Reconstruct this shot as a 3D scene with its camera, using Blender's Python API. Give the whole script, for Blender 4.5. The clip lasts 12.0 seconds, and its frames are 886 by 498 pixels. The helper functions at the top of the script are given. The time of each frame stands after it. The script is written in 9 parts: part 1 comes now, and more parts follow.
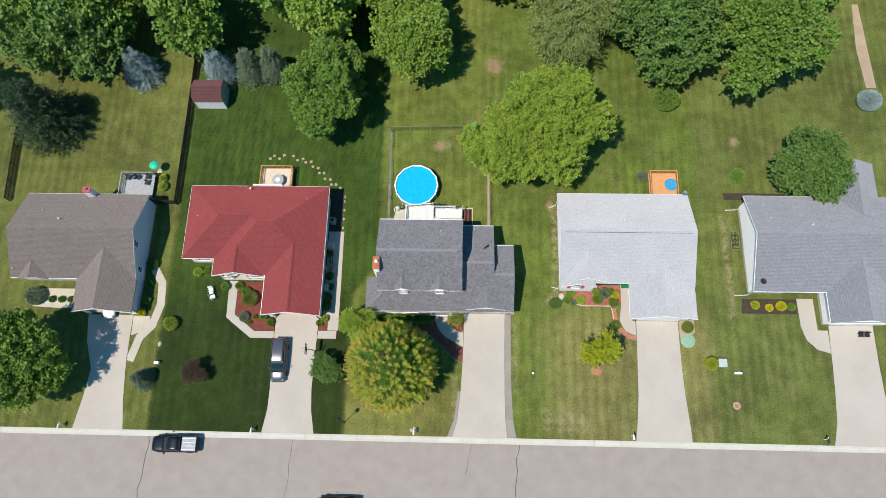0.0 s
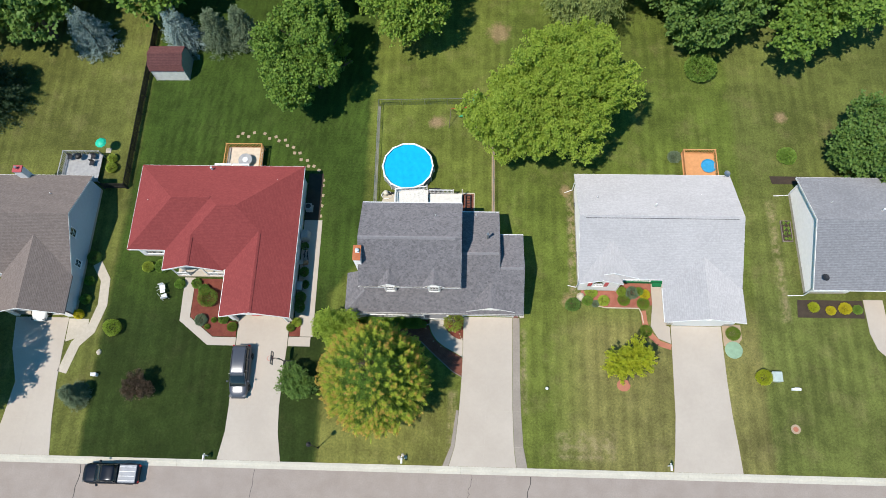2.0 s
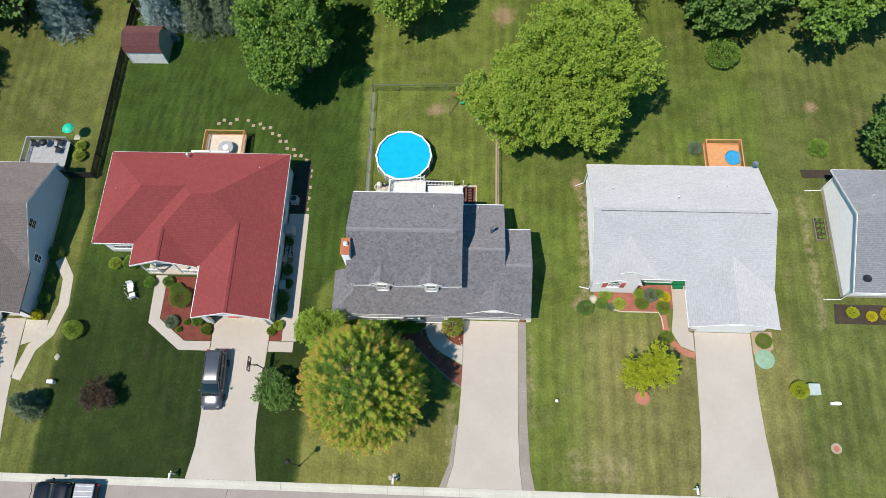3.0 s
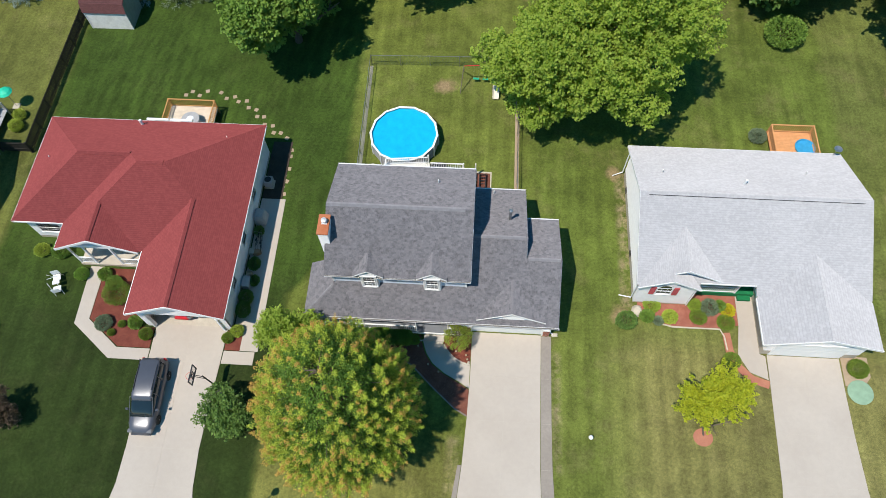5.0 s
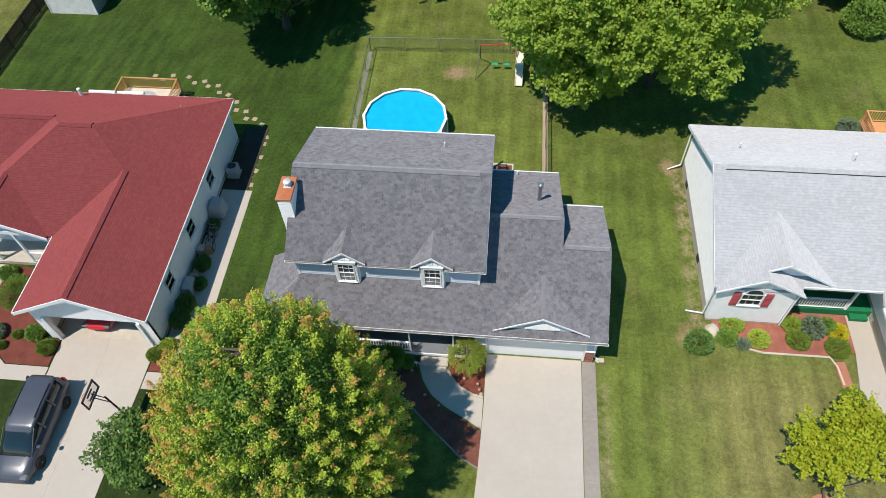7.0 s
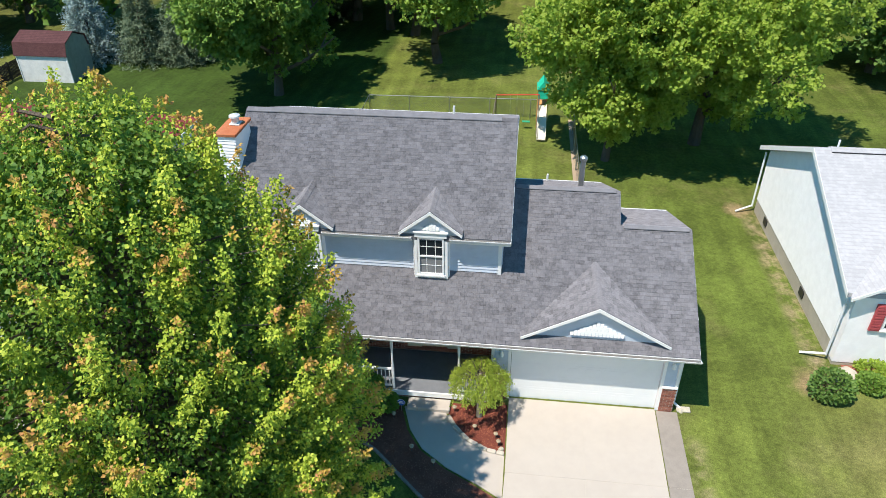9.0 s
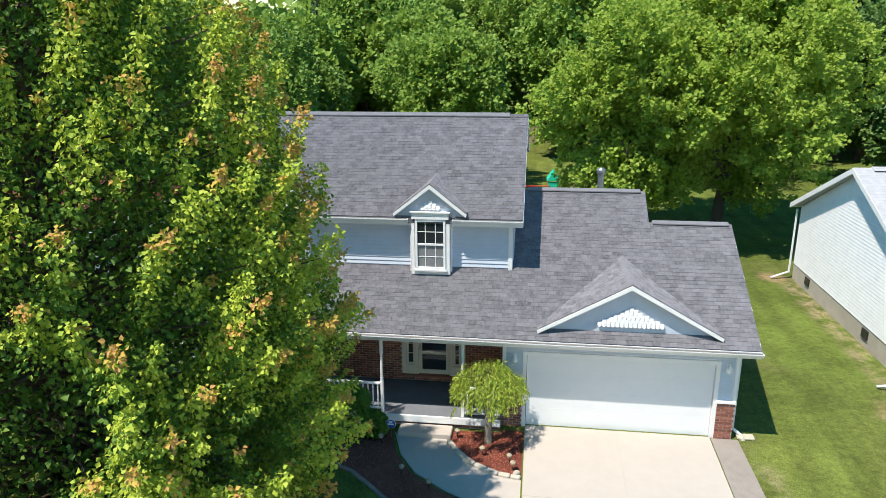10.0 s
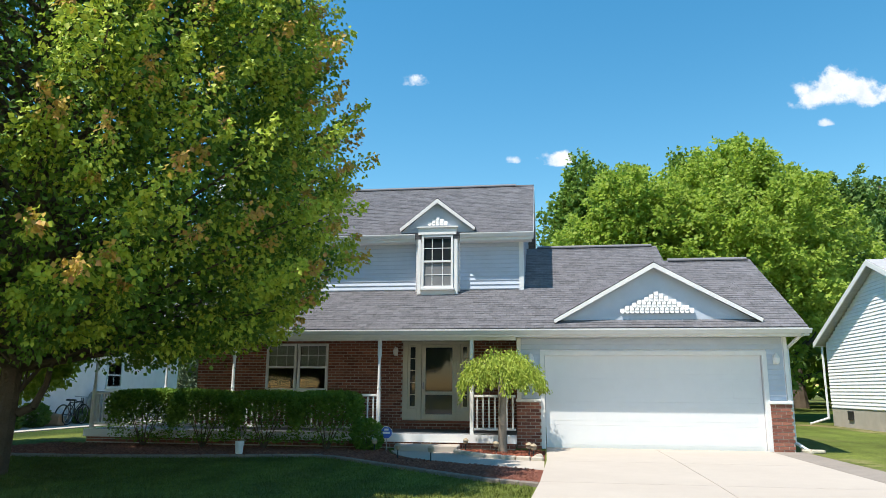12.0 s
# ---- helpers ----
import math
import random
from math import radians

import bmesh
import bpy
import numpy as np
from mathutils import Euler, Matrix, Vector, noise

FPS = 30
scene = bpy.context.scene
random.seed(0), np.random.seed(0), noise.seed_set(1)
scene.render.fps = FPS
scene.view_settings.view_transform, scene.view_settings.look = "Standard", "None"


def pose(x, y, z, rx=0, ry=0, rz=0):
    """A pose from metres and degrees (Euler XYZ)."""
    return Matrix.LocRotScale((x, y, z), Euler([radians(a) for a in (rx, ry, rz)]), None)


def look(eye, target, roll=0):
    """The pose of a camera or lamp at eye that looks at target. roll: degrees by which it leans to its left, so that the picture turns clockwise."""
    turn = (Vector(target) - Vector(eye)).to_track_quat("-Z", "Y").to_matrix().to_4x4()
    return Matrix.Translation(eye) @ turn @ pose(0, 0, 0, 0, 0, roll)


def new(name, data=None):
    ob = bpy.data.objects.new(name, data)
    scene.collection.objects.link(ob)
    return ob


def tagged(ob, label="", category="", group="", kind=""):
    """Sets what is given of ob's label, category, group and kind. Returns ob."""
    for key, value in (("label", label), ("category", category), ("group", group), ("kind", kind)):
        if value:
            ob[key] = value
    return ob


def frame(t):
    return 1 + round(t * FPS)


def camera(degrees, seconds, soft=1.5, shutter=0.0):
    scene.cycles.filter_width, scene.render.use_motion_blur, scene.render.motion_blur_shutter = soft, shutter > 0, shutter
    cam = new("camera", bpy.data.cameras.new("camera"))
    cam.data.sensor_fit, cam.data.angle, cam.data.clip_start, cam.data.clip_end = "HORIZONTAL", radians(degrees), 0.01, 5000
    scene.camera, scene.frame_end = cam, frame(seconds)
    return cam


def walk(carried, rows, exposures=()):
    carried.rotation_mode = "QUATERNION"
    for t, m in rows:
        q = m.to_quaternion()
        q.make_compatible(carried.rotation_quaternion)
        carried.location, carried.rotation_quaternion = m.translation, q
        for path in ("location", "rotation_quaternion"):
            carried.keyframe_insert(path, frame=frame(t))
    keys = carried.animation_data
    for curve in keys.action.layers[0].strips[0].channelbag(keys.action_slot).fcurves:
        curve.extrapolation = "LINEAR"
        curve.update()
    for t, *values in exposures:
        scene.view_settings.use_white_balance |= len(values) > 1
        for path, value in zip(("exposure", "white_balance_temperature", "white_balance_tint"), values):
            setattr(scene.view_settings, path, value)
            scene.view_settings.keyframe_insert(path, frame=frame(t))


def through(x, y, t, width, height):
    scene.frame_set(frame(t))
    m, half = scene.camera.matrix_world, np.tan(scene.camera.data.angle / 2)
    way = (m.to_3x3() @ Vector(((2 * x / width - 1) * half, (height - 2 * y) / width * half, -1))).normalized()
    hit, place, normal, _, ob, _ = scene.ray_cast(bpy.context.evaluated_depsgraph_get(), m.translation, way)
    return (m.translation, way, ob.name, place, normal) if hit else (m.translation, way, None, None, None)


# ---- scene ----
cam = camera(64.8, 12.0, soft=0.55)
PATH = [
    (0, (0.612, -18.451, 82.465), (0.535, -17.839, 80.563), -6.1),
    (0.5, (0.985, -18.013, 79.042), (0.9, -17.394, 77.143), -6.7),
    (1, (0.855, -17.73, 75.501), (0.773, -17.097, 73.606), -6.3),
    (1.5, (0.876, -17.708, 71.933), (0.793, -17.052, 70.046), -6.0),
    (2, (0.781, -17.568, 68.335), (0.697, -16.888, 66.456), -5.8),
    (2.5, (0.586, -17.418, 64.689), (0.509, -16.713, 62.82), -4.9),
    (3, (0.507, -17.267, 61.192), (0.427, -16.534, 59.333), -4.6),
    (5, (0.06, -17.518, 47.056), (-0.037, -16.61, 45.276), -2.7),
    (5.5, (0.21, -17.362, 43.538), (0.1, -16.407, 41.784), -2.8),
    (6, (0.08, -17.396, 39.902), (-0.036, -16.377, 38.185), -2.3),
    (6.5, (0.302, -17.279, 36.347), (0.159, -16.19, 34.675), -3.0),
    (7, (0.238, -17.285, 32.603), (0.083, -16.107, 30.994), -2.7),
    (9, (-0.075, -17.329, 17.468), (-0.281, -15.673, 16.366), -0.5),
    (9.5, (0.08, -17.135, 13.988), (-0.158, -15.362, 13.095), -0.6),
    (10, (0.14, -17.267, 10.162), (-0.123, -15.368, 9.594), -0.4),
    (10.5, (0.109, -17.035, 6.612), (-0.178, -15.068, 6.386), -0.2),
    (11, (0.023, -16.967, 3.525), (-0.259, -14.991, 3.653), 0.1),
    (11.5, (0.044, -16.945, 2.204), (-0.238, -14.986, 2.495), 0.3),
    (12, (0.012, -16.915, 1.317), (-0.27, -14.975, 1.712), 0.4),
]
walk(cam, [(t, look(eye, target, roll)) for t, eye, target, roll in PATH],
     exposures=[(0.0, 0.10), (7.0, 0.12), (9.0, 0.48), (10.5, 0.55), (12.0, 0.58)])

# ---- world and sun ----
SHADOW = Vector((0.345, 0.345, -1.0))           # way of the sunlight
sun_el = math.atan2(1.0, math.hypot(SHADOW.x, SHADOW.y))
world = bpy.data.worlds.new("world")
scene.world = world
world.use_nodes = True
wn = world.node_tree
sky = wn.nodes.new("ShaderNodeTexSky")
sky.sky_type = 'NISHITA'
sky.sun_disc = False
sky.sun_elevation = sun_el
sky.sun_rotation = math.atan2(-SHADOW.x, -SHADOW.y) % (2 * math.pi)
sky.air_density, sky.dust_density, sky.ozone_density = 1.25, 0.0, 1.5
rich = wn.nodes.new("ShaderNodeHueSaturation")
rich.inputs["Saturation"].default_value = 1.38
rich.inputs["Hue"].default_value = 0.486
rich.inputs["Value"].default_value = 1.15
wn.links.new(sky.outputs["Color"], rich.inputs["Color"])
wn.links.new(rich.outputs["Color"], wn.nodes["Background"].inputs["Color"])
wn.nodes["Background"].inputs["Strength"].default_value = 0.106
sun = new("sun", bpy.data.lights.new("sun", 'SUN'))
sun.data.energy, sun.data.angle, sun.data.color = 5.0, radians(0.55), (1.0, 0.93, 0.82)
sun.matrix_world = look((0, 0, 100), Vector((0, 0, 100)) + SHADOW)

# ---- materials ----
def mat(name, rough=0.8, metal=0.0, spec=0.3):
    m = bpy.data.materials.new(name)
    m.use_nodes = True
    b = m.node_tree.nodes["Principled BSDF"]
    b.inputs["Roughness"].default_value = rough
    b.inputs["Metallic"].default_value = metal
    b.inputs["Specular IOR Level"].default_value = spec
    b.inputs["Diffuse Roughness"].default_value = 1.0 if rough == 0.93 else 0.0
    return m, m.node_tree, b


def node(nt, kind, **values):
    n = nt.nodes.new(kind)
    for key, value in values.items():
        n.inputs[key.replace("_", " ")].default_value = value
    return n


def coords(nt, scale=(1, 1, 1)):
    tc = nt.nodes.new("ShaderNodeTexCoord")
    geo = nt.nodes.new("ShaderNodeNewGeometry")
    mp = nt.nodes.new("ShaderNodeMapping")
    nt.links.new(geo.outputs["Position"], mp.inputs["Vector"])
    mp.inputs["Scale"].default_value = scale
    nt.nodes.remove(tc)
    return mp.outputs["Vector"]


def noise_fac(nt, vec, scale, detail=4.0, lo=0.35, hi=0.65, rough=0.6):
    n = node(nt, "ShaderNodeTexNoise", Scale=scale, Detail=detail, Roughness=rough)
    nt.links.new(vec, n.inputs["Vector"])
    r = node(nt, "ShaderNodeMapRange", From_Min=lo, From_Max=hi)
    nt.links.new(n.outputs["Fac"], r.inputs["Value"])
    return r.outputs["Result"]


def blend(nt, fac, a, b, how='MIX'):
    m = nt.nodes.new("ShaderNodeMix")
    m.data_type, m.blend_type = 'RGBA', how
    for socket, value in ((m.inputs[0], fac), (m.inputs[6], a), (m.inputs[7], b)):
        if isinstance(value, bpy.types.NodeSocket):
            nt.links.new(value, socket)
        elif isinstance(value, (int, float)):
            socket.default_value = value
        else:
            socket.default_value = (*value, 1.0)
    return m.outputs[2]


def calc(nt, op, a, b=0.0, c=0.0):
    n = nt.nodes.new("ShaderNodeMath")
    n.operation = op
    for socket, value in zip(n.inputs, (a, b, c)):
        if isinstance(value, bpy.types.NodeSocket):
            nt.links.new(value, socket)
        else:
            socket.default_value = value
    return n.outputs[0]


def bump(nt, b, height, strength=0.3, distance=0.02):
    n = node(nt, "ShaderNodeBump", Strength=strength, Distance=distance)
    nt.links.new(height, n.inputs["Height"])
    nt.links.new(n.outputs["Normal"], b.inputs["Normal"])


def plain(name, col, rough=0.6, metal=0.0, vary=0.12, scale=3.0, spec=0.3, bumpy=0.0):
    """Paint, plastic or metal with faint dirt at two scales."""
    m, nt, b = mat(name, rough, metal, spec)
    v = coords(nt)
    f = noise_fac(nt, v, scale)
    g = noise_fac(nt, v, scale * 14, 2.0)
    dark = tuple(c * (1 - vary) for c in col)
    light = tuple(min(1, c * (1 + vary * 0.6)) for c in col)
    c = blend(nt, f, dark, light)
    c = blend(nt, calc(nt, 'MULTIPLY', g, 0.35), c, dark)
    nt.links.new(c, b.inputs["Base Color"])
    if bumpy:
        bump(nt, b, g, bumpy, 0.01)
    return m


def leaf_mat(name, a, b_, through=0.35, rough=0.55, c3=None):
    """Leaves: colour from leaf to leaf and from bough to bough, light passing through."""
    m, nt, b = mat(name, rough, 0.0, 0.25)
    geo = nt.nodes.new("ShaderNodeNewGeometry")
    v = coords(nt)
    col = blend(nt, geo.outputs["Random Per Island"], a, b_)
    big = noise_fac(nt, v, 0.55, 2.0, 0.38, 0.62)
    tint = c3 or tuple(x * 0.72 for x in a)
    col = blend(nt, calc(nt, 'MULTIPLY', big, 0.3), col, tint)
    nt.links.new(col, b.inputs["Base Color"])
    tr = nt.nodes.new("ShaderNodeBsdfTranslucent")
    warm = blend(nt, 0.4, col, (0.25, 0.36, 0.05))
    nt.links.new(warm, tr.inputs["Color"])
    mix = node(nt, "ShaderNodeMixShader", Fac=through)
    out = nt.nodes["Material Output"]
    nt.links.new(b.outputs[0], mix.inputs[1])
    nt.links.new(tr.outputs[0], mix.inputs[2])
    nt.links.new(mix.outputs[0], out.inputs["Surface"])
    return m


def shingle_mat(name, a, b_, mortar, row=0.075, tab=0.33, joint=0.012):
    """Asphalt shingles: courses by height, tabs along the eave."""
    m, nt, b = mat(name, 0.93, 0.0, 0.15)
    v = coords(nt)
    sep = nt.nodes.new("ShaderNodeSeparateXYZ")
    nt.links.new(v, sep.inputs[0])
    com = nt.nodes.new("ShaderNodeCombineXYZ")
    nt.links.new(calc(nt, 'ADD', sep.outputs[0], sep.outputs[1]), com.inputs[0])
    nt.links.new(sep.outputs[2], com.inputs[1])
    br = node(nt, "ShaderNodeTexBrick", Scale=1.0, Mortar_Size=joint, Mortar_Smooth=0.4, Bias=0.0, Brick_Width=tab, Row_Height=row)
    br.inputs["Color1"].default_value = (*a, 1)
    br.inputs["Color2"].default_value = (*b_, 1)
    br.inputs["Mortar"].default_value = (*mortar, 1)
    nt.links.new(com.outputs[0], br.inputs["Vector"])
    streak = noise_fac(nt, v, 0.35, 3.0)
    c = blend(nt, calc(nt, 'MULTIPLY', streak, 0.3), br.outputs["Color"], tuple(x * 0.72 for x in a))
    c = blend(nt, calc(nt, 'MULTIPLY', noise_fac(nt, coords(nt, (1, 1, 1.6)), 4.5, 4.0, 0.45, 0.65), 0.45), c, tuple(min(1, x * 1.16) for x in b_))
    c = blend(nt, calc(nt, 'MULTIPLY', noise_fac(nt, coords(nt, (1.1, 1, 1.6)), 5.3, 4.0, 0.5, 0.7), 0.40), c, tuple(x * 0.86 for x in a))
    grit = noise_fac(nt, v, 45.0, 2.0)
    c = blend(nt, calc(nt, 'MULTIPLY', grit, 0.25), c, mortar)
    nt.links.new(c, b.inputs["Base Color"])
    bump(nt, b, br.outputs["Fac"], -0.4, 0.01)
    return m


def tab_mat(name, a, b_):
    """Single shingle tabs, each of its own shade."""
    m, nt, b = mat(name, 0.93, 0.0, 0.15)
    geo = nt.nodes.new("ShaderNodeNewGeometry")
    info = nt.nodes.new("ShaderNodeObjectInfo")
    rnd = calc(nt, 'FRACT', calc(nt, 'ADD', geo.outputs["Random Per Island"], info.outputs["Random"]))
    v = coords(nt)
    c = blend(nt, rnd, a, b_)
    c = blend(nt, calc(nt, 'MULTIPLY', noise_fac(nt, v, 0.5, 4.0), 0.22), c, tuple(x * 0.70 for x in a))
    c = blend(nt, calc(nt, 'MULTIPLY', noise_fac(nt, coords(nt, (1, 1, 0.5)), 14, 3.0), 0.45), c, tuple(x * 1.25 for x in b_))
    c = blend(nt, calc(nt, 'MULTIPLY', noise_fac(nt, v, 3.2, 4.0, 0.42, 0.62), 0.32), c, tuple(x * 1.22 for x in b_))
    c = blend(nt, calc(nt, 'MULTIPLY', noise_fac(nt, v, 4.1, 4.0, 0.5, 0.68), 0.26), c, tuple(x * 0.75 for x in a))
    c = blend(nt, calc(nt, 'MULTIPLY', noise_fac(nt, v, 60, 2.0), 0.3), c, tuple(x * 0.55 for x in a))
    nt.links.new(c, b.inputs["Base Color"])
    bump(nt, b, noise_fac(nt, v, 90, 2.0), 0.35, 0.006)
    return m


def brick_mat():
    m, nt, b = mat("brick_red", 0.9, 0.0, 0.2)
    geo = nt.nodes.new("ShaderNodeNewGeometry")
    info = nt.nodes.new("ShaderNodeObjectInfo")
    rnd = calc(nt, 'FRACT', calc(nt, 'ADD', geo.outputs["Random Per Island"], info.outputs["Random"]))
    v = coords(nt)
    c = blend(nt, rnd, (0.16, 0.062, 0.048), (0.40, 0.165, 0.115))
    c = blend(nt, calc(nt, 'MULTIPLY', noise_fac(nt, v, 30.0), 0.4), c, (0.19, 0.07, 0.05))
    nt.links.new(c, b.inputs["Base Color"])
    bump(nt, b, noise_fac(nt, v, 120, 3.0), 0.4, 0.004)
    return m


def grass_mat():
    """Lawns: each lot mown and watered in its own way, stripes along y, worn spots."""
    m, nt, b = mat("lawn_grass", 0.9, 0.0, 0.15)
    v = coords(nt)
    sep = nt.nodes.new("ShaderNodeSeparateXYZ")
    nt.links.new(v, sep.inputs[0])
    x, y = sep.outputs[0], sep.outputs[1]
    wob = calc(nt, 'MULTIPLY', calc(nt, 'SUBTRACT', noise_fac(nt, v, 0.8, 3.0, 0.2, 0.8), 0.5), 0.5)
    xw = calc(nt, 'ADD', x, wob)

    def step(value, edge, soft=0.35):
        r = node(nt, "ShaderNodeMapRange", From_Min=edge - soft, From_Max=edge + soft)
        nt.links.new(value, r.inputs["Value"])
        return r.outputs["Result"]

    def shade(col, vec, scale, detail, lo, hi, dark, light, rough=0.6):
        """Lighter and darker growth, by noise."""
        n = noise_fac(nt, vec, scale, detail, lo, hi, rough)
        r = node(nt, "ShaderNodeMapRange", To_Min=dark, To_Max=light)
        nt.links.new(n, r.inputs["Value"])
        g = nt.nodes.new("ShaderNodeCombineColor")
        for k in range(3):
            nt.links.new(r.outputs["Result"], g.inputs[k])
        return blend(nt, 1.0, col, g.outputs[0], 'MULTIPLY')

    olive, fresh = (0.184, 0.174, 0.057), (0.136, 0.166, 0.033)
    rich, mid = (0.050, 0.086, 0.014), (0.124, 0.146, 0.037)
    brown, tan = (0.125, 0.138, 0.034), (0.27, 0.225, 0.105)
    front = calc(nt, 'SUBTRACT', 1.0, step(y, 2.0, 3.0))
    col = blend(nt, step(xw, -36.6), brown, rich)
    edge = calc(nt, 'SUBTRACT', xw, calc(nt, 'MULTIPLY', step(y, 4.0, 2.0), 3.0))
    col = blend(nt, step(edge, -13.8), col, fresh)
    col = blend(nt, calc(nt, 'MULTIPLY', step(xw, 10.5, 2.0), front), col, olive)
    col = blend(nt, calc(nt, 'MULTIPLY', step(xw, 4.0, 1.0), step(y, 2.0, 3.0)), col, (0.120, 0.158, 0.030))
    col = blend(nt, step(xw, 29.0), col, mid)
    tanfront = calc(nt, 'MULTIPLY', calc(nt, 'MULTIPLY', step(x, -13.8), calc(nt, 'SUBTRACT', 1.0, step(x, -0.8))), calc(nt, 'SUBTRACT', 1.0, step(y, -8.5, 1.5)))
    col = blend(nt, calc(nt, 'MULTIPLY', tanfront, 0.65), col, (0.215, 0.20, 0.058))
    lot = calc(nt, 'MULTIPLY', step(xw, -36.6), calc(nt, 'SUBTRACT', 1.0, step(edge, -13.8)))
    col = blend(nt, calc(nt, 'MULTIPLY', lot, front), col, (0.029, 0.048, 0.010))
    col = shade(col, v, 0.11, 4.0, 0.36, 0.64, 0.74, 1.14)
    col = shade(col, v, 0.55, 5.0, 0.34, 0.66, 0.80, 1.18)
    dry = noise_fac(nt, v, 0.30, 6.0, 0.52, 0.72, 0.7)
    wet = calc(nt, 'SUBTRACT', 1.0, calc(nt, 'MULTIPLY', calc(nt, 'MULTIPLY', step(xw, -36.6), calc(nt, 'SUBTRACT', 1.0, step(edge, -13.8))), 0.85))
    col = blend(nt, calc(nt, 'MULTIPLY', calc(nt, 'MULTIPLY', dry, 0.30), wet), col, tan)
    # bare strips along walls and drives, a trodden spot by the swing
    rag = noise_fac(nt, v, 1.1, 5.0, 0.42, 0.62, 0.7)

    def band(x0, x1, y0, y1, soft=0.25):
        f = calc(nt, 'MULTIPLY', step(x, x0, soft), calc(nt, 'SUBTRACT', 1.0, step(x, x1, soft)))
        return calc(nt, 'MULTIPLY', f, calc(nt, 'MULTIPLY', step(y, y0, soft), calc(nt, 'SUBTRACT', 1.0, step(y, y1, soft))))

    for x0, x1, y0, y1, k in ((10.75, 11.6, 2.2, 13.6, 0.9), (5.75, 6.15, -9.5, -1.2, 0.85), (-1.3, -0.5, -13.6, -7.5, 0.5), (26.3, 27.0, -3, 13, 0.5), (9.0, 14.5, -13.6, -11.0, 0.45), (31.5, 32.3, 0, 13, 0.6)):
        col = blend(nt, calc(nt, 'MULTIPLY', calc(nt, 'MULTIPLY', band(x0, x1, y0, y1), rag), k), col, (0.34, 0.26, 0.165))
    for sx, sy, sr, k in ((-3.3, 22.2, 1.1, 0.95), (34.3, 23.1, 0.9, 0.9), (3.6, 34.2, 1.7, 0.8), (10.6, 1.9, 1.0, 0.8), (10.7, 13.9, 0.9, 0.8)):
        dx, dy = calc(nt, 'SUBTRACT', x, sx), calc(nt, 'SUBTRACT', y, sy)
        far = calc(nt, 'DIVIDE', calc(nt, 'SQRT', calc(nt, 'ADD', calc(nt, 'MULTIPLY', dx, dx), calc(nt, 'MULTIPLY', dy, dy))), sr)
        spot = node(nt, "ShaderNodeMapRange", From_Min=0.25, From_Max=0.8, To_Min=1.0, To_Max=0.0)
        nt.links.new(calc(nt, 'SUBTRACT', far, calc(nt, 'MULTIPLY', rag, 0.35)), spot.inputs["Value"])
        col = blend(nt, calc(nt, 'MULTIPLY', spot.outputs["Result"], k), col, (0.30, 0.215, 0.12))
    # mowing stripes, wheel tracks and single tufts
    stripe = calc(nt, 'SINE', calc(nt, 'ADD', calc(nt, 'MULTIPLY', x, 5.2), calc(nt, 'MULTIPLY', wob, 4.0)))
    st = node(nt, "ShaderNodeMapRange", From_Min=-0.8, From_Max=0.8, To_Min=0.88, To_Max=1.12)
    nt.links.new(stripe, st.inputs["Value"])
    g = nt.nodes.new("ShaderNodeCombineColor")
    for k in range(3):
        nt.links.new(st.outputs["Result"], g.inputs[k])
    col = blend(nt, noise_fac(nt, v, 0.09, 2.0, 0.4, 0.6), col, blend(nt, 1.0, col, g.outputs[0], 'MULTIPLY'))
    # close slanting mower lines in the watered back garden
    lean = calc(nt, 'SINE', calc(nt, 'ADD', calc(nt, 'MULTIPLY', calc(nt, 'SUBTRACT', x, calc(nt, 'MULTIPLY', y, 0.32)), 9.0), calc(nt, 'MULTIPLY', wob, 2.5)))
    ln = node(nt, "ShaderNodeMapRange", From_Min=-0.9, From_Max=0.9, To_Min=0.93, To_Max=1.07)
    nt.links.new(lean, ln.inputs["Value"])
    gl = nt.nodes.new("ShaderNodeCombineColor")
    for k in range(3):
        nt.links.new(ln.outputs["Result"], gl.inputs[k])
    col = blend(nt, calc(nt, 'MULTIPLY', calc(nt, 'MULTIPLY', lot, step(y, 13.0, 2.0)), noise_fac(nt, v, 0.15, 2.0, 0.3, 0.55)), col, blend(nt, 1.0, col, gl.outputs[0], 'MULTIPLY'))
    col = shade(col, coords(nt, (1.0, 0.07, 1)), 3.4, 4.0, 0.38, 0.68, 0.93, 1.09)
    col = shade(col, v, 4.5, 5.0, 0.32, 0.70, 0.74, 1.21)
    col = shade(col, v, 11.0, 3.0, 0.30, 0.70, 0.82, 1.14)
    col = shade(col, coords(nt, (1, 0.6, 1)), 28.0, 3.0, 0.28, 0.72, 0.62, 1.22)
    nt.links.new(col, b.inputs["Base Color"])
    bump(nt, b, noise_fac(nt, v, 26.0, 3.0, 0.25, 0.75), 0.5, 0.03)
    return m


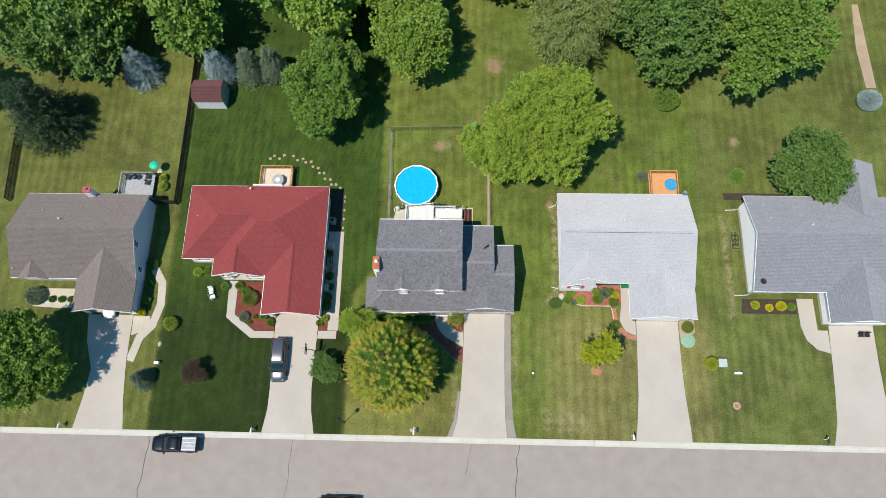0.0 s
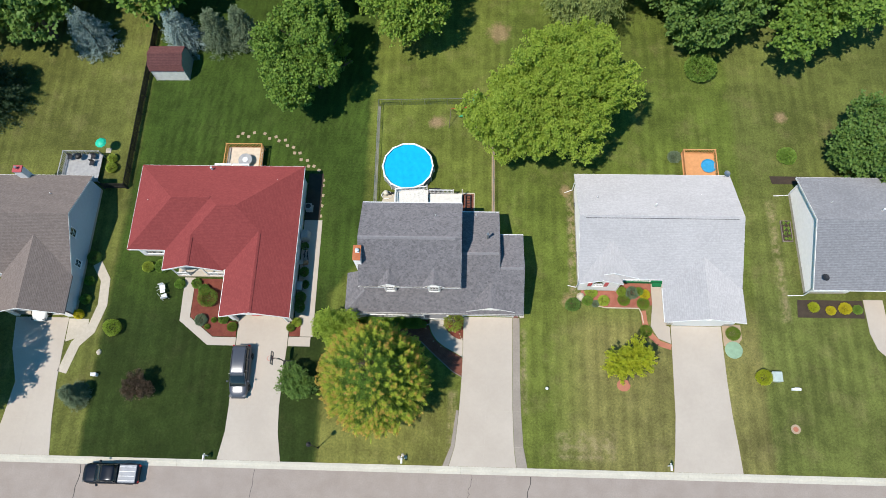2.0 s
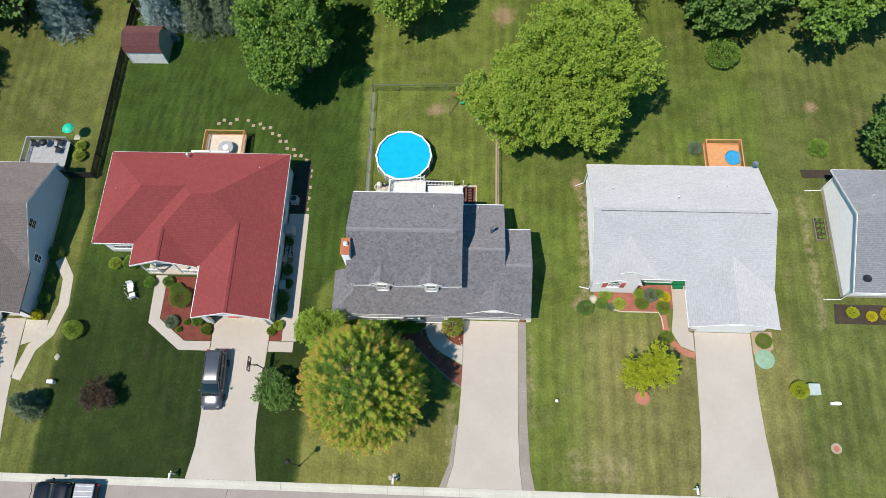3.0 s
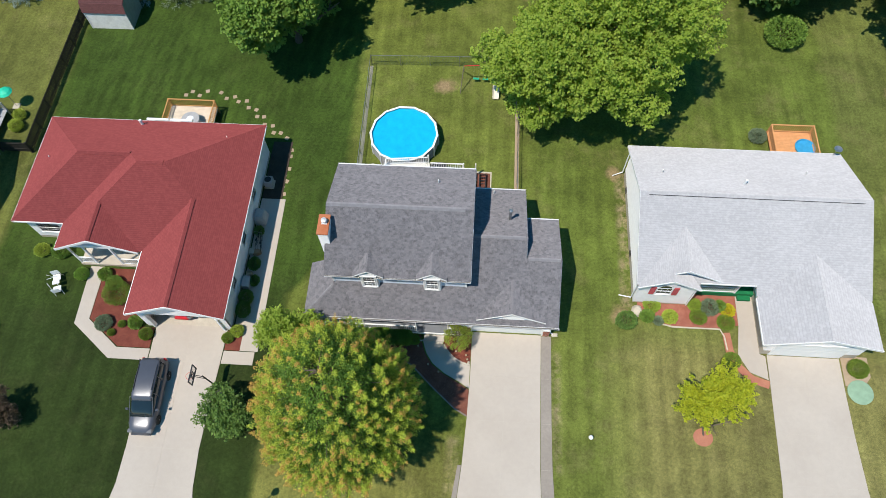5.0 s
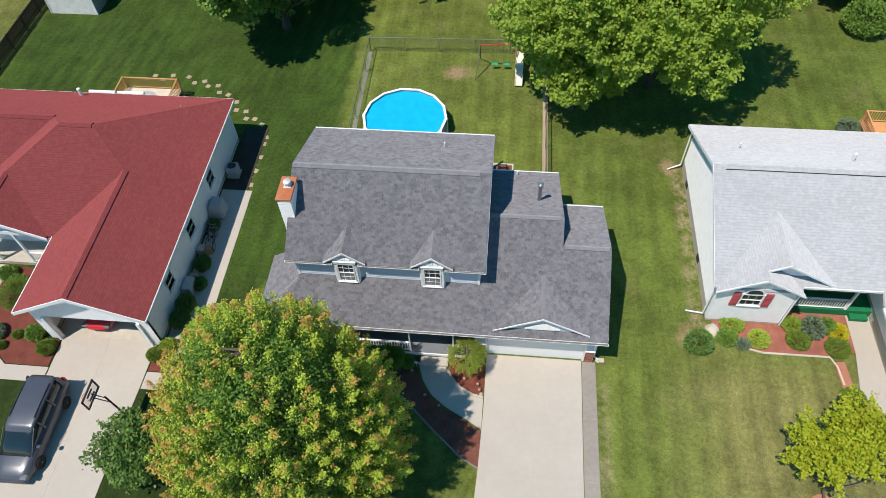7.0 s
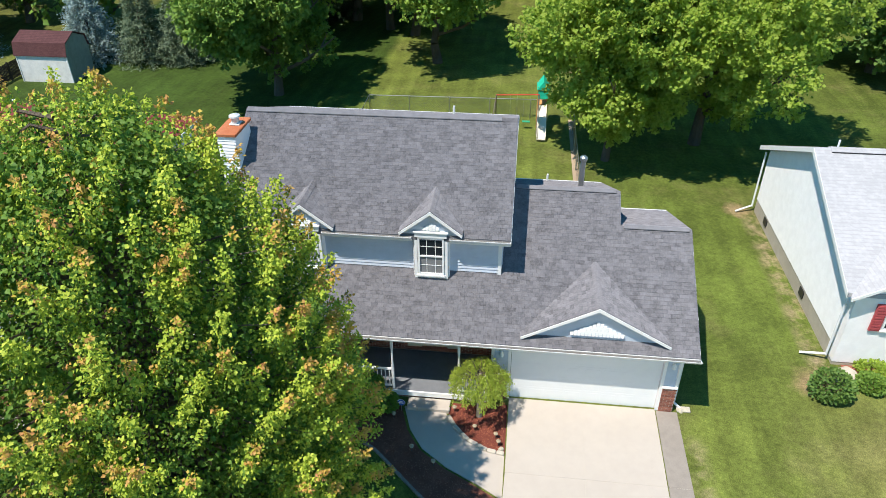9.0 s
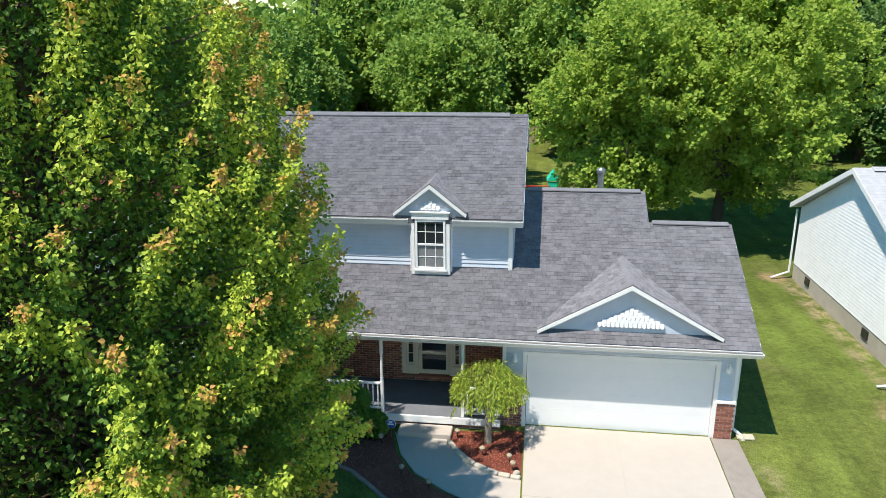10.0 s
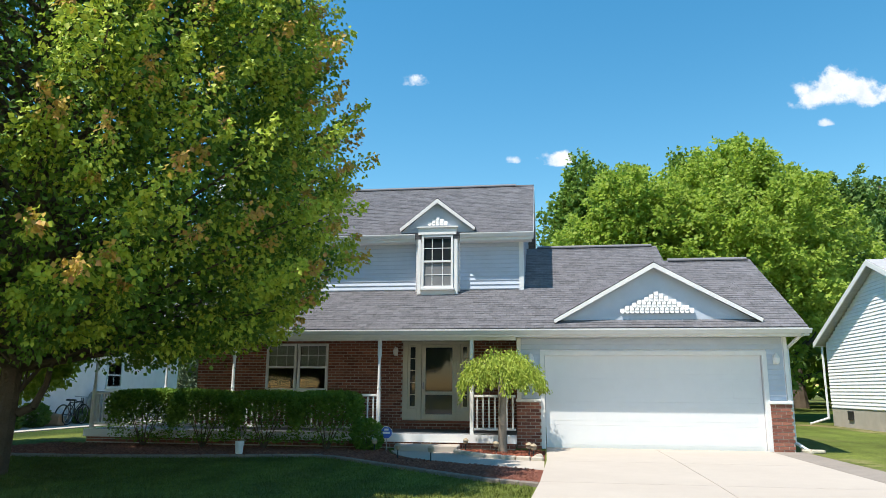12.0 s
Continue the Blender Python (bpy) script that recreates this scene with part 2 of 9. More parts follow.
def ground_like(name, a, b_, scale=6.0, fine=60.0, strength=0.4, rough=0.95, k=1.0):
    m, nt, b = mat(name, rough, 0.0, 0.15)
    v = coords(nt)
    c = blend(nt, noise_fac(nt, v, scale * 0.08, 5.0), a, b_)
    c = blend(nt, calc(nt, 'MULTIPLY', noise_fac(nt, v, scale, 4.0), 0.35 * k), c, tuple(x * 0.78 for x in a))
    g = noise_fac(nt, v, fine, 2.0)
    c = blend(nt, calc(nt, 'MULTIPLY', g, 0.25 * k), c, tuple(x * 0.6 for x in a))
    nt.links.new(c, b.inputs["Base Color"])
    bump(nt, b, g, strength, 0.01)
    return m


def glass_mat(name, tint=(0.02, 0.025, 0.03)):
    m, nt, b = mat(name, 0.04, 0.0, 0.6)
    b.inputs["Base Color"].default_value = (*tint, 1)
    return m


M_GRASS = grass_mat()
M_ROAD = ground_like("worn_asphalt", (0.31, 0.262, 0.236), (0.355, 0.305, 0.277), 8.0, 70.0, 0.35)
M_KERB = ground_like("kerb_concrete", (0.50, 0.47, 0.41), (0.58, 0.55, 0.48), 5.0)
M_CONC = ground_like("driveway_concrete", (0.425, 0.374, 0.328), (0.465, 0.413, 0.364), 3.0, 80.0, 0.2, k=0.4)
M_CONC2 = ground_like("old_concrete", (0.45, 0.40, 0.335), (0.55, 0.495, 0.42), 3.0, 80.0, 0.25)
M_APRON = ground_like("grey_old_concrete", (0.27, 0.235, 0.205), (0.33, 0.29, 0.255), 5.0, 80.0, 0.3)
M_TAR = plain("tar_seal", (0.05, 0.045, 0.042), 0.8)
M_JOINT = plain("joint_dirt", (0.46, 0.42, 0.365), 0.95)
M_SACK = plain("tan_woven_plastic", (0.30, 0.19, 0.11), 0.75)
M_SH_VENT = plain("grey_ridge_shingle", (0.235, 0.23, 0.25), 0.93, vary=0.15)
M_MULCH = ground_like("red_wood_mulch", (0.165, 0.047, 0.035), (0.235, 0.074, 0.052), 20.0, 45.0, 1.0, k=1.5)
M_MULCHT = ground_like("terracotta_wood_mulch", (0.30, 0.105, 0.075), (0.42, 0.17, 0.12), 20.0, 45.0, 1.0)
M_MULCH2 = ground_like("brown_wood_mulch", (0.17, 0.062, 0.045), (0.24, 0.10, 0.07), 20.0, 45.0, 1.0)
M_SOIL = ground_like("dark_soil", (0.055, 0.042, 0.034), (0.08, 0.06, 0.045), 20.0, 45.0, 1.0)
M_SAND = ground_like("bare_earth", (0.36, 0.27, 0.19), (0.45, 0.35, 0.25), 6.0)
M_STRIP = ground_like("grey_fence_tone", (0.22, 0.22, 0.17), (0.29, 0.28, 0.23), 6.0)
M_STONE = ground_like("pale_stone", (0.46, 0.41, 0.33), (0.58, 0.52, 0.42), 6.0)
M_PAVER = ground_like("red_paver", (0.38, 0.15, 0.10), (0.46, 0.20, 0.13), 14.0)
M_WHITE = plain("white_paint", (0.74, 0.75, 0.76), 0.5, vary=0.02)
M_SIDING = plain("pale_blue_grey_vinyl", (0.52, 0.575, 0.67), 0.5, vary=0.05)
M_SIDINGW = plain("white_vinyl", (0.885, 0.865, 0.88), 0.5, vary=0.05)
M_SIDINGL = plain("light_blue_vinyl", (0.47, 0.53, 0.60), 0.5, vary=0.05)
M_TRIM = plain("white_trim", (0.78, 0.78, 0.78), 0.45, vary=0.05)
M_GUTTER = plain("gutter_metal", (0.70, 0.71, 0.73), 0.4, vary=0.06)
M_BRICK = brick_mat()
M_MORTAR = ground_like("mortar", (0.50, 0.43, 0.37), (0.60, 0.53, 0.46), 12.0)
M_EDGE = ground_like("edging_concrete", (0.20, 0.165, 0.145), (0.29, 0.25, 0.22), 9.0)
M_CAPB = ground_like("rusty_cap", (0.42, 0.13, 0.06), (0.50, 0.20, 0.10), 12.0)
M_GLASS = glass_mat("window_glass")
M_CURTAIN = plain("curtain", (0.70, 0.68, 0.64), 0.9)


def pane_mat():
    """Clear window glass: see-through, with a mirror gloss that grows at slanting views."""
    m = bpy.data.materials.new("clear_pane")
    m.use_nodes = True
    nt = m.node_tree
    nt.nodes.remove(nt.nodes["Principled BSDF"])
    mix, fr = nt.nodes.new("ShaderNodeMixShader"), node(nt, "ShaderNodeFresnel", IOR=1.6)
    gl, tr = node(nt, "ShaderNodeBsdfGlossy", Roughness=0.03), nt.nodes.new("ShaderNodeBsdfTransparent")
    tr.inputs["Color"].default_value = (0.85, 0.88, 0.87, 1)
    for a, b in ((fr.outputs[0], mix.inputs[0]), (tr.outputs[0], mix.inputs[1]), (gl.outputs[0], mix.inputs[2]), (mix.outputs[0], nt.nodes["Material Output"].inputs["Surface"])):
        nt.links.new(a, b)
    return m


M_PANE = pane_mat()
M_SCREEN = plain("grey_insect_mesh", (0.20, 0.205, 0.215), 0.6, 0.0, 0.1)
M_CREAM = plain("cream_paint", (0.66, 0.61, 0.50), 0.5, vary=0.06)
M_BLACK = plain("black_plastic", (0.02, 0.02, 0.022), 0.5)
M_STEEL = plain("galvanised_steel", (0.42, 0.43, 0.44), 0.38, 0.85)
M_DARKM = plain("dark_metal", (0.05, 0.05, 0.055), 0.45, 0.6)
M_RUBBER = plain("rubber", (0.018, 0.018, 0.018), 0.85)
M_CEDAR = plain("new_cedar", (0.55, 0.28, 0.10), 0.7, vary=0.2, scale=5)
M_DECKW = plain("weathered_white_boards", (0.66, 0.64, 0.61), 0.7, vary=0.1)
M_DECKG = plain("grey_deck_boards", (0.36, 0.36, 0.37), 0.75, vary=0.15)
M_OLDWOOD = plain("old_grey_wood", (0.17, 0.145, 0.115), 0.9, vary=0.25)
M_FENCE = plain("dark_stained_fence", (0.026, 0.024, 0.021), 0.85, vary=0.2)
M_BARKP = ground_like("pale_bark", (0.22, 0.19, 0.155), (0.30, 0.26, 0.22), 9.0, 30.0, 0.8)
M_BARK = ground_like("bark", (0.11, 0.085, 0.065), (0.17, 0.135, 0.105), 9.0, 30.0, 1.0)
M_PORCHF = plain("grey_porch_floor", (0.16, 0.17, 0.19), 0.55)
M_POOL = plain("blue_solar_cover", (0.006, 0.40, 0.66), 0.28, vary=0.10, scale=2.0, spec=0.5)
M_REDP = plain("red_plastic", (0.55, 0.03, 0.03), 0.4)
M_GREENP = plain("green_plastic", (0.02, 0.34, 0.20), 0.45)
M_TEAL = plain("teal_canopy", (0.02, 0.50, 0.32), 0.5)
M_BLUEP = plain("blue_plastic", (0.04, 0.30, 0.55), 0.45)
M_SHUTTER = plain("red_shutter_paint", (0.42, 0.08, 0.09), 0.6)
M_GREENC = plain("green_carpet", (0.01, 0.16, 0.06), 0.95)
M_SHEDW = plain("shed_cream_panel", (0.74, 0.73, 0.70), 0.7)
M_SHEDS = plain("shed_grey_panel", (0.30, 0.34, 0.32), 0.7)
M_GALV = plain("weathered_zinc", (0.62, 0.63, 0.64), 0.5, 0.3)
M_TAB = tab_mat("charcoal_shingle_tab", (0.116, 0.112, 0.123), (0.232, 0.224, 0.244))
M_SH_GREY = shingle_mat("charcoal_shingles", (0.145, 0.145, 0.157), (0.205, 0.20, 0.215), (0.10, 0.10, 0.108))
M_SH_RED = shingle_mat("brick_red_shingles", (0.255, 0.056, 0.056), (0.29, 0.068, 0.066), (0.225, 0.050, 0.050), 0.062)
M_SH_PALE = shingle_mat("pale_grey_shingles", (0.405, 0.40, 0.42), (0.465, 0.46, 0.48), (0.385, 0.38, 0.40), 0.065)
M_SH_BRN = shingle_mat("grey_brown_shingles", (0.205, 0.170, 0.158), (0.265, 0.222, 0.205), (0.155, 0.128, 0.12), 0.065)
M_SH_SLATE = shingle_mat("slate_grey_shingles", (0.215, 0.22, 0.245), (0.275, 0.28, 0.31), (0.165, 0.17, 0.19), 0.065)
M_SH_SHED = shingle_mat("dull_red_shingles", (0.135, 0.058, 0.058), (0.17, 0.074, 0.072), (0.10, 0.045, 0.045), 0.065)
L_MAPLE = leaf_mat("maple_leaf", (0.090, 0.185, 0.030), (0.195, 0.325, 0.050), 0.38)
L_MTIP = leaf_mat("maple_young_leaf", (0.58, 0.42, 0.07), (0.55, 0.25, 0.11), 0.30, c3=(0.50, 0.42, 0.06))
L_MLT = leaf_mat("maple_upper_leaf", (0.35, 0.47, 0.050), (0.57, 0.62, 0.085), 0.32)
L_LIGHT = leaf_mat("light_green_leaf", (0.265, 0.385, 0.048), (0.47, 0.58, 0.10), 0.52)
L_FRESH = leaf_mat("fresh_green_leaf", (0.165, 0.275, 0.038), (0.31, 0.43, 0.075), 0.36)
L_MID = leaf_mat("mid_green_leaf", (0.105, 0.20, 0.032), (0.215, 0.33, 0.055), 0.28)
L_DARK = leaf_mat("dark_green_leaf", (0.080, 0.160, 0.036), (0.160, 0.255, 0.055), 0.25)
L_SPRUCE = leaf_mat("blue_spruce_needles", (0.20, 0.28, 0.27), (0.36, 0.45, 0.45), 0.12)
L_FIR = leaf_mat("grey_green_needles", (0.10, 0.145, 0.085), (0.185, 0.235, 0.145), 0.12)
L_DSPR = leaf_mat("dark_spruce_needles", (0.022, 0.050, 0.024), (0.055, 0.092, 0.042), 0.12)
L_WILLOW = leaf_mat("willow_leaf", (0.21, 0.27, 0.080), (0.36, 0.42, 0.15), 0.28)
L_HEDGE = leaf_mat("hedge_leaf", (0.085, 0.185, 0.024), (0.21, 0.35, 0.052), 0.25)
L_BOX = leaf_mat("clipped_shrub_leaf", (0.10, 0.165, 0.022), (0.20, 0.27, 0.036), 0.25)
L_LIME = leaf_mat("lime_leaf", (0.33, 0.39, 0.02), (0.52, 0.54, 0.04), 0.42)
L_YELLOW = leaf_mat("golden_leaf", (0.46, 0.41, 0.02), (0.66, 0.56, 0.03), 0.35)
L_PLUM = leaf_mat("purple_leaf", (0.060, 0.040, 0.030), (0.13, 0.085, 0.060), 0.25)
L_WEEP = leaf_mat("weeping_leaf", (0.26, 0.35, 0.040), (0.45, 0.52, 0.085), 0.30)

# ---- building helpers ----
def part(name, bm, material, parent=None, label=""):
    """One mesh object from a bmesh, under its thing or part."""
    me = bpy.data.meshes.new(name)
    bm.normal_update()
    bm.to_mesh(me)
    bm.free()
    for m in (material if isinstance(material, (list, tuple)) else [material]):
        me.materials.append(m)
    ob = new(name, me)
    ob.parent = parent
    if label:
        ob["label"] = label
    return ob


def thing(name, label, category, at=(0, 0, 0), rz=0.0, group="", kind=""):
    ob = new(name)
    ob.empty_display_size = 0.2
    ob.matrix_basis = pose(*at, 0, 0, rz)
    return tagged(ob, label, category, group, kind)


def add_box(bm, x0, x1, y0, y1, z0, z1, bevel=0.0, m=None):
    r = bmesh.ops.create_cube(bm, size=1.0)
    vs = r["verts"]
    for v in vs:
        v.co = Vector((x0 + (v.co.x + 0.5) * (x1 - x0), y0 + (v.co.y + 0.5) * (y1 - y0), z0 + (v.co.z + 0.5) * (z1 - z0)))
    if bevel:
        es = {e for v in vs for e in v.link_edges}
        out = bmesh.ops.bevel(bm, geom=list(es), offset=bevel, segments=1, affect='EDGES', profile=0.5)
        vs = list({v for f in out["faces"] for v in f.verts} | {v for v in vs if v.is_valid})
    if m is not None:
        bmesh.ops.transform(bm, matrix=m, verts=[v for v in vs if v.is_valid])
    return bm


def box(x0, x1, y0, y1, z0, z1, bevel=0.0):
    return add_box(bmesh.new(), x0, x1, y0, y1, z0, z1, bevel)


def add_prism(bm, outline, direction):
    """An outline of 3D points pushed along a direction into a solid."""
    d = Vector(direction)
    a = [bm.verts.new(Vector(p)) for p in outline]
    b = [bm.verts.new(Vector(p) + d) for p in outline]
    n = len(a)
    fs = [bm.faces.new(a), bm.faces.new(b[::-1])]
    for i in range(n):
        fs.append(bm.faces.new((a[i], b[i], b[(i + 1) % n], a[(i + 1) % n])))
    bmesh.ops.recalc_face_normals(bm, faces=fs)
    return bm


def prism(outline, direction):
    return add_prism(bmesh.new(), outline, direction)


def flat(points, z, thick=0.05):
    """A slab with a plan outline, its top at z."""
    return prism([(x, y, z) for x, y in points], (0, 0, -thick))


def add_tube(bm, a, b, r0, r1=None, seg=10, cap=True):
    a, b = Vector(a), Vector(b)
    r1 = r0 if r1 is None else r1
    q = (b - a).to_track_quat('Z', 'Y')
    ring = []
    for p, r in ((a, r0), (b, r1)):
        ring.append([bm.verts.new(p + q @ Vector((r * math.cos(2 * math.pi * i / seg), r * math.sin(2 * math.pi * i / seg), 0))) for i in range(seg)])
    for i in range(seg):
        bm.faces.new((ring[0][i], ring[0][(i + 1) % seg], ring[1][(i + 1) % seg], ring[1][i]))
    if cap:
        bm.faces.new(ring[0][::-1])
        bm.faces.new(ring[1])
    return bm


def tube(a, b, r0, r1=None, seg=10):
    return add_tube(bmesh.new(), a, b, r0, r1, seg)


def lathe(profile, seg=16, at=(0, 0, 0)):
    """A turned shape from (radius, height) pairs."""
    bm = bmesh.new()
    rings = [[bm.verts.new((at[0] + r * math.cos(2 * math.pi * i / seg), at[1] + r * math.sin(2 * math.pi * i / seg), at[2] + z)) for i in range(seg)] for r, z in profile]
    for lo, hi in zip(rings, rings[1:]):
        for i in range(seg):
            bm.faces.new((lo[i], lo[(i + 1) % seg], hi[(i + 1) % seg], hi[i]))
    bm.faces.new(rings[0][::-1])
    bm.faces.new(rings[-1])
    return bm


def smooth(ob):
    for p in ob.data.polygons:
        p.use_smooth = True
    return ob


def lerp(a, b, t):
    return tuple(p + (q - p) * t for p, q in zip(a, b))


def roof_face(parent, points, material, name="roof_plane", thick=0.16):
    return part(name, prism(points, (0, 0, -thick)), material, parent)


def cap_row(parent, a, b, material, w=0.13, name="ridge_cap", k=0.55):
    """Overlapping bent cap shingles along a ridge or hip; k: how steeply the sides fall."""
    a, b = Vector(a), Vector(b)
    L = (b - a).length
    d = (b - a) / L
    s = d.cross(Vector((0, 0, 1))).normalized() * w
    drop = Vector((0, 0, -w * k))
    bm = bmesh.new()
    n = max(1, round(L / 0.24))
    rows = []
    for i in range(n + 1):
        p = a + d * (L * i / n) + Vector((0, 0, 0.012 + 0.006 * (i % 2)))
        rows.append([bm.verts.new(v) for v in (p - s + drop, p, p + s + drop)])
    for lo, hi in zip(rows, rows[1:]):
        for j in (0, 1):
            bm.faces.new((lo[j], lo[j + 1], hi[j + 1], hi[j]))
    bmesh.ops.recalc_face_normals(bm, faces=bm.faces[:])
    return part(name, bm, material, parent)


def siding(parent, spans, y, z0, material, out=-1, pitch=0.115, name="siding_board", axis="y"):
    """Lap boards: spans is a function of height that gives (start, end) pairs; the wall plane at y (or x), facing out."""
    z = z0
    top = spans(None)
    while z < top - 0.02:
        zt = min(z + pitch, top)
        for a, b in spans((z + zt) / 2):
            if b - a < 0.04:
                continue
            bm = bmesh.new()
            prof = ((0.0, 0.0), (0.022, 0.0), (0.026, 0.012), (0.006, zt - z), (0.0, zt - z))
            pts = [((a, y + out * d, z + h) if axis == "y" else (y + out * d, a, z + h)) for d, h in prof]
            add_prism(bm, pts, (b - a, 0, 0) if axis == "y" else (0, b - a, 0))
            part(name, bm, material, parent)
        z = zt


def gable_spans(a, b, z_eave, apex_at, z_apex, holes=()):
    """Board spans of a gable wall, with rectangular holes (a, b, z0, z1)."""
    def spans(z):
        if z is None:
            return z_apex
        lo, hi = a, b
        if z > z_eave:
            t = (z - z_eave) / (z_apex - z_eave)
            lo, hi = a + (apex_at - a) * t, b + (apex_at - b) * t
        out = [(lo, hi)]
        for h0, h1, hz0, hz1 in holes:
            if hz0 < z < hz1:
                out = [s for p, q in out for s in ((p, min(q, h0)), (max(p, h1), q)) if s[1] - s[0] > 0.02]
        return out
    return spans


def wall_spans(a, b, z1, holes=()):
    g = gable_spans(a, b, 1e6, 0, 2e6, holes)
    return lambda z: z1 if z is None else g(z)


def sash_window(parent, x0, x1, z0, z1, y, cols=3, rows=4, name="window", frame_mat=None, out=-1, upper=False, axis="y", glass=None):
    """A double-hung window: frame, glass, muntins, meeting rail and sill."""
    fm = frame_mat or M_TRIM

    def b(u0, u1, d0, d1, w0, w1):
        lo, hi = sorted((y + out * d0, y + out * d1))
        return box(u0, u1, lo, hi, w0, w1) if axis == "y" else box(lo, hi, u0, u1, w0, w1)

    w = new(name)
    w.parent = parent
    f = 0.06
    part("pane", b(x0 + f, x1 - f, -0.012, 0.0, z0 + f, z1 - f), glass or M_GLASS, w)
    for u0, u1, w0, w1 in ((x0, x0 + f, z0, z1), (x1 - f, x1, z0, z1), (x0 + f, x1 - f, z1 - f, z1), (x0 + f, x1 - f, z0, z0 + f)):
        part("frame", b(u0, u1, -0.03, 0.05, w0, w1), fm, w)
    zm = (z0 + z1) / 2
    part("meeting_rail", b(x0 + f, x1 - f, 0.003, 0.04, zm - 0.025, zm + 0.025), fm, w)
    part("sill", b(x0 - 0.04, x1 + 0.04, 0.0, 0.09, z0 - 0.05, z0 - 0.002), fm, w)
    for i in range(1, cols):
        u = x0 + (x1 - x0) * i / cols
        part("muntin", b(u - 0.009, u + 0.009, 0.002, 0.014, zm if upper else z0 + f, z1 - f), fm, w)
    for i in range(1, rows):
        if i * 2 == rows or (upper and i * 2 < rows):
            continue
        h = z0 + (z1 - z0) * i / rows
        part("muntin", b(x0 + f, x1 - f, 0.003, 0.013, h - 0.009, h + 0.009), fm, w)
    return w


# ---- plants ----
def leaf_mesh(name, pos, axis, size, rng, mats, mat_index=None, slim=0.5, fold=0.25, tilt=0.45):
    """Kite-shaped folded leaves at pos; axis: way each leaf points; one mesh."""
    n = len(pos)
    axis = axis + rng.normal(0, tilt, (n, 3))
    axis /= np.linalg.norm(axis, axis=1, keepdims=True) + 1e-9
    face = rng.normal(0, 0.55, (n, 3)) + np.array([-0.35, -0.5, 0.72])
    side = np.cross(axis, face)
    side /= np.linalg.norm(side, axis=1, keepdims=True) + 1e-9
    nor = np.cross(side, axis)
    s = (size * rng.uniform(0.7, 1.3, n))[:, None]
    verts = np.empty((n, 4, 3), np.float32)
    verts[:, 0] = pos
    verts[:, 1] = pos + s * (0.45 * axis + slim * side + fold * nor * 0.5)
    verts[:, 2] = pos + s * (1.0 * axis - 0.1 * nor)
    verts[:, 3] = pos + s * (0.45 * axis - slim * side + fold * nor * 0.5)
    me = bpy.data.meshes.new(name)
    me.vertices.add(n * 4)
    me.vertices.foreach_set("co", verts.reshape(-1))
    base = (np.arange(n, dtype=np.int32) * 4)[:, None]
    me.loops.add(n * 6)
    me.loops.foreach_set("vertex_index", (base + np.array([0, 1, 2, 0, 2, 3], np.int32)).reshape(-1))
    me.polygons.add(n * 2)
    me.polygons.foreach_set("loop_start", np.arange(0, n * 6, 3, dtype=np.int32))
    if mat_index is not None:
        me.polygons.foreach_set("material_index", np.repeat(mat_index, 2).astype(np.int32))
    for m in mats:
        me.materials.append(m)
    me.update(calc_edges=True)
    return me


def lumps(d, rng, k=7, depth=0.22, sharp=5.0):
    """Uneven outline: factor for each direction, from some random bumps."""
    c = rng.normal(0, 1, (k, 3))
    c /= np.linalg.norm(c, axis=1, keepdims=True)
    w = rng.uniform(-1, 1, k)
    return 1 + depth * (np.exp(sharp * (d @ c.T - 1)) * w).sum(1)


def shoots_to_leaves(base, axis, length, spread, per, rng):
    """Leaves strung round shoots: positions, outward axes and how far along the shoot each is."""
    n = len(base)
    t = rng.uniform(0, 1, (n, per))
    off = rng.normal(0, 1, (n, per, 3)) * (spread * (1.1 - 0.75 * t))[..., None]
    pos = base[:, None] + axis[:, None] * (length[:, None] * t)[..., None] + off
    ax = axis[:, None] * 0.7 + off / (np.abs(off).max() + 1e-6) * 1.2
    return pos.reshape(-1, 3), ax.reshape(-1, 3), t.reshape(-1)


def limb_tree(bm, foot, top, r, rng, crown, limbs=9, low=0.25):
    """A tapered, bent trunk with limbs that reach into the crown."""
    pts = [Vector(foot).lerp(Vector(top), i / 6) + Vector((rng.normal(0, 0.12), rng.normal(0, 0.12), 0)) * (1 if 0 < i else 0) for i in range(7)]
    rad = [r * (1.25 if i == 0 else 1 - i / 7.2) for i in range(7)]
    for i in range(6):
        add_tube(bm, pts[i], pts[i + 1], rad[i], rad[i + 1], 9, cap=False)
    for j in range(limbs):
        t = low + (0.9 - low) * j / max(1, limbs - 1)
        p = Vector(foot).lerp(Vector(top), t)
        a = j * 2.4 + rng.uniform(-0.3, 0.3)
        h = crown * (1.05 - 0.6 * t) * rng.uniform(0.65, 0.9)
        q = p + Vector((math.cos(a) * h, math.sin(a) * h, h * rng.uniform(0.35, 0.8)))
        mid = p.lerp(q, 0.5) + Vector((0, 0, -0.06 * h))
        rr = r * (1 - t) * 0.5 + 0.03
        add_tube(bm, p, mid, rr, rr * 0.7, 7, cap=False)
        add_tube(bm, mid, q, rr * 0.7, rr * 0.25, 7, cap=False)
        for s in range(2):
            e = mid.lerp(q, 0.3 + 0.4 * s) + Vector((rng.normal(0, 0.3), rng.normal(0, 0.3), 0.35)) * h * 0.35
            add_tube(bm, mid.lerp(q, 0.1 + 0.4 * s), e, rr * 0.4, rr * 0.15, 5, cap=False)
    return bm


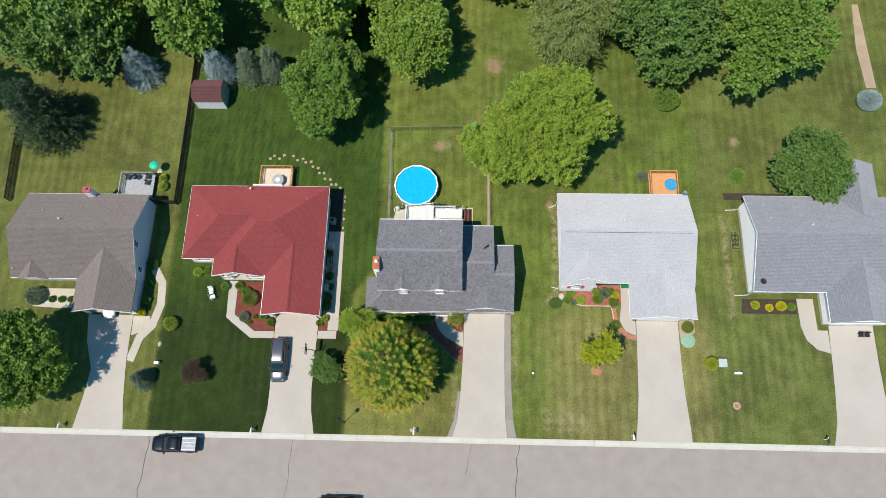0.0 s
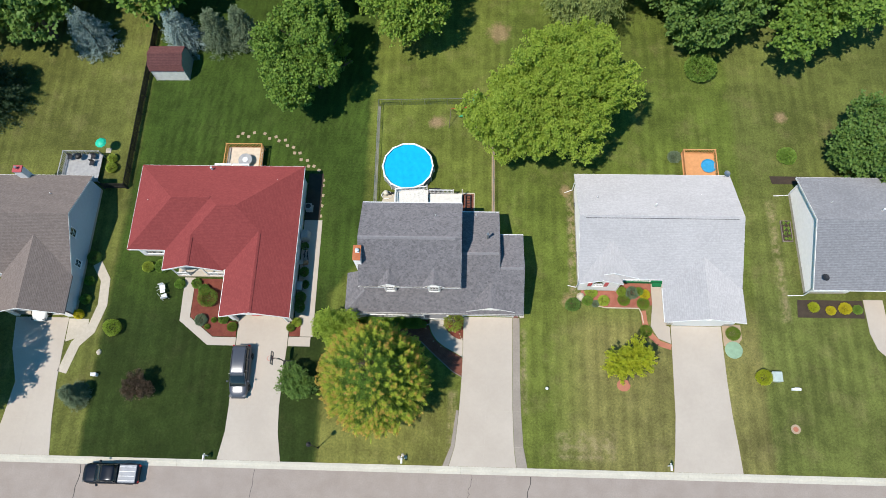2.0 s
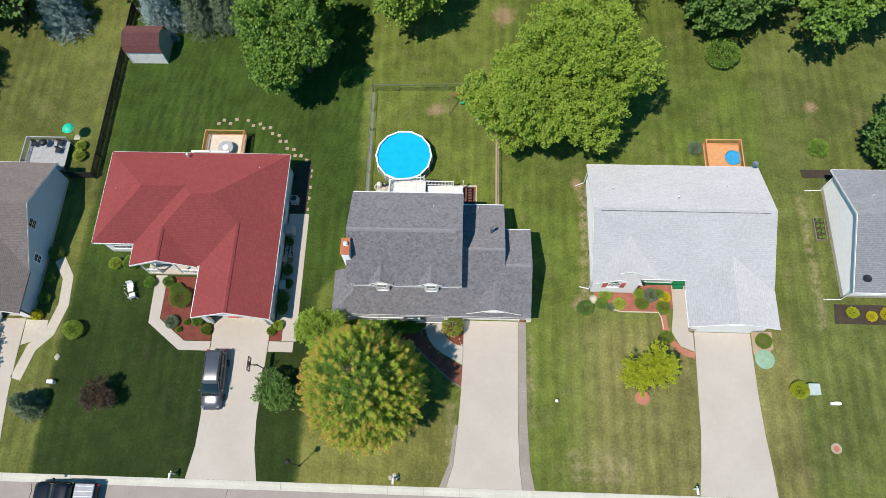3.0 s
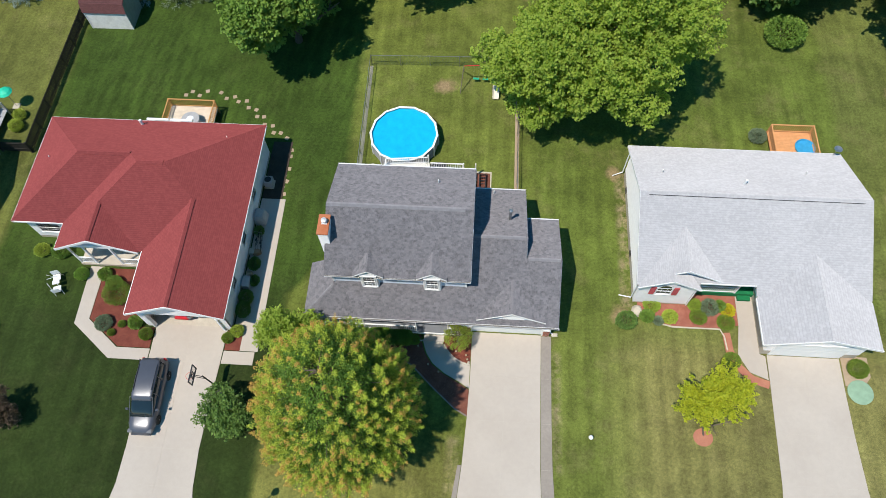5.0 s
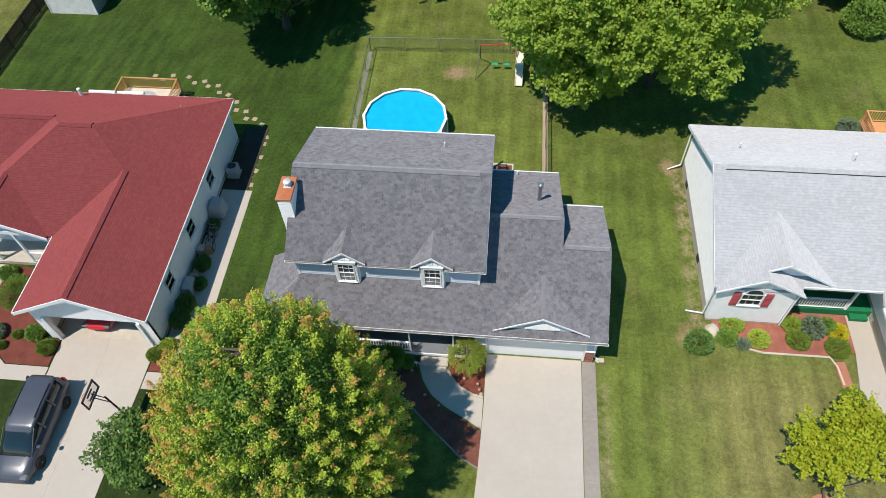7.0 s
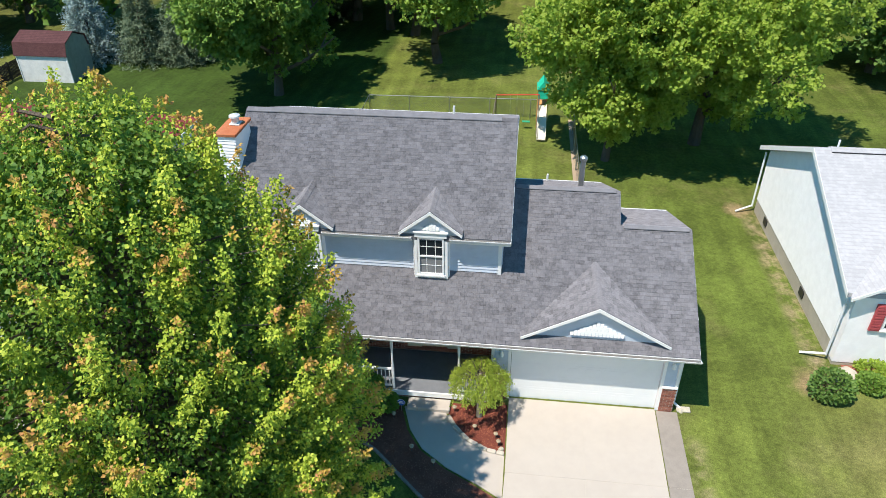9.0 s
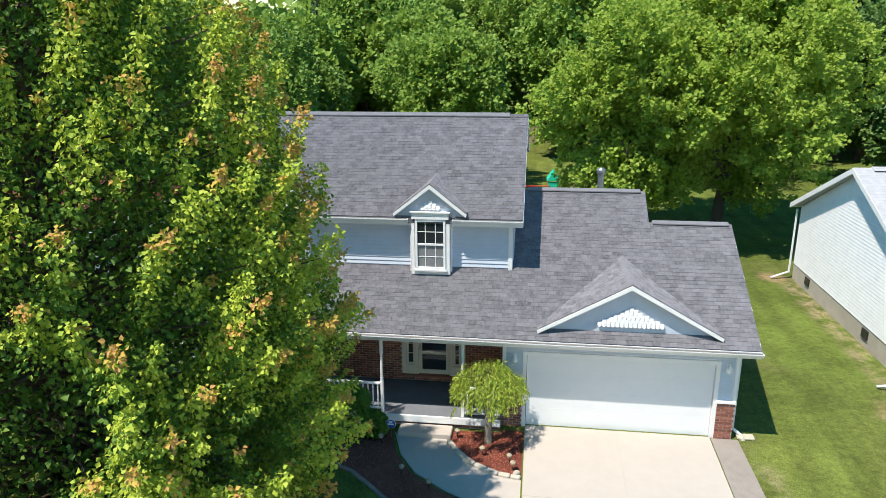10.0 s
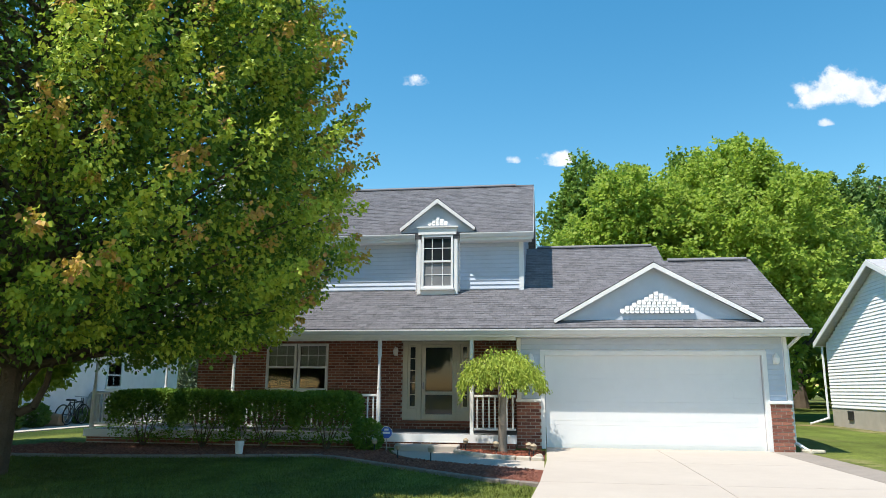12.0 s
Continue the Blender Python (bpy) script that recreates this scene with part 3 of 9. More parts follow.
def broad_tree(name, label, x, y, height, radius, mats, seed, base=0.22, shoots=900, per=28, leaf=0.2, shoot=0.9, spread=0.24,
               up=0.5, conic=0.0, tip=0.0, hang=0.0, group="", core=0.45, depth=0.3, trunk=None, slim=0.5, wide=1.0, trunk_at=(0, 0), category="tree", profile=0.0, lobes=11):
    """A broad-leaved tree: trunk with limbs, and a crown of leafy shoots with an uneven outline."""
    rng = np.random.default_rng(seed)
    t = thing(name, label, category, (x, y, 0), group=group)
    tr = trunk or 0.028 * height
    part("trunk", limb_tree(bmesh.new(), (*trunk_at, -0.05), (0, 0, height * 0.86), tr, rng, radius, 10, max(0.16, base)), M_BARK, t)
    d = rng.normal(0, 1, (shoots, 3))
    d /= np.linalg.norm(d, axis=1, keepdims=True)
    z0, z1 = height * base, height
    zc, hz = (z0 + z1) / 2, (z1 - z0) / 2
    f = lumps(d, rng, 16, depth, 9.0) * rng.uniform(core, 1.0, shoots) ** 0.45
    narrow = 1 - conic * np.clip(d[:, 2] * 0.5 + 0.5, 0, 1) ** 1.4
    p = np.stack([d[:, 0] * radius * f * narrow * wide, d[:, 1] * radius * f * narrow, zc + d[:, 2] * hz * np.clip(f, 0, 1.08)], 1)
    out = d * np.array([1, 1, 0.6]) * 0.8 + np.array([0, 0, up - hang])
    out += rng.normal(0, 0.3, out.shape)
    out /= np.linalg.norm(out, axis=1, keepdims=True)
    length = shoot * rng.uniform(0.6, 1.3, shoots)
    if lobes:
        # crown of overlapping leafy masses
        lc = rng.normal(0, 1, (lobes, 3))
        lc /= np.linalg.norm(lc, axis=1, keepdims=True)
        lc[:, 2] = np.abs(lc[:, 2]) * rng.choice([1, 1, -0.8], lobes)
        lr = rng.uniform(0.26, 0.44, lobes) if lobes < 16 else rng.uniform(0.17, 0.33, lobes)
        cen = lc * (1.0 - lr)[:, None] * np.array([radius * wide, radius, hz]) * rng.uniform(0.75, 1.08 if lobes < 16 else 1.16, (lobes, 1)) + np.array([0, 0, zc])
        cen[0] = (0, 0, zc + 0.15 * hz)
        lr[0] = 0.42
        k = rng.choice(lobes, shoots, p=lr ** 2 / (lr ** 2).sum())
        f = lumps(d, rng, 16, depth, 9.0) * rng.uniform(core, 1.0, shoots) ** 0.4
        p = cen[k] + d * (f * lr[k])[:, None] * np.array([radius, radius, (radius + hz) / 2])
        p[:, 2] = np.maximum(p[:, 2], z0)
        out = d * np.array([1, 1, 0.7]) + (p - np.array([0, 0, zc])) / radius * 0.4 + np.array([0, 0, up - hang])
        out += rng.normal(0, 0.3, out.shape)
        out /= np.linalg.norm(out, axis=1, keepdims=True)
    if profile:
        h = rng.uniform(0, 1, shoots) ** 0.85
        z = height * base + h * (height * (1 - base))
        zw = profile
        r = np.where(z > zw, 1 - np.clip((z - zw) / (height - zw), 0, 1) ** 2.8, 1 - 0.55 * ((zw - z) / (zw - height * base)) ** 2)
        a = rng.uniform(0, 2 * np.pi, shoots)
        q = np.stack([np.cos(a), np.sin(a), np.zeros(shoots)], 1)
        rr = radius * r * lumps(q + np.stack([0 * a, 0 * a, h - 0.5], 1), rng, 18, depth, 9.0) * rng.uniform(0.06, 1, shoots) ** 0.38
        p = np.stack([q[:, 0] * rr, q[:, 1] * rr, z], 1)
        out = q * (0.72 - 0.35 * h)[:, None] + np.array([0, 0, 1.0]) * (0.42 + 0.75 * h)[:, None] + rng.normal(0, 0.22, q.shape)
        out /= np.linalg.norm(out, axis=1, keepdims=True)
    pos, ax, along = shoots_to_leaves(p, out, length, spread, per, rng)
    ax = ax + np.array([0, 0, -0.25 - hang])
    idx = None
    if tip:
        lit = np.repeat(rng.uniform(0, 1, shoots) < tip, per) & (along > 0.87) & (pos[:, 2] > zc - hz * 0.6)
        idx = lit.astype(np.int32)
        if len(mats) > 2:
            idx[(idx == 0) & (along > 0.42 + 0.25 * rng.uniform(-1, 1, len(along)))] = 2
    ob = new("crown", leaf_mesh("crown", pos, ax, leaf, rng, mats, idx, slim))
    ob.parent = t
    return t


def spruce(name, label, x, y, height, radius, material, seed, per=18, tiers=15, leaf=0.18, group=""):
    """A conifer: straight trunk, whorls of drooping boughs with needled twigs."""
    rng = np.random.default_rng(seed)
    t = thing(name, label, "conifer", (x, y, 0), group=group)
    part("trunk", tube((0, 0, -0.05), (0, 0, height * 0.96), 0.03 * height, 0.015, 8), M_BARK, t)
    bases, axes, lens = [], [], []
    for i in range(tiers):
        h = height * (0.04 + 0.93 * i / tiers)
        r = radius * (1 - (h / height) ** 1.15) * rng.uniform(0.85, 1.12)
        n = max(5, int(15 * r / radius) + 3)
        for j in range(n):
            a = 2 * math.pi * (j + rng.uniform(-0.35, 0.35)) / n + i
            rr = r * rng.uniform(0.75, 1.1)
            way = np.array([math.cos(a), math.sin(a), -0.22 + 0.5 * (i / tiers)])
            for s in np.arange(0.15, 1.0, 0.17):
                bases.append(np.array([0, 0, h]) + way * rr * s)
                axes.append(way + rng.normal(0, 0.35, 3))
                lens.append(0.30 * radius * (1.15 - 0.5 * s))
    axes = np.array(axes)
    axes /= np.linalg.norm(axes, axis=1, keepdims=True)
    pos, ax, _ = shoots_to_leaves(np.array(bases), axes, np.array(lens), 0.085 * radius ** 0.5, per, rng)
    ob = new("crown", leaf_mesh("crown", pos, ax, leaf, rng, [material], None, 0.22, 0.1, 0.45))
    ob.parent = t
    return t


def bush(name, label, x, y, rx, ry, h, material, seed, n=1600, leaf=0.09, z=0.0, group="", category="shrub", square=2.0, stems=True, lift=0.0, thin=0.0, uneven=0.12):
    """A rounded or clipped shrub: twigs and leaves thickest at the skin."""
    rng = np.random.default_rng(seed)
    t = thing(name, label, category, (x, y, z), group=group)
    if stems:
        for i in range(7 if lift else 5):
            a = i * 1.05
            part("stem", tube((0, 0, -0.03), (math.cos(a) * rx * 0.55, math.sin(a) * ry * 0.55, h * 0.7), 0.02, 0.006, 5), M_BARK, t)
    d = rng.normal(0, 1, (n, 3))
    d /= (np.abs(d) ** square).sum(1, keepdims=True) ** (1 / square)
    f = rng.uniform(0.3, 1.0, n) ** 0.3 * lumps(d / np.linalg.norm(d, axis=1, keepdims=True), rng, 10, uneven, 8.0)
    pos = d * f[:, None] * np.array([rx, ry, h * 0.52]) + np.array([0, 0, h * 0.5])
    pos[:, 2] = np.abs(pos[:, 2]) * (1 - lift / h) + lift
    ax = d + np.array([0, 0, 0.35])
    if thin:                                     # bare towards the foot
        keep = rng.uniform(0, 1, n) < np.clip(((pos[:, 2] - lift) / (h * thin)) ** 2.2, 0.05, 1)
        pos, ax, n = pos[keep], ax[keep], int(keep.sum())
    ob = new("foliage", leaf_mesh("foliage", pos, ax, leaf, rng, [material], None, 0.42, 0.2, 0.7))
    ob.parent = t
    return t

# ---- ground, road, kerb, driveways ----
DIP = -0.08                                  # the front yard lies a little below the garage floor


def ground_sheet():
    bm = bmesh.new()
    xs = [-3000, -300, -60, -13.0, -11.8, -0.06, -0.01, 60, 300, 3000]
    rows = [(-3000, 0), (-300, 0), (-60, 0), (-25.22, 0), (-25.2, -0.25), (-14.5, -0.25), (-14.48, 0), (-11, 0), (-7.5, 0), (-0.55, 0), (-0.2, 0), (60, 0), (300, 0), (3000, 0)]
    grid = [[bm.verts.new((x, y, DIP if -12 < x < -0.03 and -8 < y < -0.5 else z)) for x in xs] for y, z in rows]
    for a, b in zip(grid, grid[1:]):
        for i in range(len(xs) - 1):
            bm.faces.new((a[i], a[i + 1], b[i + 1], b[i]))
    ob = part("ground", bm, M_GRASS)
    return tagged(ob, "mown lawns in several greens, striped and dry in places", "lawn", kind="structure")


ground_sheet()
tagged(part("road", box(-600, 600, -24.6, -15.12, -0.3, -0.12), M_ROAD), "pale worn asphalt street with tarred cracks", "road", kind="structure")


def kerb(name, y0, out):
    prof = [(0.0, -0.19), (0.0, 0.022), (0.22, 0.022), (0.34, -0.03), (0.42, -0.085), (0.68, -0.10), (0.68, -0.19)]
    x = -120.0
    top = tagged(new(name), "rolled concrete kerb and gutter along the street", "kerb", kind="structure")
    while x < 120:
        bm = prism([(x, y0 + out * d, z) for d, z in prof], (2.985, 0, 0))
        part("kerb_stone", bm, M_KERB, top)
        x += 3.0


kerb("kerb_near", -14.45, -1)
kerb("kerb_far", -25.25, 1)


def crack(points, w=0.05):
    """A tarred crack across the road, one meandering strip."""
    bm = bmesh.new()
    pr = []
    for x, y in points:
        pr.append((bm.verts.new((x - w, y, -0.114)), bm.verts.new((x + w, y, -0.114))))
    for a, b in zip(pr, pr[1:]):
        bm.faces.new((a[0], a[1], b[1], b[0]))
    return tagged(part("tar_seam", bm, M_TAR), "dark tar seam sealing a crack in the road", "road seam", kind="structure")


for x0, seed in ((-36.2, 1), (6.4, 2), (1.1, 3), (-19.4, 4), (52, 5)):
    rng = random.Random(seed)
    y1 = -18.6 if seed == 3 else -24.5
    n = 14
    crack([(x0 + rng.uniform(-0.12, 0.12) - 0.05 * i, -15.2 + (y1 + 15.2) * i / n) for i in range(n + 1)], 0.032 if seed in (1, 2) else 0.016)


def drive(name, label, rows, z=0.03, joints=(), material=None, parts=2, thick=0.12):
    """A driveway of cast slabs: rows of (y, x_left, x_right); a slab between each two, halved along its length."""
    top = tagged(new(name), label, "driveway", kind="structure")
    g = 0.006
    for (ya, la, ra), (yb, lb, rb) in zip(rows, rows[1:]):
        for k in range(parts):
            t0, t1 = k / parts, (k + 1) / parts
            la_, ra_ = la + (ra - la) * t0 + g, la + (ra - la) * t1 - g
            lb_, rb_ = lb + (rb - lb) * t0 + g, lb + (rb - lb) * t1 - g
            part("slab", flat([(la_, ya + g), (ra_, ya + g), (rb_, yb - g), (lb_, yb - g)], z, thick), material or M_CONC, top)
    part("joint_bed", flat([(l + 0.03, y) for y, l, r in rows] + [(r - 0.03, y) for y, l, r in rows[::-1]], z - 0.007, 0.08), M_JOINT, top)
    return top


drive("driveway_main", "pale concrete driveway of the grey house", [(-14.44, -1.15, 5.15), (-12.6, -0.6, 4.95), (-9.3, -0.28, 4.85), (-6.3, -0.1, 4.85), (-3.2, 0.0, 4.86), (-0.05, 0.0, 4.88)])
drive("driveway_apron", "darker narrow concrete strip along the driveway", [(-14.44, 5.17, 6.2), (-12.6, 4.97, 5.85), (-9.3, 4.87, 5.65), (-6.3, 4.87, 5.6), (-3.2, 4.88, 5.6), (-0.1, 4.9, 5.6)], 0.024, parts=1, material=M_APRON)
drive("driveway_apron_inner", "darker narrow concrete strip beside the driveway", [(-14.44, -1.75, -1.17), (-12.6, -1.0, -0.62), (-9.3, -0.55, -0.3)], 0.024, parts=1, material=M_APRON)
drive("driveway_red_house", "pale concrete driveway of the red-roofed house", [(-14.44, -23.2, -17.1), (-11.8, -22.75, -17.6), (-9.4, -22.7, -17.75), (-6.4, -22.75, -17.7), (-3.4, -22.78, -17.6), (-0.7, -22.8, -17.55)])
drive("driveway_pale_house", "pale stained concrete driveway of the pale-roofed house", [(-14.44, 19.7, 26.0), (-12.0, 20.0, 25.85), (-9.3, 20.25, 25.6), (-6.0, 20.35, 25.45), (-2.8, 20.45, 25.4), (-0.6, 20.5, 25.4)])
drive("driveway_slate_house", "pale concrete driveway of the slate-roofed house", [(-14.44, 41.7, 48.4), (-12.0, 42.3, 48.3), (-8.3, 42.6, 48.1), (-5.0, 42.75, 48.0), (-3.0, 42.8, 48.0), (-0.8, 42.9, 48.0)])
drive("driveway_brown_house", "pale concrete driveway of the brown-roofed house", [(-14.44, -45.5, -39.5), (-11.0, -44.9, -40.0), (-7.5, -44.5, -40.3), (-4.2, -45.6, -40.4), (-0.9, -46.0, -40.4)])


def paving(name, label, outline, material, z=0.028, category="path"):
    return tagged(part(name, flat(outline, z, 0.1), material), label, category, kind="structure")


def ribbon(points, w):
    """Plan outline of a band along a line."""
    left, right = [], []
    for i, p in enumerate(points):
        a, b = Vector(points[max(0, i - 1)]), Vector(points[min(len(points) - 1, i + 1)])
        n = (b - a).normalized()
        n = Vector((-n.y, n.x)) * w / 2
        left.append(tuple(Vector(p) + n))
        right.append(tuple(Vector(p) - n))
    return left + right[::-1]


# grey house: curved walk from the step to the drive, mulch beds with block edging
WALK_IN = [(-2.1, -0.75), (-2.0, -1.1), (-1.75, -1.5), (-1.25, -2.05), (-0.62, -2.4), (-0.02, -2.5)]
WALK_OUT = [(-0.02, -4.15), (-0.8, -3.68), (-1.8, -3.15), (-2.65, -2.5), (-3.15, -1.75), (-3.5, -0.75)]
paving("walk_main", "curved concrete walk from porch step to driveway", WALK_IN + WALK_OUT, M_CONC, DIP + 0.034)
paving("bed_entry", "red wood mulch bed round the weeping tree", [(-2.05, -0.46), (-0.68, -0.46), (-0.68, -0.08), (-0.03, -0.1), (-0.03, -2.44), (-0.6, -2.34), (-1.2, -2.0), (-1.7, -1.46), (-1.95, -1.08)], M_MULCH, DIP + 0.05, "flower bed")
paving("bed_porch", "brown wood mulch bed under the hedge", [(-12.6, -3.4), (-9.0, -3.3), (-7.0, -2.9), (-4.8, -2.3), (-3.7, -3.05), (-2.6, -4.1), (-1.0, -5.5), (-0.05, -6.0), (-0.05, -4.22), (-0.85, -3.75), (-1.85, -3.22), (-2.72, -2.56), (-3.24, -1.78), (-3.6, -0.75), (-3.6, -0.46), (-12.2, -0.46)], M_MULCH2, DIP + 0.045, "flower bed")
# red house
paving("walk_red_house", "pale concrete walk round a mulch bed", [(-29.0, 3.6), (-27.9, 3.6), (-27.9, -0.6), (-25.3, -2.6), (-22.85, -2.6), (-22.85, -3.45), (-25.7, -3.45), (-28.9, -1.0)], M_CONC, 0.03)
paving("bed_red_house", "deep red mulch bed before the porch", [(-27.85, 3.5), (-23.9, 3.5), (-23.9, -1.0), (-22.9, -1.0), (-22.9, -2.55), (-25.25, -2.55), (-27.85, -0.55)], M_MULCH, 0.035, "flower bed")
paving("side_walk_red_house", "narrow pale concrete walk along the side wall", [(-17.1, -2.4), (-15.1, -2.4), (-15.2, 10.2), (-17.1, 10.2)], M_CONC, 0.03)
# near-black colour carries the shade that the house throws on this gravel
paving("side_gravel_red_house", "gravel strip along the house side, darkened for the house's shade", [(-17.1, 10.22), (-15.5, 10.22), (-15.5, 15.7), (-17.1, 15.7)], M_SOIL, 0.03, "gravel")
paving("bed_red_garage", "small mulch bed by the garage corner", [(-17.5, -1.0), (-16.4, -1.0), (-16.4, -2.4), (-17.5, -2.4)], M_MULCH, 0.035, "flower bed")
paving("walk_red_garage", "concrete pad beside the driveway", [(-17.52, -2.45), (-15.3, -2.45), (-15.3, -3.4), (-17.55, -3.4)], M_CONC, 0.03)
# pale house
paving("walk_pale_house", "pale concrete walk to the green porch", [(18.85, 3.74), (20.03, 3.74), (20.03, -0.55), (20.4, -0.7), (20.4, -2.4), (19.2, -1.9), (18.55, -0.7), (18.85, 1.5)], M_CONC, 0.03)
paving("bed_pale_house", "terracotta mulch bed with clipped shrubs", [(11.8, 2.9), (15.3, 2.9), (15.3, 3.74), (18.83, 3.74), (18.83, 1.5), (17.55, 1.2), (14.2, 1.2), (12.8, 1.5), (11.8, 2.1)], M_MULCHT, 0.035, "flower bed")
paving("brick_edge_pale_house", "curved red paver band along the walk", ribbon([(17.9, 0.9), (18.0, -0.4), (18.5, -1.6), (19.3, -2.4), (20.4, -2.75)], 0.55), M_PAVER, 0.04)
paving("bed_pale_garage", "sandy bed round a clipped shrub", [(25.5, -0.4), (27.3, -0.4), (27.3, -1.8), (26.6, -2.7), (25.5, -2.5)], M_SAND, 0.03, "flower bed")
paving("edge_pale_house", "thin pale concrete edging along the bed", ribbon([(13.0, 1.42), (14.2, 1.14), (17.5, 1.14), (17.75, 0.6), (17.85, -0.4)], 0.1), M_STONE, 0.05, "edging")
# slate house
paving("walk_slate_house", "pale concrete walk from drive to porch", [(39.6, 2.4), (41.5, 2.4), (41.6, -1.4), (42.75, -1.4), (42.75, -4.1), (41.3, -3.7), (40.2, -2.6), (39.7, -1.0)], M_CONC, 0.03)
paving("bed_slate_house", "dark soil bed with small shrubs", [(33.2, 2.3), (39.5, 2.3), (39.5, 0.5), (33.0, 0.5)], M_SOIL, 0.035, "flower bed")
paving("bed_slate_rear", "dark soil bed behind the house", [(32.4, 15.0), (43.3, 15.0), (43.3, 15.9), (32.2, 15.9)], M_SOIL, 0.035, "flower bed")
# brown house
paving("bed_brown_house", "pale gravel bed with dark shrubs", [(-53.5, 2.3), (-46.6, 2.3), (-46.6, 0.2), (-49.0, -0.2), (-53.2, 0.0)], M_STONE, 0.035, "flower bed")
paving("walk_brown_house", "curved grey concrete walk along the garage", ribbon([(-38.6, 5.0), (-37.4, 3.2), (-37.2, 0.5), (-37.9, -2.2), (-39.2, -3.6), (-40.0, -6.5)], 1.0), M_CONC2, 0.03)
paving("pad_brown_house", "grey concrete pad beside the garage", [(-40.35, -1.0), (-38.3, -1.0), (-38.2, -2.6), (-40.3, -3.4)], M_CONC2, 0.029)
# yard marks
paving("pool_gravel", "pale gravel round the pool deck", [(-9.3, 10.0), (-3.6, 10.0), (0.95, 10.6), (0.95, 13.6), (-3.0, 13.6), (-3.6, 13.0), (-8.8, 13.6)], M_STONE, 0.012, "gravel")

paving("bed_deck_side", "brown mulch bed beside the pool deck", [(-0.3, 10.3), (0.85, 10.3), (0.85, 13.45), (-0.3, 13.45)], M_MULCH2, 0.02, "flower bed")

# ---- the grey house ----
def wall_y(parent, y0, y1, x0, x1, z0, z1, material, holes=(), name="wall"):
    """A wall along x with rectangular holes (x0, x1, z0, z1), in butted blocks."""
    cuts = sorted({x0, x1, *[v for h in holes for v in h[:2]]})
    for a, b in zip(cuts, cuts[1:]):
        zs = [(z0, z1)]
        for h in holes:
            if h[0] <= a and b <= h[1]:
                zs = [s for p, q in zs for s in ((p, min(q, h[2])), (max(p, h[3]), q)) if s[1] - s[0] > 0.01]
        for p, q in zs:
            part(name, box(a, b, y0, y1, p, q), material, parent)


def tab_slope(parent, origin, u_dir, v_dir, polygon, pieces=None, course=0.143, tab=0.21):
    """Shingle tabs over a convex outline given in (u, v); full tabs inside pieces = (u0, u1, v0, v1) are objects of their own, the rest one mesh."""
    O, U, V = Vector(origin), Vector(u_dir).normalized(), Vector(v_dir).normalized()
    N = U.cross(V).normalized()
    if N.z < 0:
        N = -N
    verts, faces = [], []
    vmax = max(v for _, v in polygon)
    rng = random.Random(len(polygon) * 7 + int(origin[0] * 10))
    row, v = 0, min(v for _, v in polygon)
    shared = None
    while v < vmax - 0.03:
        vm = min(v + course * 0.5, vmax - 0.01)
        xs = []
        for (ua, va), (ub, vb) in zip(polygon, polygon[1:] + polygon[:1]):
            if (va - vm) * (vb - vm) <= 0 and abs(va - vb) > 1e-6:
                xs.append(ua + (ub - ua) * (vm - va) / (vb - va))
        if len(xs) >= 2:
            lo, hi = min(xs), max(xs)
            k = math.floor(lo / tab) - 1
            shift = (row % 2) * tab * 0.5 + (row * 0.37 % 1) * 0.06
            while True:
                a, b = k * tab + shift, (k + 1) * tab + shift - 0.007
                k += 1
                if a > hi:
                    break
                full = a >= lo and b <= hi
                a, b = max(a, lo), min(b, hi)
                if b - a < 0.015:
                    continue
                t = 0.007 + rng.uniform(-0.003, 0.004)
                top = min(v + course * 1.02, vmax)
                if full and pieces and pieces[0] < a < pieces[1] and pieces[2] <= v < pieces[3]:
                    if shared is None:
                        bm = bmesh.new()
                        p = [(0, 0, 0.012), (b - a, 0, 0.012), (b - a, course * 1.02, 0.003), (0, course * 1.02, 0.003), (0, 0, 0), (b - a, 0, 0), (b - a, course, 0), (0, course, 0)]
                        vs = [bm.verts.new(q) for q in p]
                        for f in ((0, 1, 2, 3), (4, 5, 1, 0), (4, 0, 3, 7), (5, 6, 2, 1), (3, 2, 6, 7)):
                            bm.faces.new([vs[i] for i in f])
                        shared = bpy.data.meshes.new("shingle")
                        bm.normal_update()
                        bm.to_mesh(shared)
                        bm.free()
                        shared.materials.append(M_TAB)
                    ob = new("shingle", shared)
                    ob.parent = parent
                    m = Matrix((U, V, N)).transposed().to_4x4()
                    m.translation = O + U * a + V * v
                    ob.matrix_basis = m
                    continue
                s = len(verts)
                for uu, vv, nn in ((a, v, t), (b, v, t), (b, top, 0.003), (a, top, 0.003), (a, v, 0), (b, v, 0), (b, top, 0), (a, top, 0)):
                    verts.append(O + U * uu + V * vv + N * nn)
                quads = ((0, 1, 2, 3), (4, 5, 1, 0), (4, 0, 3, 7), (5, 6, 2, 1))
                if U.cross(V).z < 0:
                    quads = [q[::-1] for q in quads]
                faces += [tuple(s + i for i in q) for q in quads]
        v += course
        row += 1
    if faces:
        me = bpy.data.meshes.new("shingles")
        me.from_pydata(verts, [], faces)
        me.materials.append(M_TAB)
        ob = new("shingles", me)
        ob.parent = parent
        tagged(ob, kind="stuff")


house = thing("house", "two-storey grey-blue house with charcoal shingle roof", "house")
SL = 0.565                                   # pitch of the lower roofs
EY, EZ = -0.457, 2.74                        # front eave


def zf(y):
    return EZ + SL * (y - EY)


# roof slabs under the shingles
LOW = -0.02
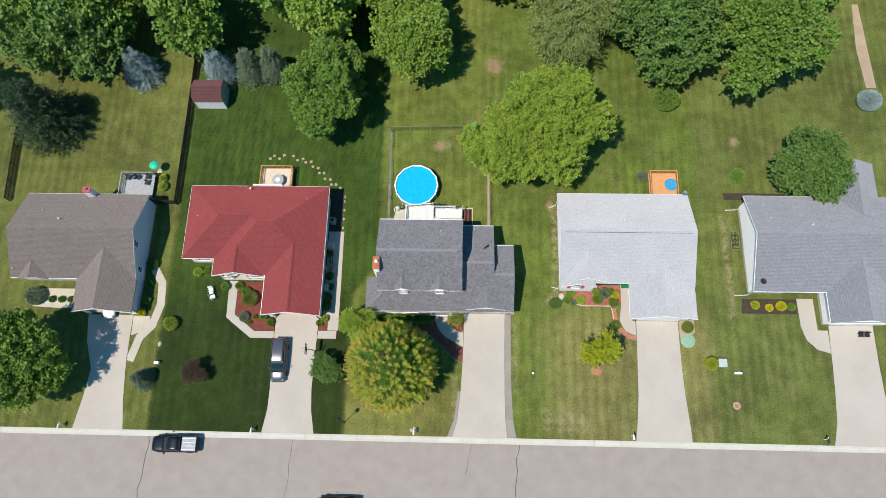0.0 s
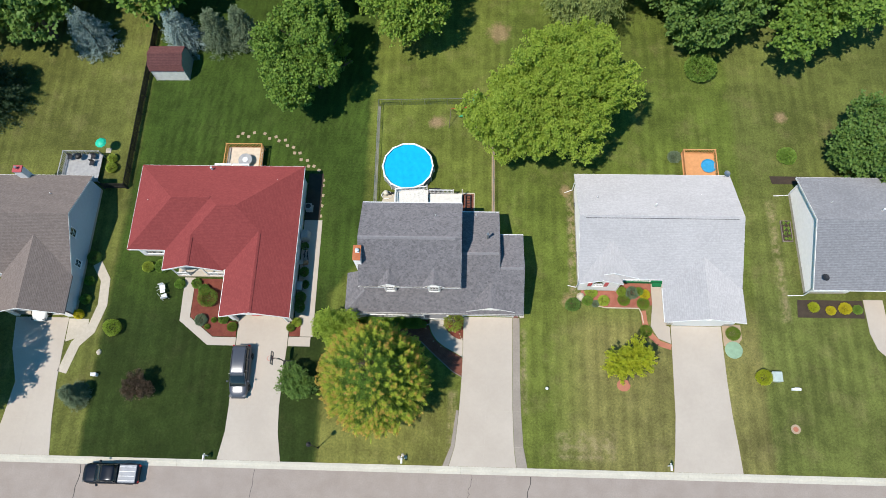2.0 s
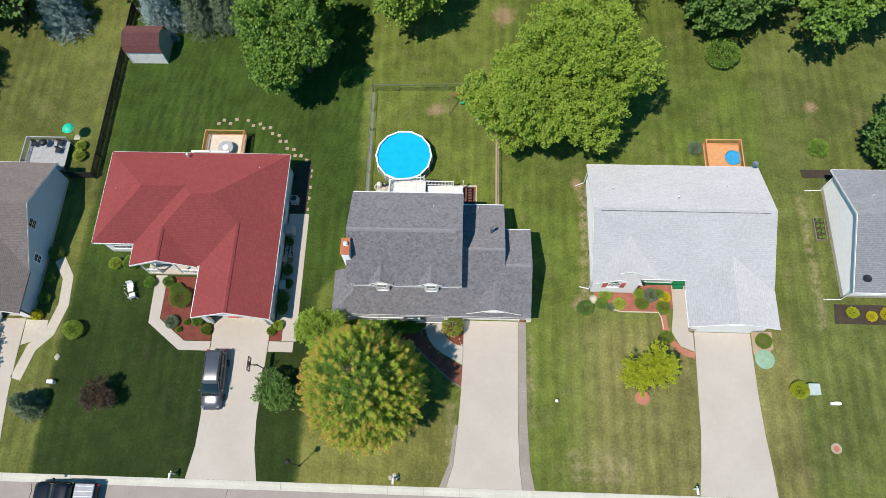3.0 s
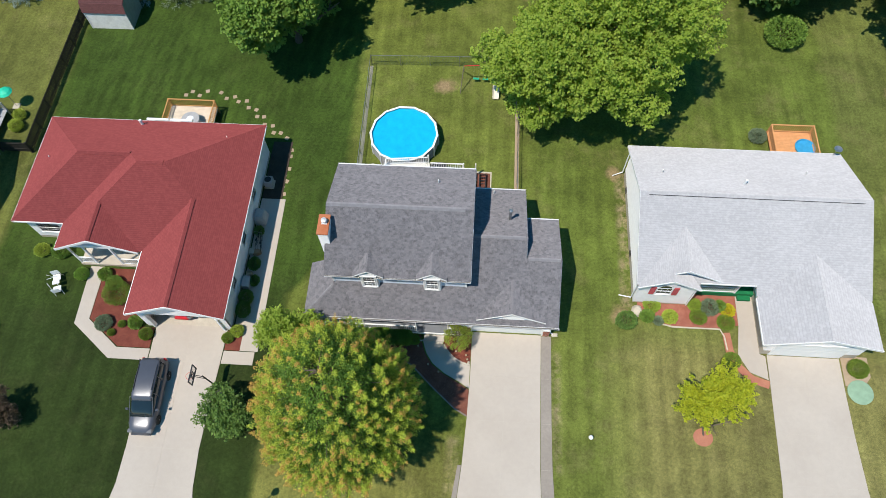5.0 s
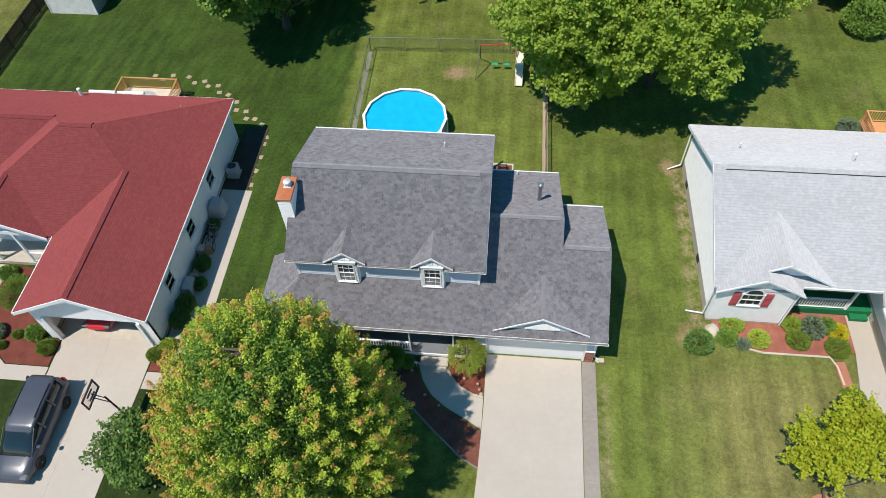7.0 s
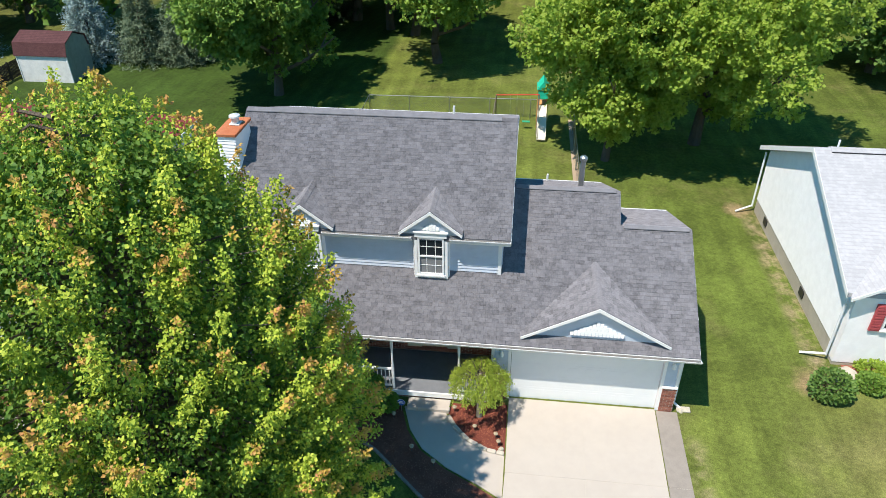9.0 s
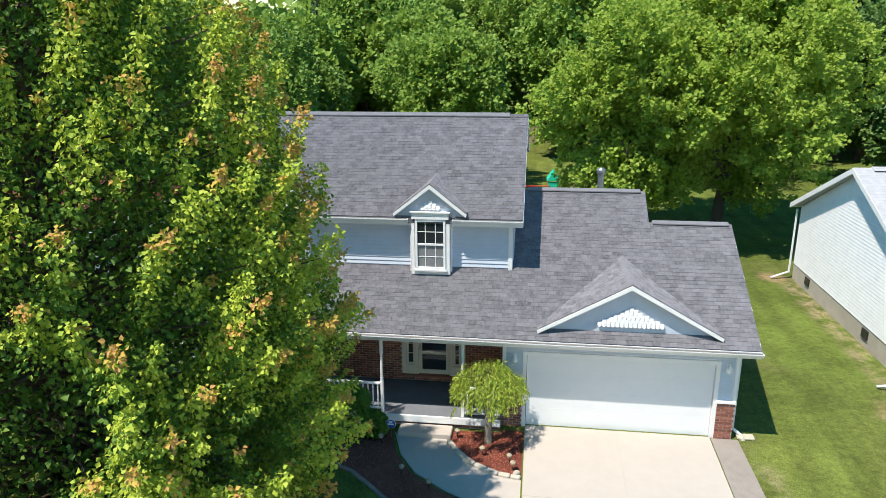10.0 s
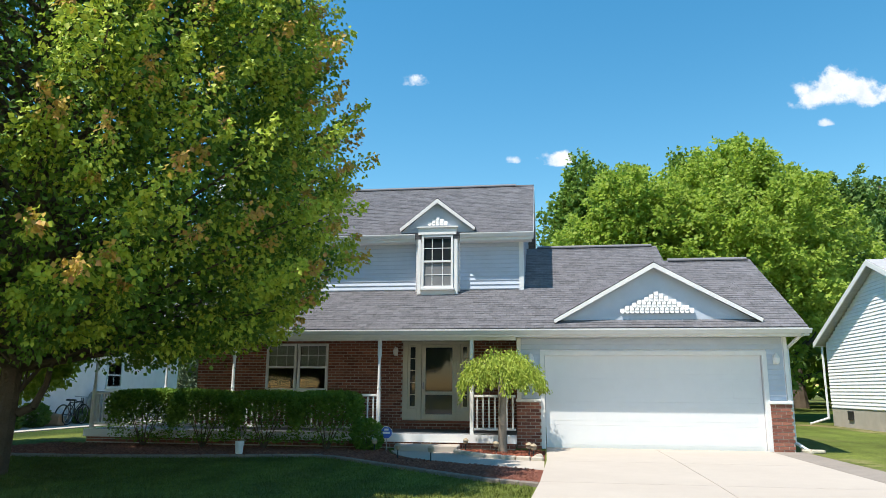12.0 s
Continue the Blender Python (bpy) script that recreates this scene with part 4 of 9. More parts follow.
UY0, UZ0, UYR, UZR, UY1, UZ1 = 1.37, 5.48, 5.38, 7.94, 9.60, 6.30


def slab(points, name="roof_slab"):
    return part(name, prism([(x, y, z + LOW) for x, y, z in points], (0, 0, -0.14)), M_SH_GREY, house)


slab([(-11.55, EY, EZ), (-0.5, EY, EZ), (-0.5, 1.78, zf(1.78)), (-9.313, 1.78, zf(1.78))])
slab([(-0.5, EY, EZ), (3.45, EY, EZ), (3.45, 4.71, zf(4.71)), (-0.5, 4.71, zf(4.71))])
slab([(3.45, EY, EZ), (5.8, EY, EZ), (5.8, 3.5, zf(3.5)), (3.45, 3.5, zf(3.5))])
slab([(-0.5, 4.71, zf(4.71)), (3.45, 4.71, zf(4.71)), (3.45, 10.0, 3.2), (-0.5, 10.0, 3.2)])
slab([(3.45, 3.5, zf(3.5)), (5.8, 3.5, zf(3.5)), (5.8, 7.5, 3.4), (3.45, 7.5, 3.4)])
slab([(-9.95, UY0, UZ0), (-0.23, UY0, UZ0), (-0.23, UYR, UZR), (-9.95, UYR, UZR)])
slab([(-9.95, UYR, UZR), (-0.23, UYR, UZR), (-0.23, UY1, UZ1), (-9.95, UY1, UZ1)])
slab([(-11.55, EY, EZ), (-9.55, EY + 2.0, EZ + 2.0 * SL), (-9.55, 3.5, EZ + 2.0 * SL), (-11.55, 3.5, EZ)])


def front_slope(x0, x1, y0, y1, ybase, zbase, k, corner=0.0, pieces=None):
    c = math.hypot(1, k)
    tab_slope(house, (0, ybase, zbase), (1, 0, 0), (0, 1, k), [(x0, (y0 - ybase) * c), (x1, (y0 - ybase) * c), (x1, (y1 - ybase) * c), (x0 + corner, (y1 - ybase) * c)], pieces)


front_slope(-11.55, -0.5, EY, 1.76, EY, EZ, SL, 2.22)
front_slope(-0.5, 3.45, EY, 4.71, EY, EZ, SL, 0, (-0.5, 3.4, -0.1, 0.5))
front_slope(3.45, 5.8, EY, 3.5, EY, EZ, SL, 0, (3.45, 5.8, -0.1, 2.7))
KU = (UZR - UZ0) / (UYR - UY0)
front_slope(-9.95, -0.23, UY0, UYR, UY0, UZ0, KU)


def ridge_vent(owner, a, b, material, w=0.2, lift=0.06, fall=0.5):
    """A raised vent along a level ridge; dark strips at its sides draw its shadow line."""
    a, b = Vector(a), Vector(b)
    d = (b - a).normalized()
    n = d.cross(Vector((0, 0, 1))) * w
    up = Vector((0, 0, lift))
    low = Vector((0, 0, lift - fall * w))
    part("ridge_vent", prism([a - n + low, a + up, a + n + low, a + n + low - Vector((0, 0, 0.03)), a - n + low - Vector((0, 0, 0.03))], b - a), material, owner)
    for k in (-1, 1):
        m = a + n * k * 0.8
        part("vent_shade_strip", prism([m + Vector((0, 0, -fall * w * 0.8)), m + n * k * 0.08 + Vector((0, 0, -fall * w * 0.88)), m + n * k * 0.08 + low * 0.8, m + low * 0.8], b - a), M_DARKM, owner)


def back_slope(x0, x1, yb, zb, yr, zr):
    k = (zr - zb) / (yb - yr)
    c = math.hypot(1, k)
    tab_slope(house, (0, yb, zb), (1, 0, 0), (0, -1, k), [(x0, 0), (x1, 0), (x1, (yb - yr) * c), (x0, (yb - yr) * c)])


back_slope(-9.95, -0.23, UY1, UZ1, UYR, UZR)
back_slope(-0.2, 3.45, 10.0, 3.2, 4.71, zf(4.71))
back_slope(3.47, 5.8, 7.5, 3.4, 3.5, zf(3.5))
CC = math.hypot(1, SL)
tab_slope(house, (-11.55, 0, EZ), (0, 1, 0), (1, 0, SL), [(EY, 0), (3.5, 0), (3.5, 1.97 * CC), (EY + 1.97, 1.97 * CC)])
for a, b in (((-9.95, UYR, UZR), (-0.23, UYR, UZR)), ((-0.2, 4.71, zf(4.71)), (3.45, 4.71, zf(4.71))), ((3.47, 3.5, zf(3.5)), (5.8, 3.5, zf(3.5)))):
    cap_row(house, a, b, M_TAB, 0.15)
cap_row(house, (-11.5, EY + 0.05, EZ + 0.025), (-9.62, EY + 1.93, EZ + 1.93 * SL + 0.005), M_SH_VENT, 0.19)
ridge_vent(house, (-9.9, UYR, UZR + 0.02), (-0.8, UYR, UZR + 0.02), M_SH_VENT, 0.17, 0.035, 0.5)
ridge_vent(house, (-0.15, 4.71, zf(4.71) + 0.02), (3.3, 4.71, zf(4.71) + 0.02), M_SH_VENT, 0.13, 0.06, 0.5)
ridge_vent(house, (3.55, 3.5, zf(3.5) + 0.02), (5.7, 3.5, zf(3.5) + 0.02), M_SH_VENT, 0.13, 0.06, 0.5)


def small_gable(xc, half, y_front, z_peak, z_base, y_back, y_wall, name):
    """Cross gable: two roof slopes with tabs, rake boards, face with fish-scale shingles."""
    k = (z_peak - z_base) / half
    c = math.hypot(1, k)
    yb_e = y_back[0]
    for s in (-1, 1):
        e = (xc + s * half, y_front, z_base)
        pts = [e, (xc, y_front, z_peak), (xc, y_back[1], z_peak), (xc + s * half, yb_e, z_base)]
        part("gable_slab", prism([(x, y, z + LOW) for x, y, z in pts], (0, 0, -0.05)), M_SH_GREY, house)
        tab_slope(house, (xc + s * half, y_front, z_base), (0, 1, 0), (-s, 0, k), [(0, 0), (max(0.02, yb_e - y_front), 0), (y_back[1] - y_front, half * c), (0, half * c)])
        rake = [(xc + s * half, y_front - 0.03, z_base - 0.02), (xc, y_front - 0.03, z_peak - 0.02), (xc, y_front - 0.03, z_peak - 0.135), (xc + s * (half - 0.02), y_front - 0.03, z_base - 0.105)]
        part("rake_board", prism(rake, (0, 0.035, 0)), M_TRIM, house)
    cap_row(house, (xc, y_front, z_peak), (xc, y_back[1], z_peak), M_TAB, 0.13, k=k)
    w = half - 0.03
    part("gable_face", prism([(xc - w, y_wall, z_base - 0.15), (xc + w, y_wall, z_base - 0.15), (xc + w, y_wall, z_base - 0.08), (xc, y_wall, z_peak - 0.085), (xc - w, y_wall, z_base - 0.08)], (0, 0.1, 0)), M_SIDING, house)


def fish_scales(xc, z0, rows, w0, y, size=0.105):
    """Rounded shingles in a small triangle on a gable face."""
    bm0 = bmesh.new()
    ring = [(-size * 0.48, 0.0, size), (-size * 0.48, 0, size * 0.35)] + [(-size * 0.48 * math.cos(a), 0, size * 0.35 - size * 0.42 * math.sin(a)) for a in (0.6, 1.1, 1.57, 2.04, 2.54)] + [(size * 0.48, 0, size * 0.35), (size * 0.48, 0, size)]
    add_prism(bm0, ring, (0, -0.012, 0))
    for v in bm0.verts:
        v.co.y -= 0.035 * (1 - v.co.z / size)
        v.co.x *= 0.94
    me = bpy.data.meshes.new("scale_shingle")
    bm0.normal_update()
    bm0.to_mesh(me)
    bm0.free()
    me.materials.append(M_TRIM)
    for r in range(rows):
        n = max(1, w0 - round(2.4 * r))
        for i in range(n):
            ob = new("scale_shingle", me)
            ob.parent = house
            ob.location = (xc + (i - (n - 1) / 2) * size * 1.0, y - 0.004 * (rows - r), z0 + r * size * 0.62)


# garage gable and the two dormers
small_gable(2.58, 2.34, -0.26, 4.29, 2.97, (-0.06, 2.25), -0.09, "garage_gable")
fish_scales(2.62, 3.10, 7, 15, -0.095, 0.112)
for xc in (-7.0, -2.8):
    small_gable(xc, 1.03, 1.30, 6.45, 5.63, (1.62, 2.93), 1.42, "dormer")
    fish_scales(xc, 5.70, 3, 5, 1.415, 0.11)
    # window bay between the eave and the porch roof
    part("bay_wall", prism([(xc - 0.56, 1.42, 3.78), (xc + 0.56, 1.42, 3.78), (xc + 0.56, 1.42, 5.55), (xc - 0.56, 1.42, 5.55)], (0, 0.36, 0)), M_SIDINGW, house)
    part("head_trim", box(xc - 0.52, xc + 0.52, 1.33, 1.415, 5.44, 5.62), M_TRIM, house)
    part("head_cap", box(xc - 0.56, xc + 0.56, 1.29, 1.42, 5.625, 5.66), M_TRIM, house)
    dw = sash_window(house, xc - 0.43, xc + 0.43, 3.98, 5.43, 1.40, 3, 4)
    part("insect_screen", box(xc - 0.37, xc + 0.37, 1.3984, 1.3996, 4.04, 4.68), M_SCREEN, dw, "grey insect screen over the lower sash")
    for s in (-1, 1):
        part("corner_trim", box(xc + s * 0.50 - 0.045, xc + s * 0.50 + 0.045, 1.375, 1.415, 3.82, 5.43), M_TRIM, house)
        z = 3.9
        while z < 5.4:
            part("siding_board", prism([(xc + s * 0.57, 1.42, z), (xc + s * 0.597, 1.42, z), (xc + s * 0.575, 1.42, z + 0.112), (xc + s * 0.57, 1.42, z + 0.112)], (0, 0.33, 0)), M_SIDINGW, house)
            z += 0.115

# walls
WT = 0.15
wall_y(house, 1.70, 1.76 + WT, -9.6, -0.5, 3.7, 5.46, M_SIDING)
for a, b in ((-9.55, -7.6), (-6.42, -3.4), (-2.22, -0.62)):
    siding(house, wall_spans(a, b, 5.42), 1.70, 3.98, M_SIDING)
for x in (-0.56, -9.54):
    part("corner_board", box(x - 0.06, x + 0.06, 1.655, 1.697, 3.9, 5.42), M_TRIM, house)
wall_y(house, 9.15, 9.3, -9.6, -0.5, 0, 6.25, M_SIDING)
for x, s in ((-0.5, -1), (-9.6, 1)):
    side = [(x, 1.92, 0.0), (x, 9.14, 0.0), (x, 9.14, 6.25), (x, UYR, UZR - 0.22), (x, 1.92, 5.72)]
    part("side_wall", prism(side, (s * WT, 0, 0)), M_SIDING, house)
siding(house, gable_spans(1.92, 9.14, 5.6, UYR, UZR - 0.2), -0.5, 3.0, M_SIDING, 1, axis="x")
siding(house, gable_spans(1.92, 9.14, 5.6, UYR, UZR - 0.2), -9.6, 0.3, M_SIDING, -1, axis="x")
# rakes, fascias and gutters of the upper roof
for x in (-0.25, -9.95):
    for (ya, za), (yb, zb) in (((UY0, UZ0), (UYR, UZR)), ((UY1, UZ1), (UYR, UZR))):
        part("rake_board", prism([(x, ya, za - 0.03), (x, yb, zb - 0.03), (x, yb, zb - 0.2), (x, ya, za - 0.2)], (0.035, 0, 0)), M_TRIM, house)
part("soffit", box(-9.9, -0.27, 1.41, 1.69, 5.25, 5.27), M_TRIM, house)
for a, b in ((-9.93, -7.62), (-6.38, -3.42), (-2.18, -0.22)):
    part("gutter", prism([(a, 1.36, 5.45), (a, 1.265, 5.45), (a, 1.265, 5.425), (a, 1.275, 5.415), (a, 1.315, 5.335), (a, 1.36, 5.335)], (b - a, 0, 0)), M_GUTTER, house)
    part("fascia", box(a, b, 1.362, 1.40, 5.26, 5.44), M_TRIM, house)
# dark strips on the solid gutter tops, painted as shade of a hollow inside
M_TROUGH_SHADE = plain("gutter_inner_shade", (0.16, 0.15, 0.14), 0.9)
for a, b in ((-9.93, -7.62), (-6.38, -3.42), (-2.18, -0.22)):
    part("gutter_shade_strip", box(a + 0.02, b - 0.02, 1.276, 1.355, 5.45, 5.453), M_TROUGH_SHADE, house)
part("gutter", box(-9.93, -0.25, 9.6, 9.7, 6.15, 6.28), M_GUTTER, house)

# garage
DX0, DX1, DZ = 0.0, 4.88, 2.13
wall_y(house, 0.0, WT, -0.65, 5.40, 0.0, 2.62, M_SIDINGW, [(DX0, DX1, 0.0, DZ)])
siding(house, wall_spans(-0.55, 5.34, 2.56, [(-0.1, 4.98, 0.0, 2.23)]), 0.0, 1.12, M_SIDING)
for x0, x1, z0, z1 in ((-0.1, 0.0, 0.0, 2.23), (4.88, 4.98, 0.0, 2.23), (0.0, 4.88, 2.13, 2.23)):
    part("door_trim", box(x0, x1, -0.055, 0.0, z0, z1), M_TRIM, house)
gdoor = new("garage_door")
gdoor.parent = house
for i in range(4):
    z0, z1 = i * DZ / 4, (i + 1) * DZ / 4
    part("door_section", box(DX0 + 0.012, DX1 - 0.012, 0.05, 0.10, z0 + 0.0005, z1 - 0.0005, 0.0015), M_WHITE, gdoor)
    for j in range(8):
        xa = DX0 + 0.10 + j * 0.59
        part("raised_panel", box(xa, xa + 0.5, 0.0486, 0.05, z0 + 0.1, z1 - 0.1, 0.002), M_WHITE, gdoor)
part("bottom_seal", box(DX0, DX1, 0.06, 0.095, -0.0, 0.02), M_RUBBER, gdoor)
side = [(5.40, WT, 0.0), (5.40, 7.15, 0.0), (5.40, 7.15, 3.38), (5.40, 3.5, zf(3.5) - 0.2), (5.40, WT, 2.78)]
part("garage_side_wall", prism(side, (-WT, 0, 0)), M_SIDING, house)
siding(house, gable_spans(0.1, 7.15, 2.95, 3.5, zf(3.5) - 0.18), 5.40, 0.25, M_SIDING, 1, axis="x")
part("foundation", box(5.26, 5.425, 0.1, 7.15, -0.05, 0.24), M_CONC2, house)
part("corner_board", box(5.36, 5.44, -0.045, 0.06, 1.12, 2.56), M_TRIM, house)
wall_y(house, 7.0, 7.15, 3.4, 5.25, 0, 2.75, M_SIDING)
side = [(3.25, 4.0, 2.6), (3.25, 9.55, 0.0), (3.25, 9.55, 3.25), (3.25, 4.71, zf(4.71) - 0.2), (3.25, 4.0, 4.9)]
part("rear_side_wall", prism(side, (-WT, 0, 0)), M_SIDING, house)
siding(house, gable_spans(3.6, 9.55, 2.8, 4.71, zf(4.71) - 0.2), 3.25, 0.25, M_SIDING, 1, axis="x")
wall_y(house, 9.45, 9.6, -0.35, 3.1, 0, 2.75, M_SIDING)
for x, ya, za, yb, zb in ((5.78, EY, EZ, 3.5, zf(3.5)), (5.78, 7.5, 3.4, 3.5, zf(3.5)), (3.43, 10.0, 3.2, 4.71, zf(4.71)), (3.43, 3.6, zf(3.6), 4.71, zf(4.71))):
    part("rake_board", prism([(x, ya, za - 0.03), (x, yb, zb - 0.03), (x, yb, zb - 0.18), (x, ya, za - 0.18)], (0.03, 0, 0)), M_TRIM, house)
# front eave: soffit, fascia, gutter, downspout
part("soffit", box(-11.4, 5.76, -0.44, -0.03, 2.545, 2.565), M_TRIM, house)
part("fascia", box(-11.5, 5.79, -0.475, -0.44, 2.54, 2.72), M_TRIM, house)
gx0, gx1 = -11.55, 5.83
part("gutter", prism([(gx0, -0.48, 2.70), (gx0, -0.59, 2.70), (gx0, -0.59, 2.68), (gx0, -0.578, 2.67), (gx0, -0.53, 2.59), (gx0, -0.48, 2.59)], (gx1 - gx0, 0, 0)), M_GUTTER, house)
# painted inner shade along the top of the front gutter
part("gutter_shade_strip", box(gx0 + 0.03, gx1 - 0.03, -0.578, -0.482, 2.70, 2.703), M_TROUGH_SHADE, house)
part("gutter", box(-0.3, 3.45, 10.0, 10.1, 3.06, 3.18), M_GUTTER, house)
part("gutter", box(3.5, 5.8, 7.5, 7.6, 3.26, 3.38), M_GUTTER, house)
spout = new("downspout")
spout.parent = house
sp = bmesh.new()
for a, b in (((5.66, -0.5, 2.6), (5.50, 0.16, 2.3)), ((5.50, 0.16, 2.32), (5.50, 0.16, 0.2)), ((5.50, 0.16, 0.22), (5.72, 0.08, 0.06))):
    add_tube(sp, a, b, 0.04, 0.04, 6)
part("pipe", sp, M_GUTTER, spout)
for x in (-0.32, 5.17):
    lamp = new("wall_lantern")
    lamp.parent = house
    part("backplate", box(x - 0.055, x + 0.055, -0.05, -0.025, 1.93, 2.15, 0.006), M_TRIM, lamp)
    part("globe", lathe([(0.02, 0.0), (0.07, 0.04), (0.075, 0.14), (0.04, 0.2), (0.015, 0.24)], 10, (x, -0.13, 1.93)), M_TRIM, lamp)
part("keypad", box(-0.18, -0.13, -0.04, -0.02, 1.2, 1.36), M_GUTTER, house)

# porch
PF = 0.30
part("porch_floor", box(-11.35, -0.66, -0.36, 1.70, PF - 0.04, PF), M_PORCHF, house)
part("porch_floor_wing", box(-11.35, -9.62, 1.70, 3.2, PF - 0.04, PF), M_PORCHF, house)
part("porch_skirt", box(-11.42, -0.66, -0.42, -0.362, 0.12, PF + 0.005), M_TRIM, house)
part("porch_skirt_side", box(-11.42, -11.352, -0.36, 3.2, 0.12, PF + 0.005), M_TRIM, house)
part("porch_ceiling", box(-11.4, -0.67, -0.02, 1.72, 2.60, 2.63), M_TRIM, house)
part("porch_beam", box(-11.4, -0.66, -0.34, -0.22, 2.47, 2.545), M_TRIM, house)
part("porch_beam_side", box(-11.4, -11.26, -0.2, 3.2, 2.42, 2.6), M_TRIM, house)
part("porch_back_board", prism([(-11.35, 3.2, 2.45), (-9.62, 3.2, 2.45), (-9.62, 3.2, 3.5), (-11.35, 3.2, 2.55)], (0, 0.04, 0)), M_TRIM, house)
wall_y(house, 1.74, 1.88, -9.6, -0.66, 0.0, 2.66, M_MORTAR, [(-7.6, -5.85, 1.27, 2.52), (-3.75, -1.85, 0.50, 2.58)], "brick_backing")
part("porch_base", box(-11.38, -0.70, -0.33, 1.74, -0.15, 0.255), M_MORTAR, house)
part("garage_porch_wall", box(-0.66, -0.52, 0.16, 1.9, 0.0, 2.66), M_SIDINGW, house)


def porch_post(x, y, z0=PF, z1=2.47):
    p = new("porch_post")
    p.parent = house
    s = 0.043
    part("shaft", lathe([(0.048, 0.95), (0.038, 1.0), (0.047, 1.04), (0.037, 1.1), (0.035, 1.7), (0.045, 1.76), (0.048, 1.8)], 12, (x, y, z0)), M_TRIM, p)
    part("base", box(x - s, x + s, y - s, y + s, z0, z0 + 0.95, 0.006), M_TRIM, p)
    part("head", box(x - s, x + s, y - s, y + s, z0 + 1.8, z1, 0.006), M_TRIM, p)


def railing(a, b, z0=PF, top=0.9, owner=None, step=0.135, material=None, name="railing", turned=True):
    """Top and bottom rails with balusters between two plan points."""
    r = new(name)
    r.parent = owner
    mt = material or M_TRIM
    a, b = Vector((*a, 0)), Vector((*b, 0))
    d = b - a
    L = d.length
    ang = math.atan2(d.y, d.x)
    m = Matrix.Translation(a) @ Matrix.Rotation(ang, 4, 'Z')
    for n, z, h, w in (("top_rail", z0 + top - 0.05, 0.05, 0.045), ("bottom_rail", z0 + 0.1, 0.05, 0.035)):
        part(n, add_box(bmesh.new(), 0, L, -w, w, z, z + h, 0.006, m), mt, r)
    n = max(2, int(L / step))
    if turned:
        bm = lathe([(0.02, 0), (0.02, 0.16), (0.026, 0.2), (0.017, 0.24), (0.024, 0.42), (0.017, 0.56), (0.026, 0.6), (0.02, 0.64), (0.02, top - 0.2)], 8)
    else:
        bm = box(-0.018, 0.018, -0.018, 0.018, 0, top - 0.2)
    me = bpy.data.meshes.new("baluster")
    bm.normal_update()
    bm.to_mesh(me)
    bm.free()
    me.materials.append(mt)
    for i in range(n):
        ob = new("baluster", me)
        ob.parent = r
        q = a + d * ((i + 0.5) / n)
        ob.location = (q.x, q.y, z0 + 0.15)
    return r


for x in (-11.3, -7.62, -3.93, -1.70):
    porch_post(x, -0.29)
porch_post(-11.3, 3.1)
for a, b in (((-11.24, -0.29), (-7.68, -0.29)), ((-7.56, -0.29), (-3.99, -0.29)), ((-1.64, -0.29), (-0.68, -0.29)), ((-11.3, -0.23), (-11.3, 3.04))):
    railing(a, b, owner=house)
for x0, x1 in ((-7.60, -6.74), (-6.70, -5.85)):
    sash_window(house, x0, x1, 1.27, 2.52, 1.74, 3, 4, upper=True, glass=M_PANE)
    part("curtain", box(x0 + 0.07, x1 - 0.07, 1.775, 1.785, 1.86, 2.45), M_CURTAIN, house)
# black sheet put in for the dark of the unlit room
part("dark_room_backing", box(-7.6, -5.85, 1.83, 1.87, 1.27, 2.52), M_BLACK, house)
# entry: door with storm glass between two sidelights
entry = new("front_door")
entry.parent = house
for x0, x1, z0, z1 in ((-3.75, -3.62, 0.52, 2.58), (-1.97, -1.85, 0.52, 2.58), (-3.62, -1.97, 2.50, 2.58), (-3.36, -3.25, 0.52, 2.50), (-2.31, -2.20, 0.52, 2.50), (-3.62, -3.36, 0.52, 0.82), (-2.20, -1.97, 0.52, 0.82)):
    part("frame", box(x0, x1, 1.66, 1.78, z0, z1, 0.004), M_CREAM, entry)
part("leaf", box(-3.25, -2.31, 1.75, 1.78, 0.52, 2.50), M_CREAM, entry, "cream painted door behind the storm glass")
part("storm_rail", box(-3.14, -2.42, 1.695, 1.709, 1.18, 1.27, 0.004), M_CREAM, entry)
part("storm_glass", box(-3.14, -2.42, 1.712, 1.720, 0.68, 2.42), M_GLASS, entry)
for x0, x1, z0, z1 in ((-3.24, -3.14, 0.54, 2.49), (-2.42, -2.32, 0.54, 2.49), (-3.14, -2.42, 2.42, 2.49), (-3.14, -2.42, 0.54, 0.68)):
    part("storm_rail", box(x0, x1, 1.695, 1.725, z0, z1, 0.004), M_CREAM, entry)
for x0, x1 in ((-3.62, -3.36), (-2.20, -1.97)):
    part("sidelight_pane", box(x0 + 0.05, x1 - 0.05, 1.73, 1.742, 0.86, 2.44), M_GLASS, entry)
    part("sidelight_panel", box(x0, x1, 1.747, 1.78, 0.82, 2.50), M_CREAM, entry)
    for i in range(6):
        h = 0.87 + i * 0.315
        part("sidelight_bar", box(x0 + 0.05, x1 - 0.05, 1.72, 1.728, h - 0.012, h + 0.012), M_CREAM, entry)
    for xx in (x0 + 0.002, x1 - 0.062):
        part("sidelight_stile", box(xx, xx + 0.06, 1.715, 1.745, 0.82, 2.50), M_CREAM, entry)
part("handle", box(-3.21, -3.18, 1.655, 1.694, 1.33, 1.5, 0.006), M_STEEL, entry)
part("threshold", box(-3.78, -1.82, 1.58, 1.78, 0.46, 0.515), M_BRICK, entry)
lamp = new("wall_lantern")
lamp.parent = house
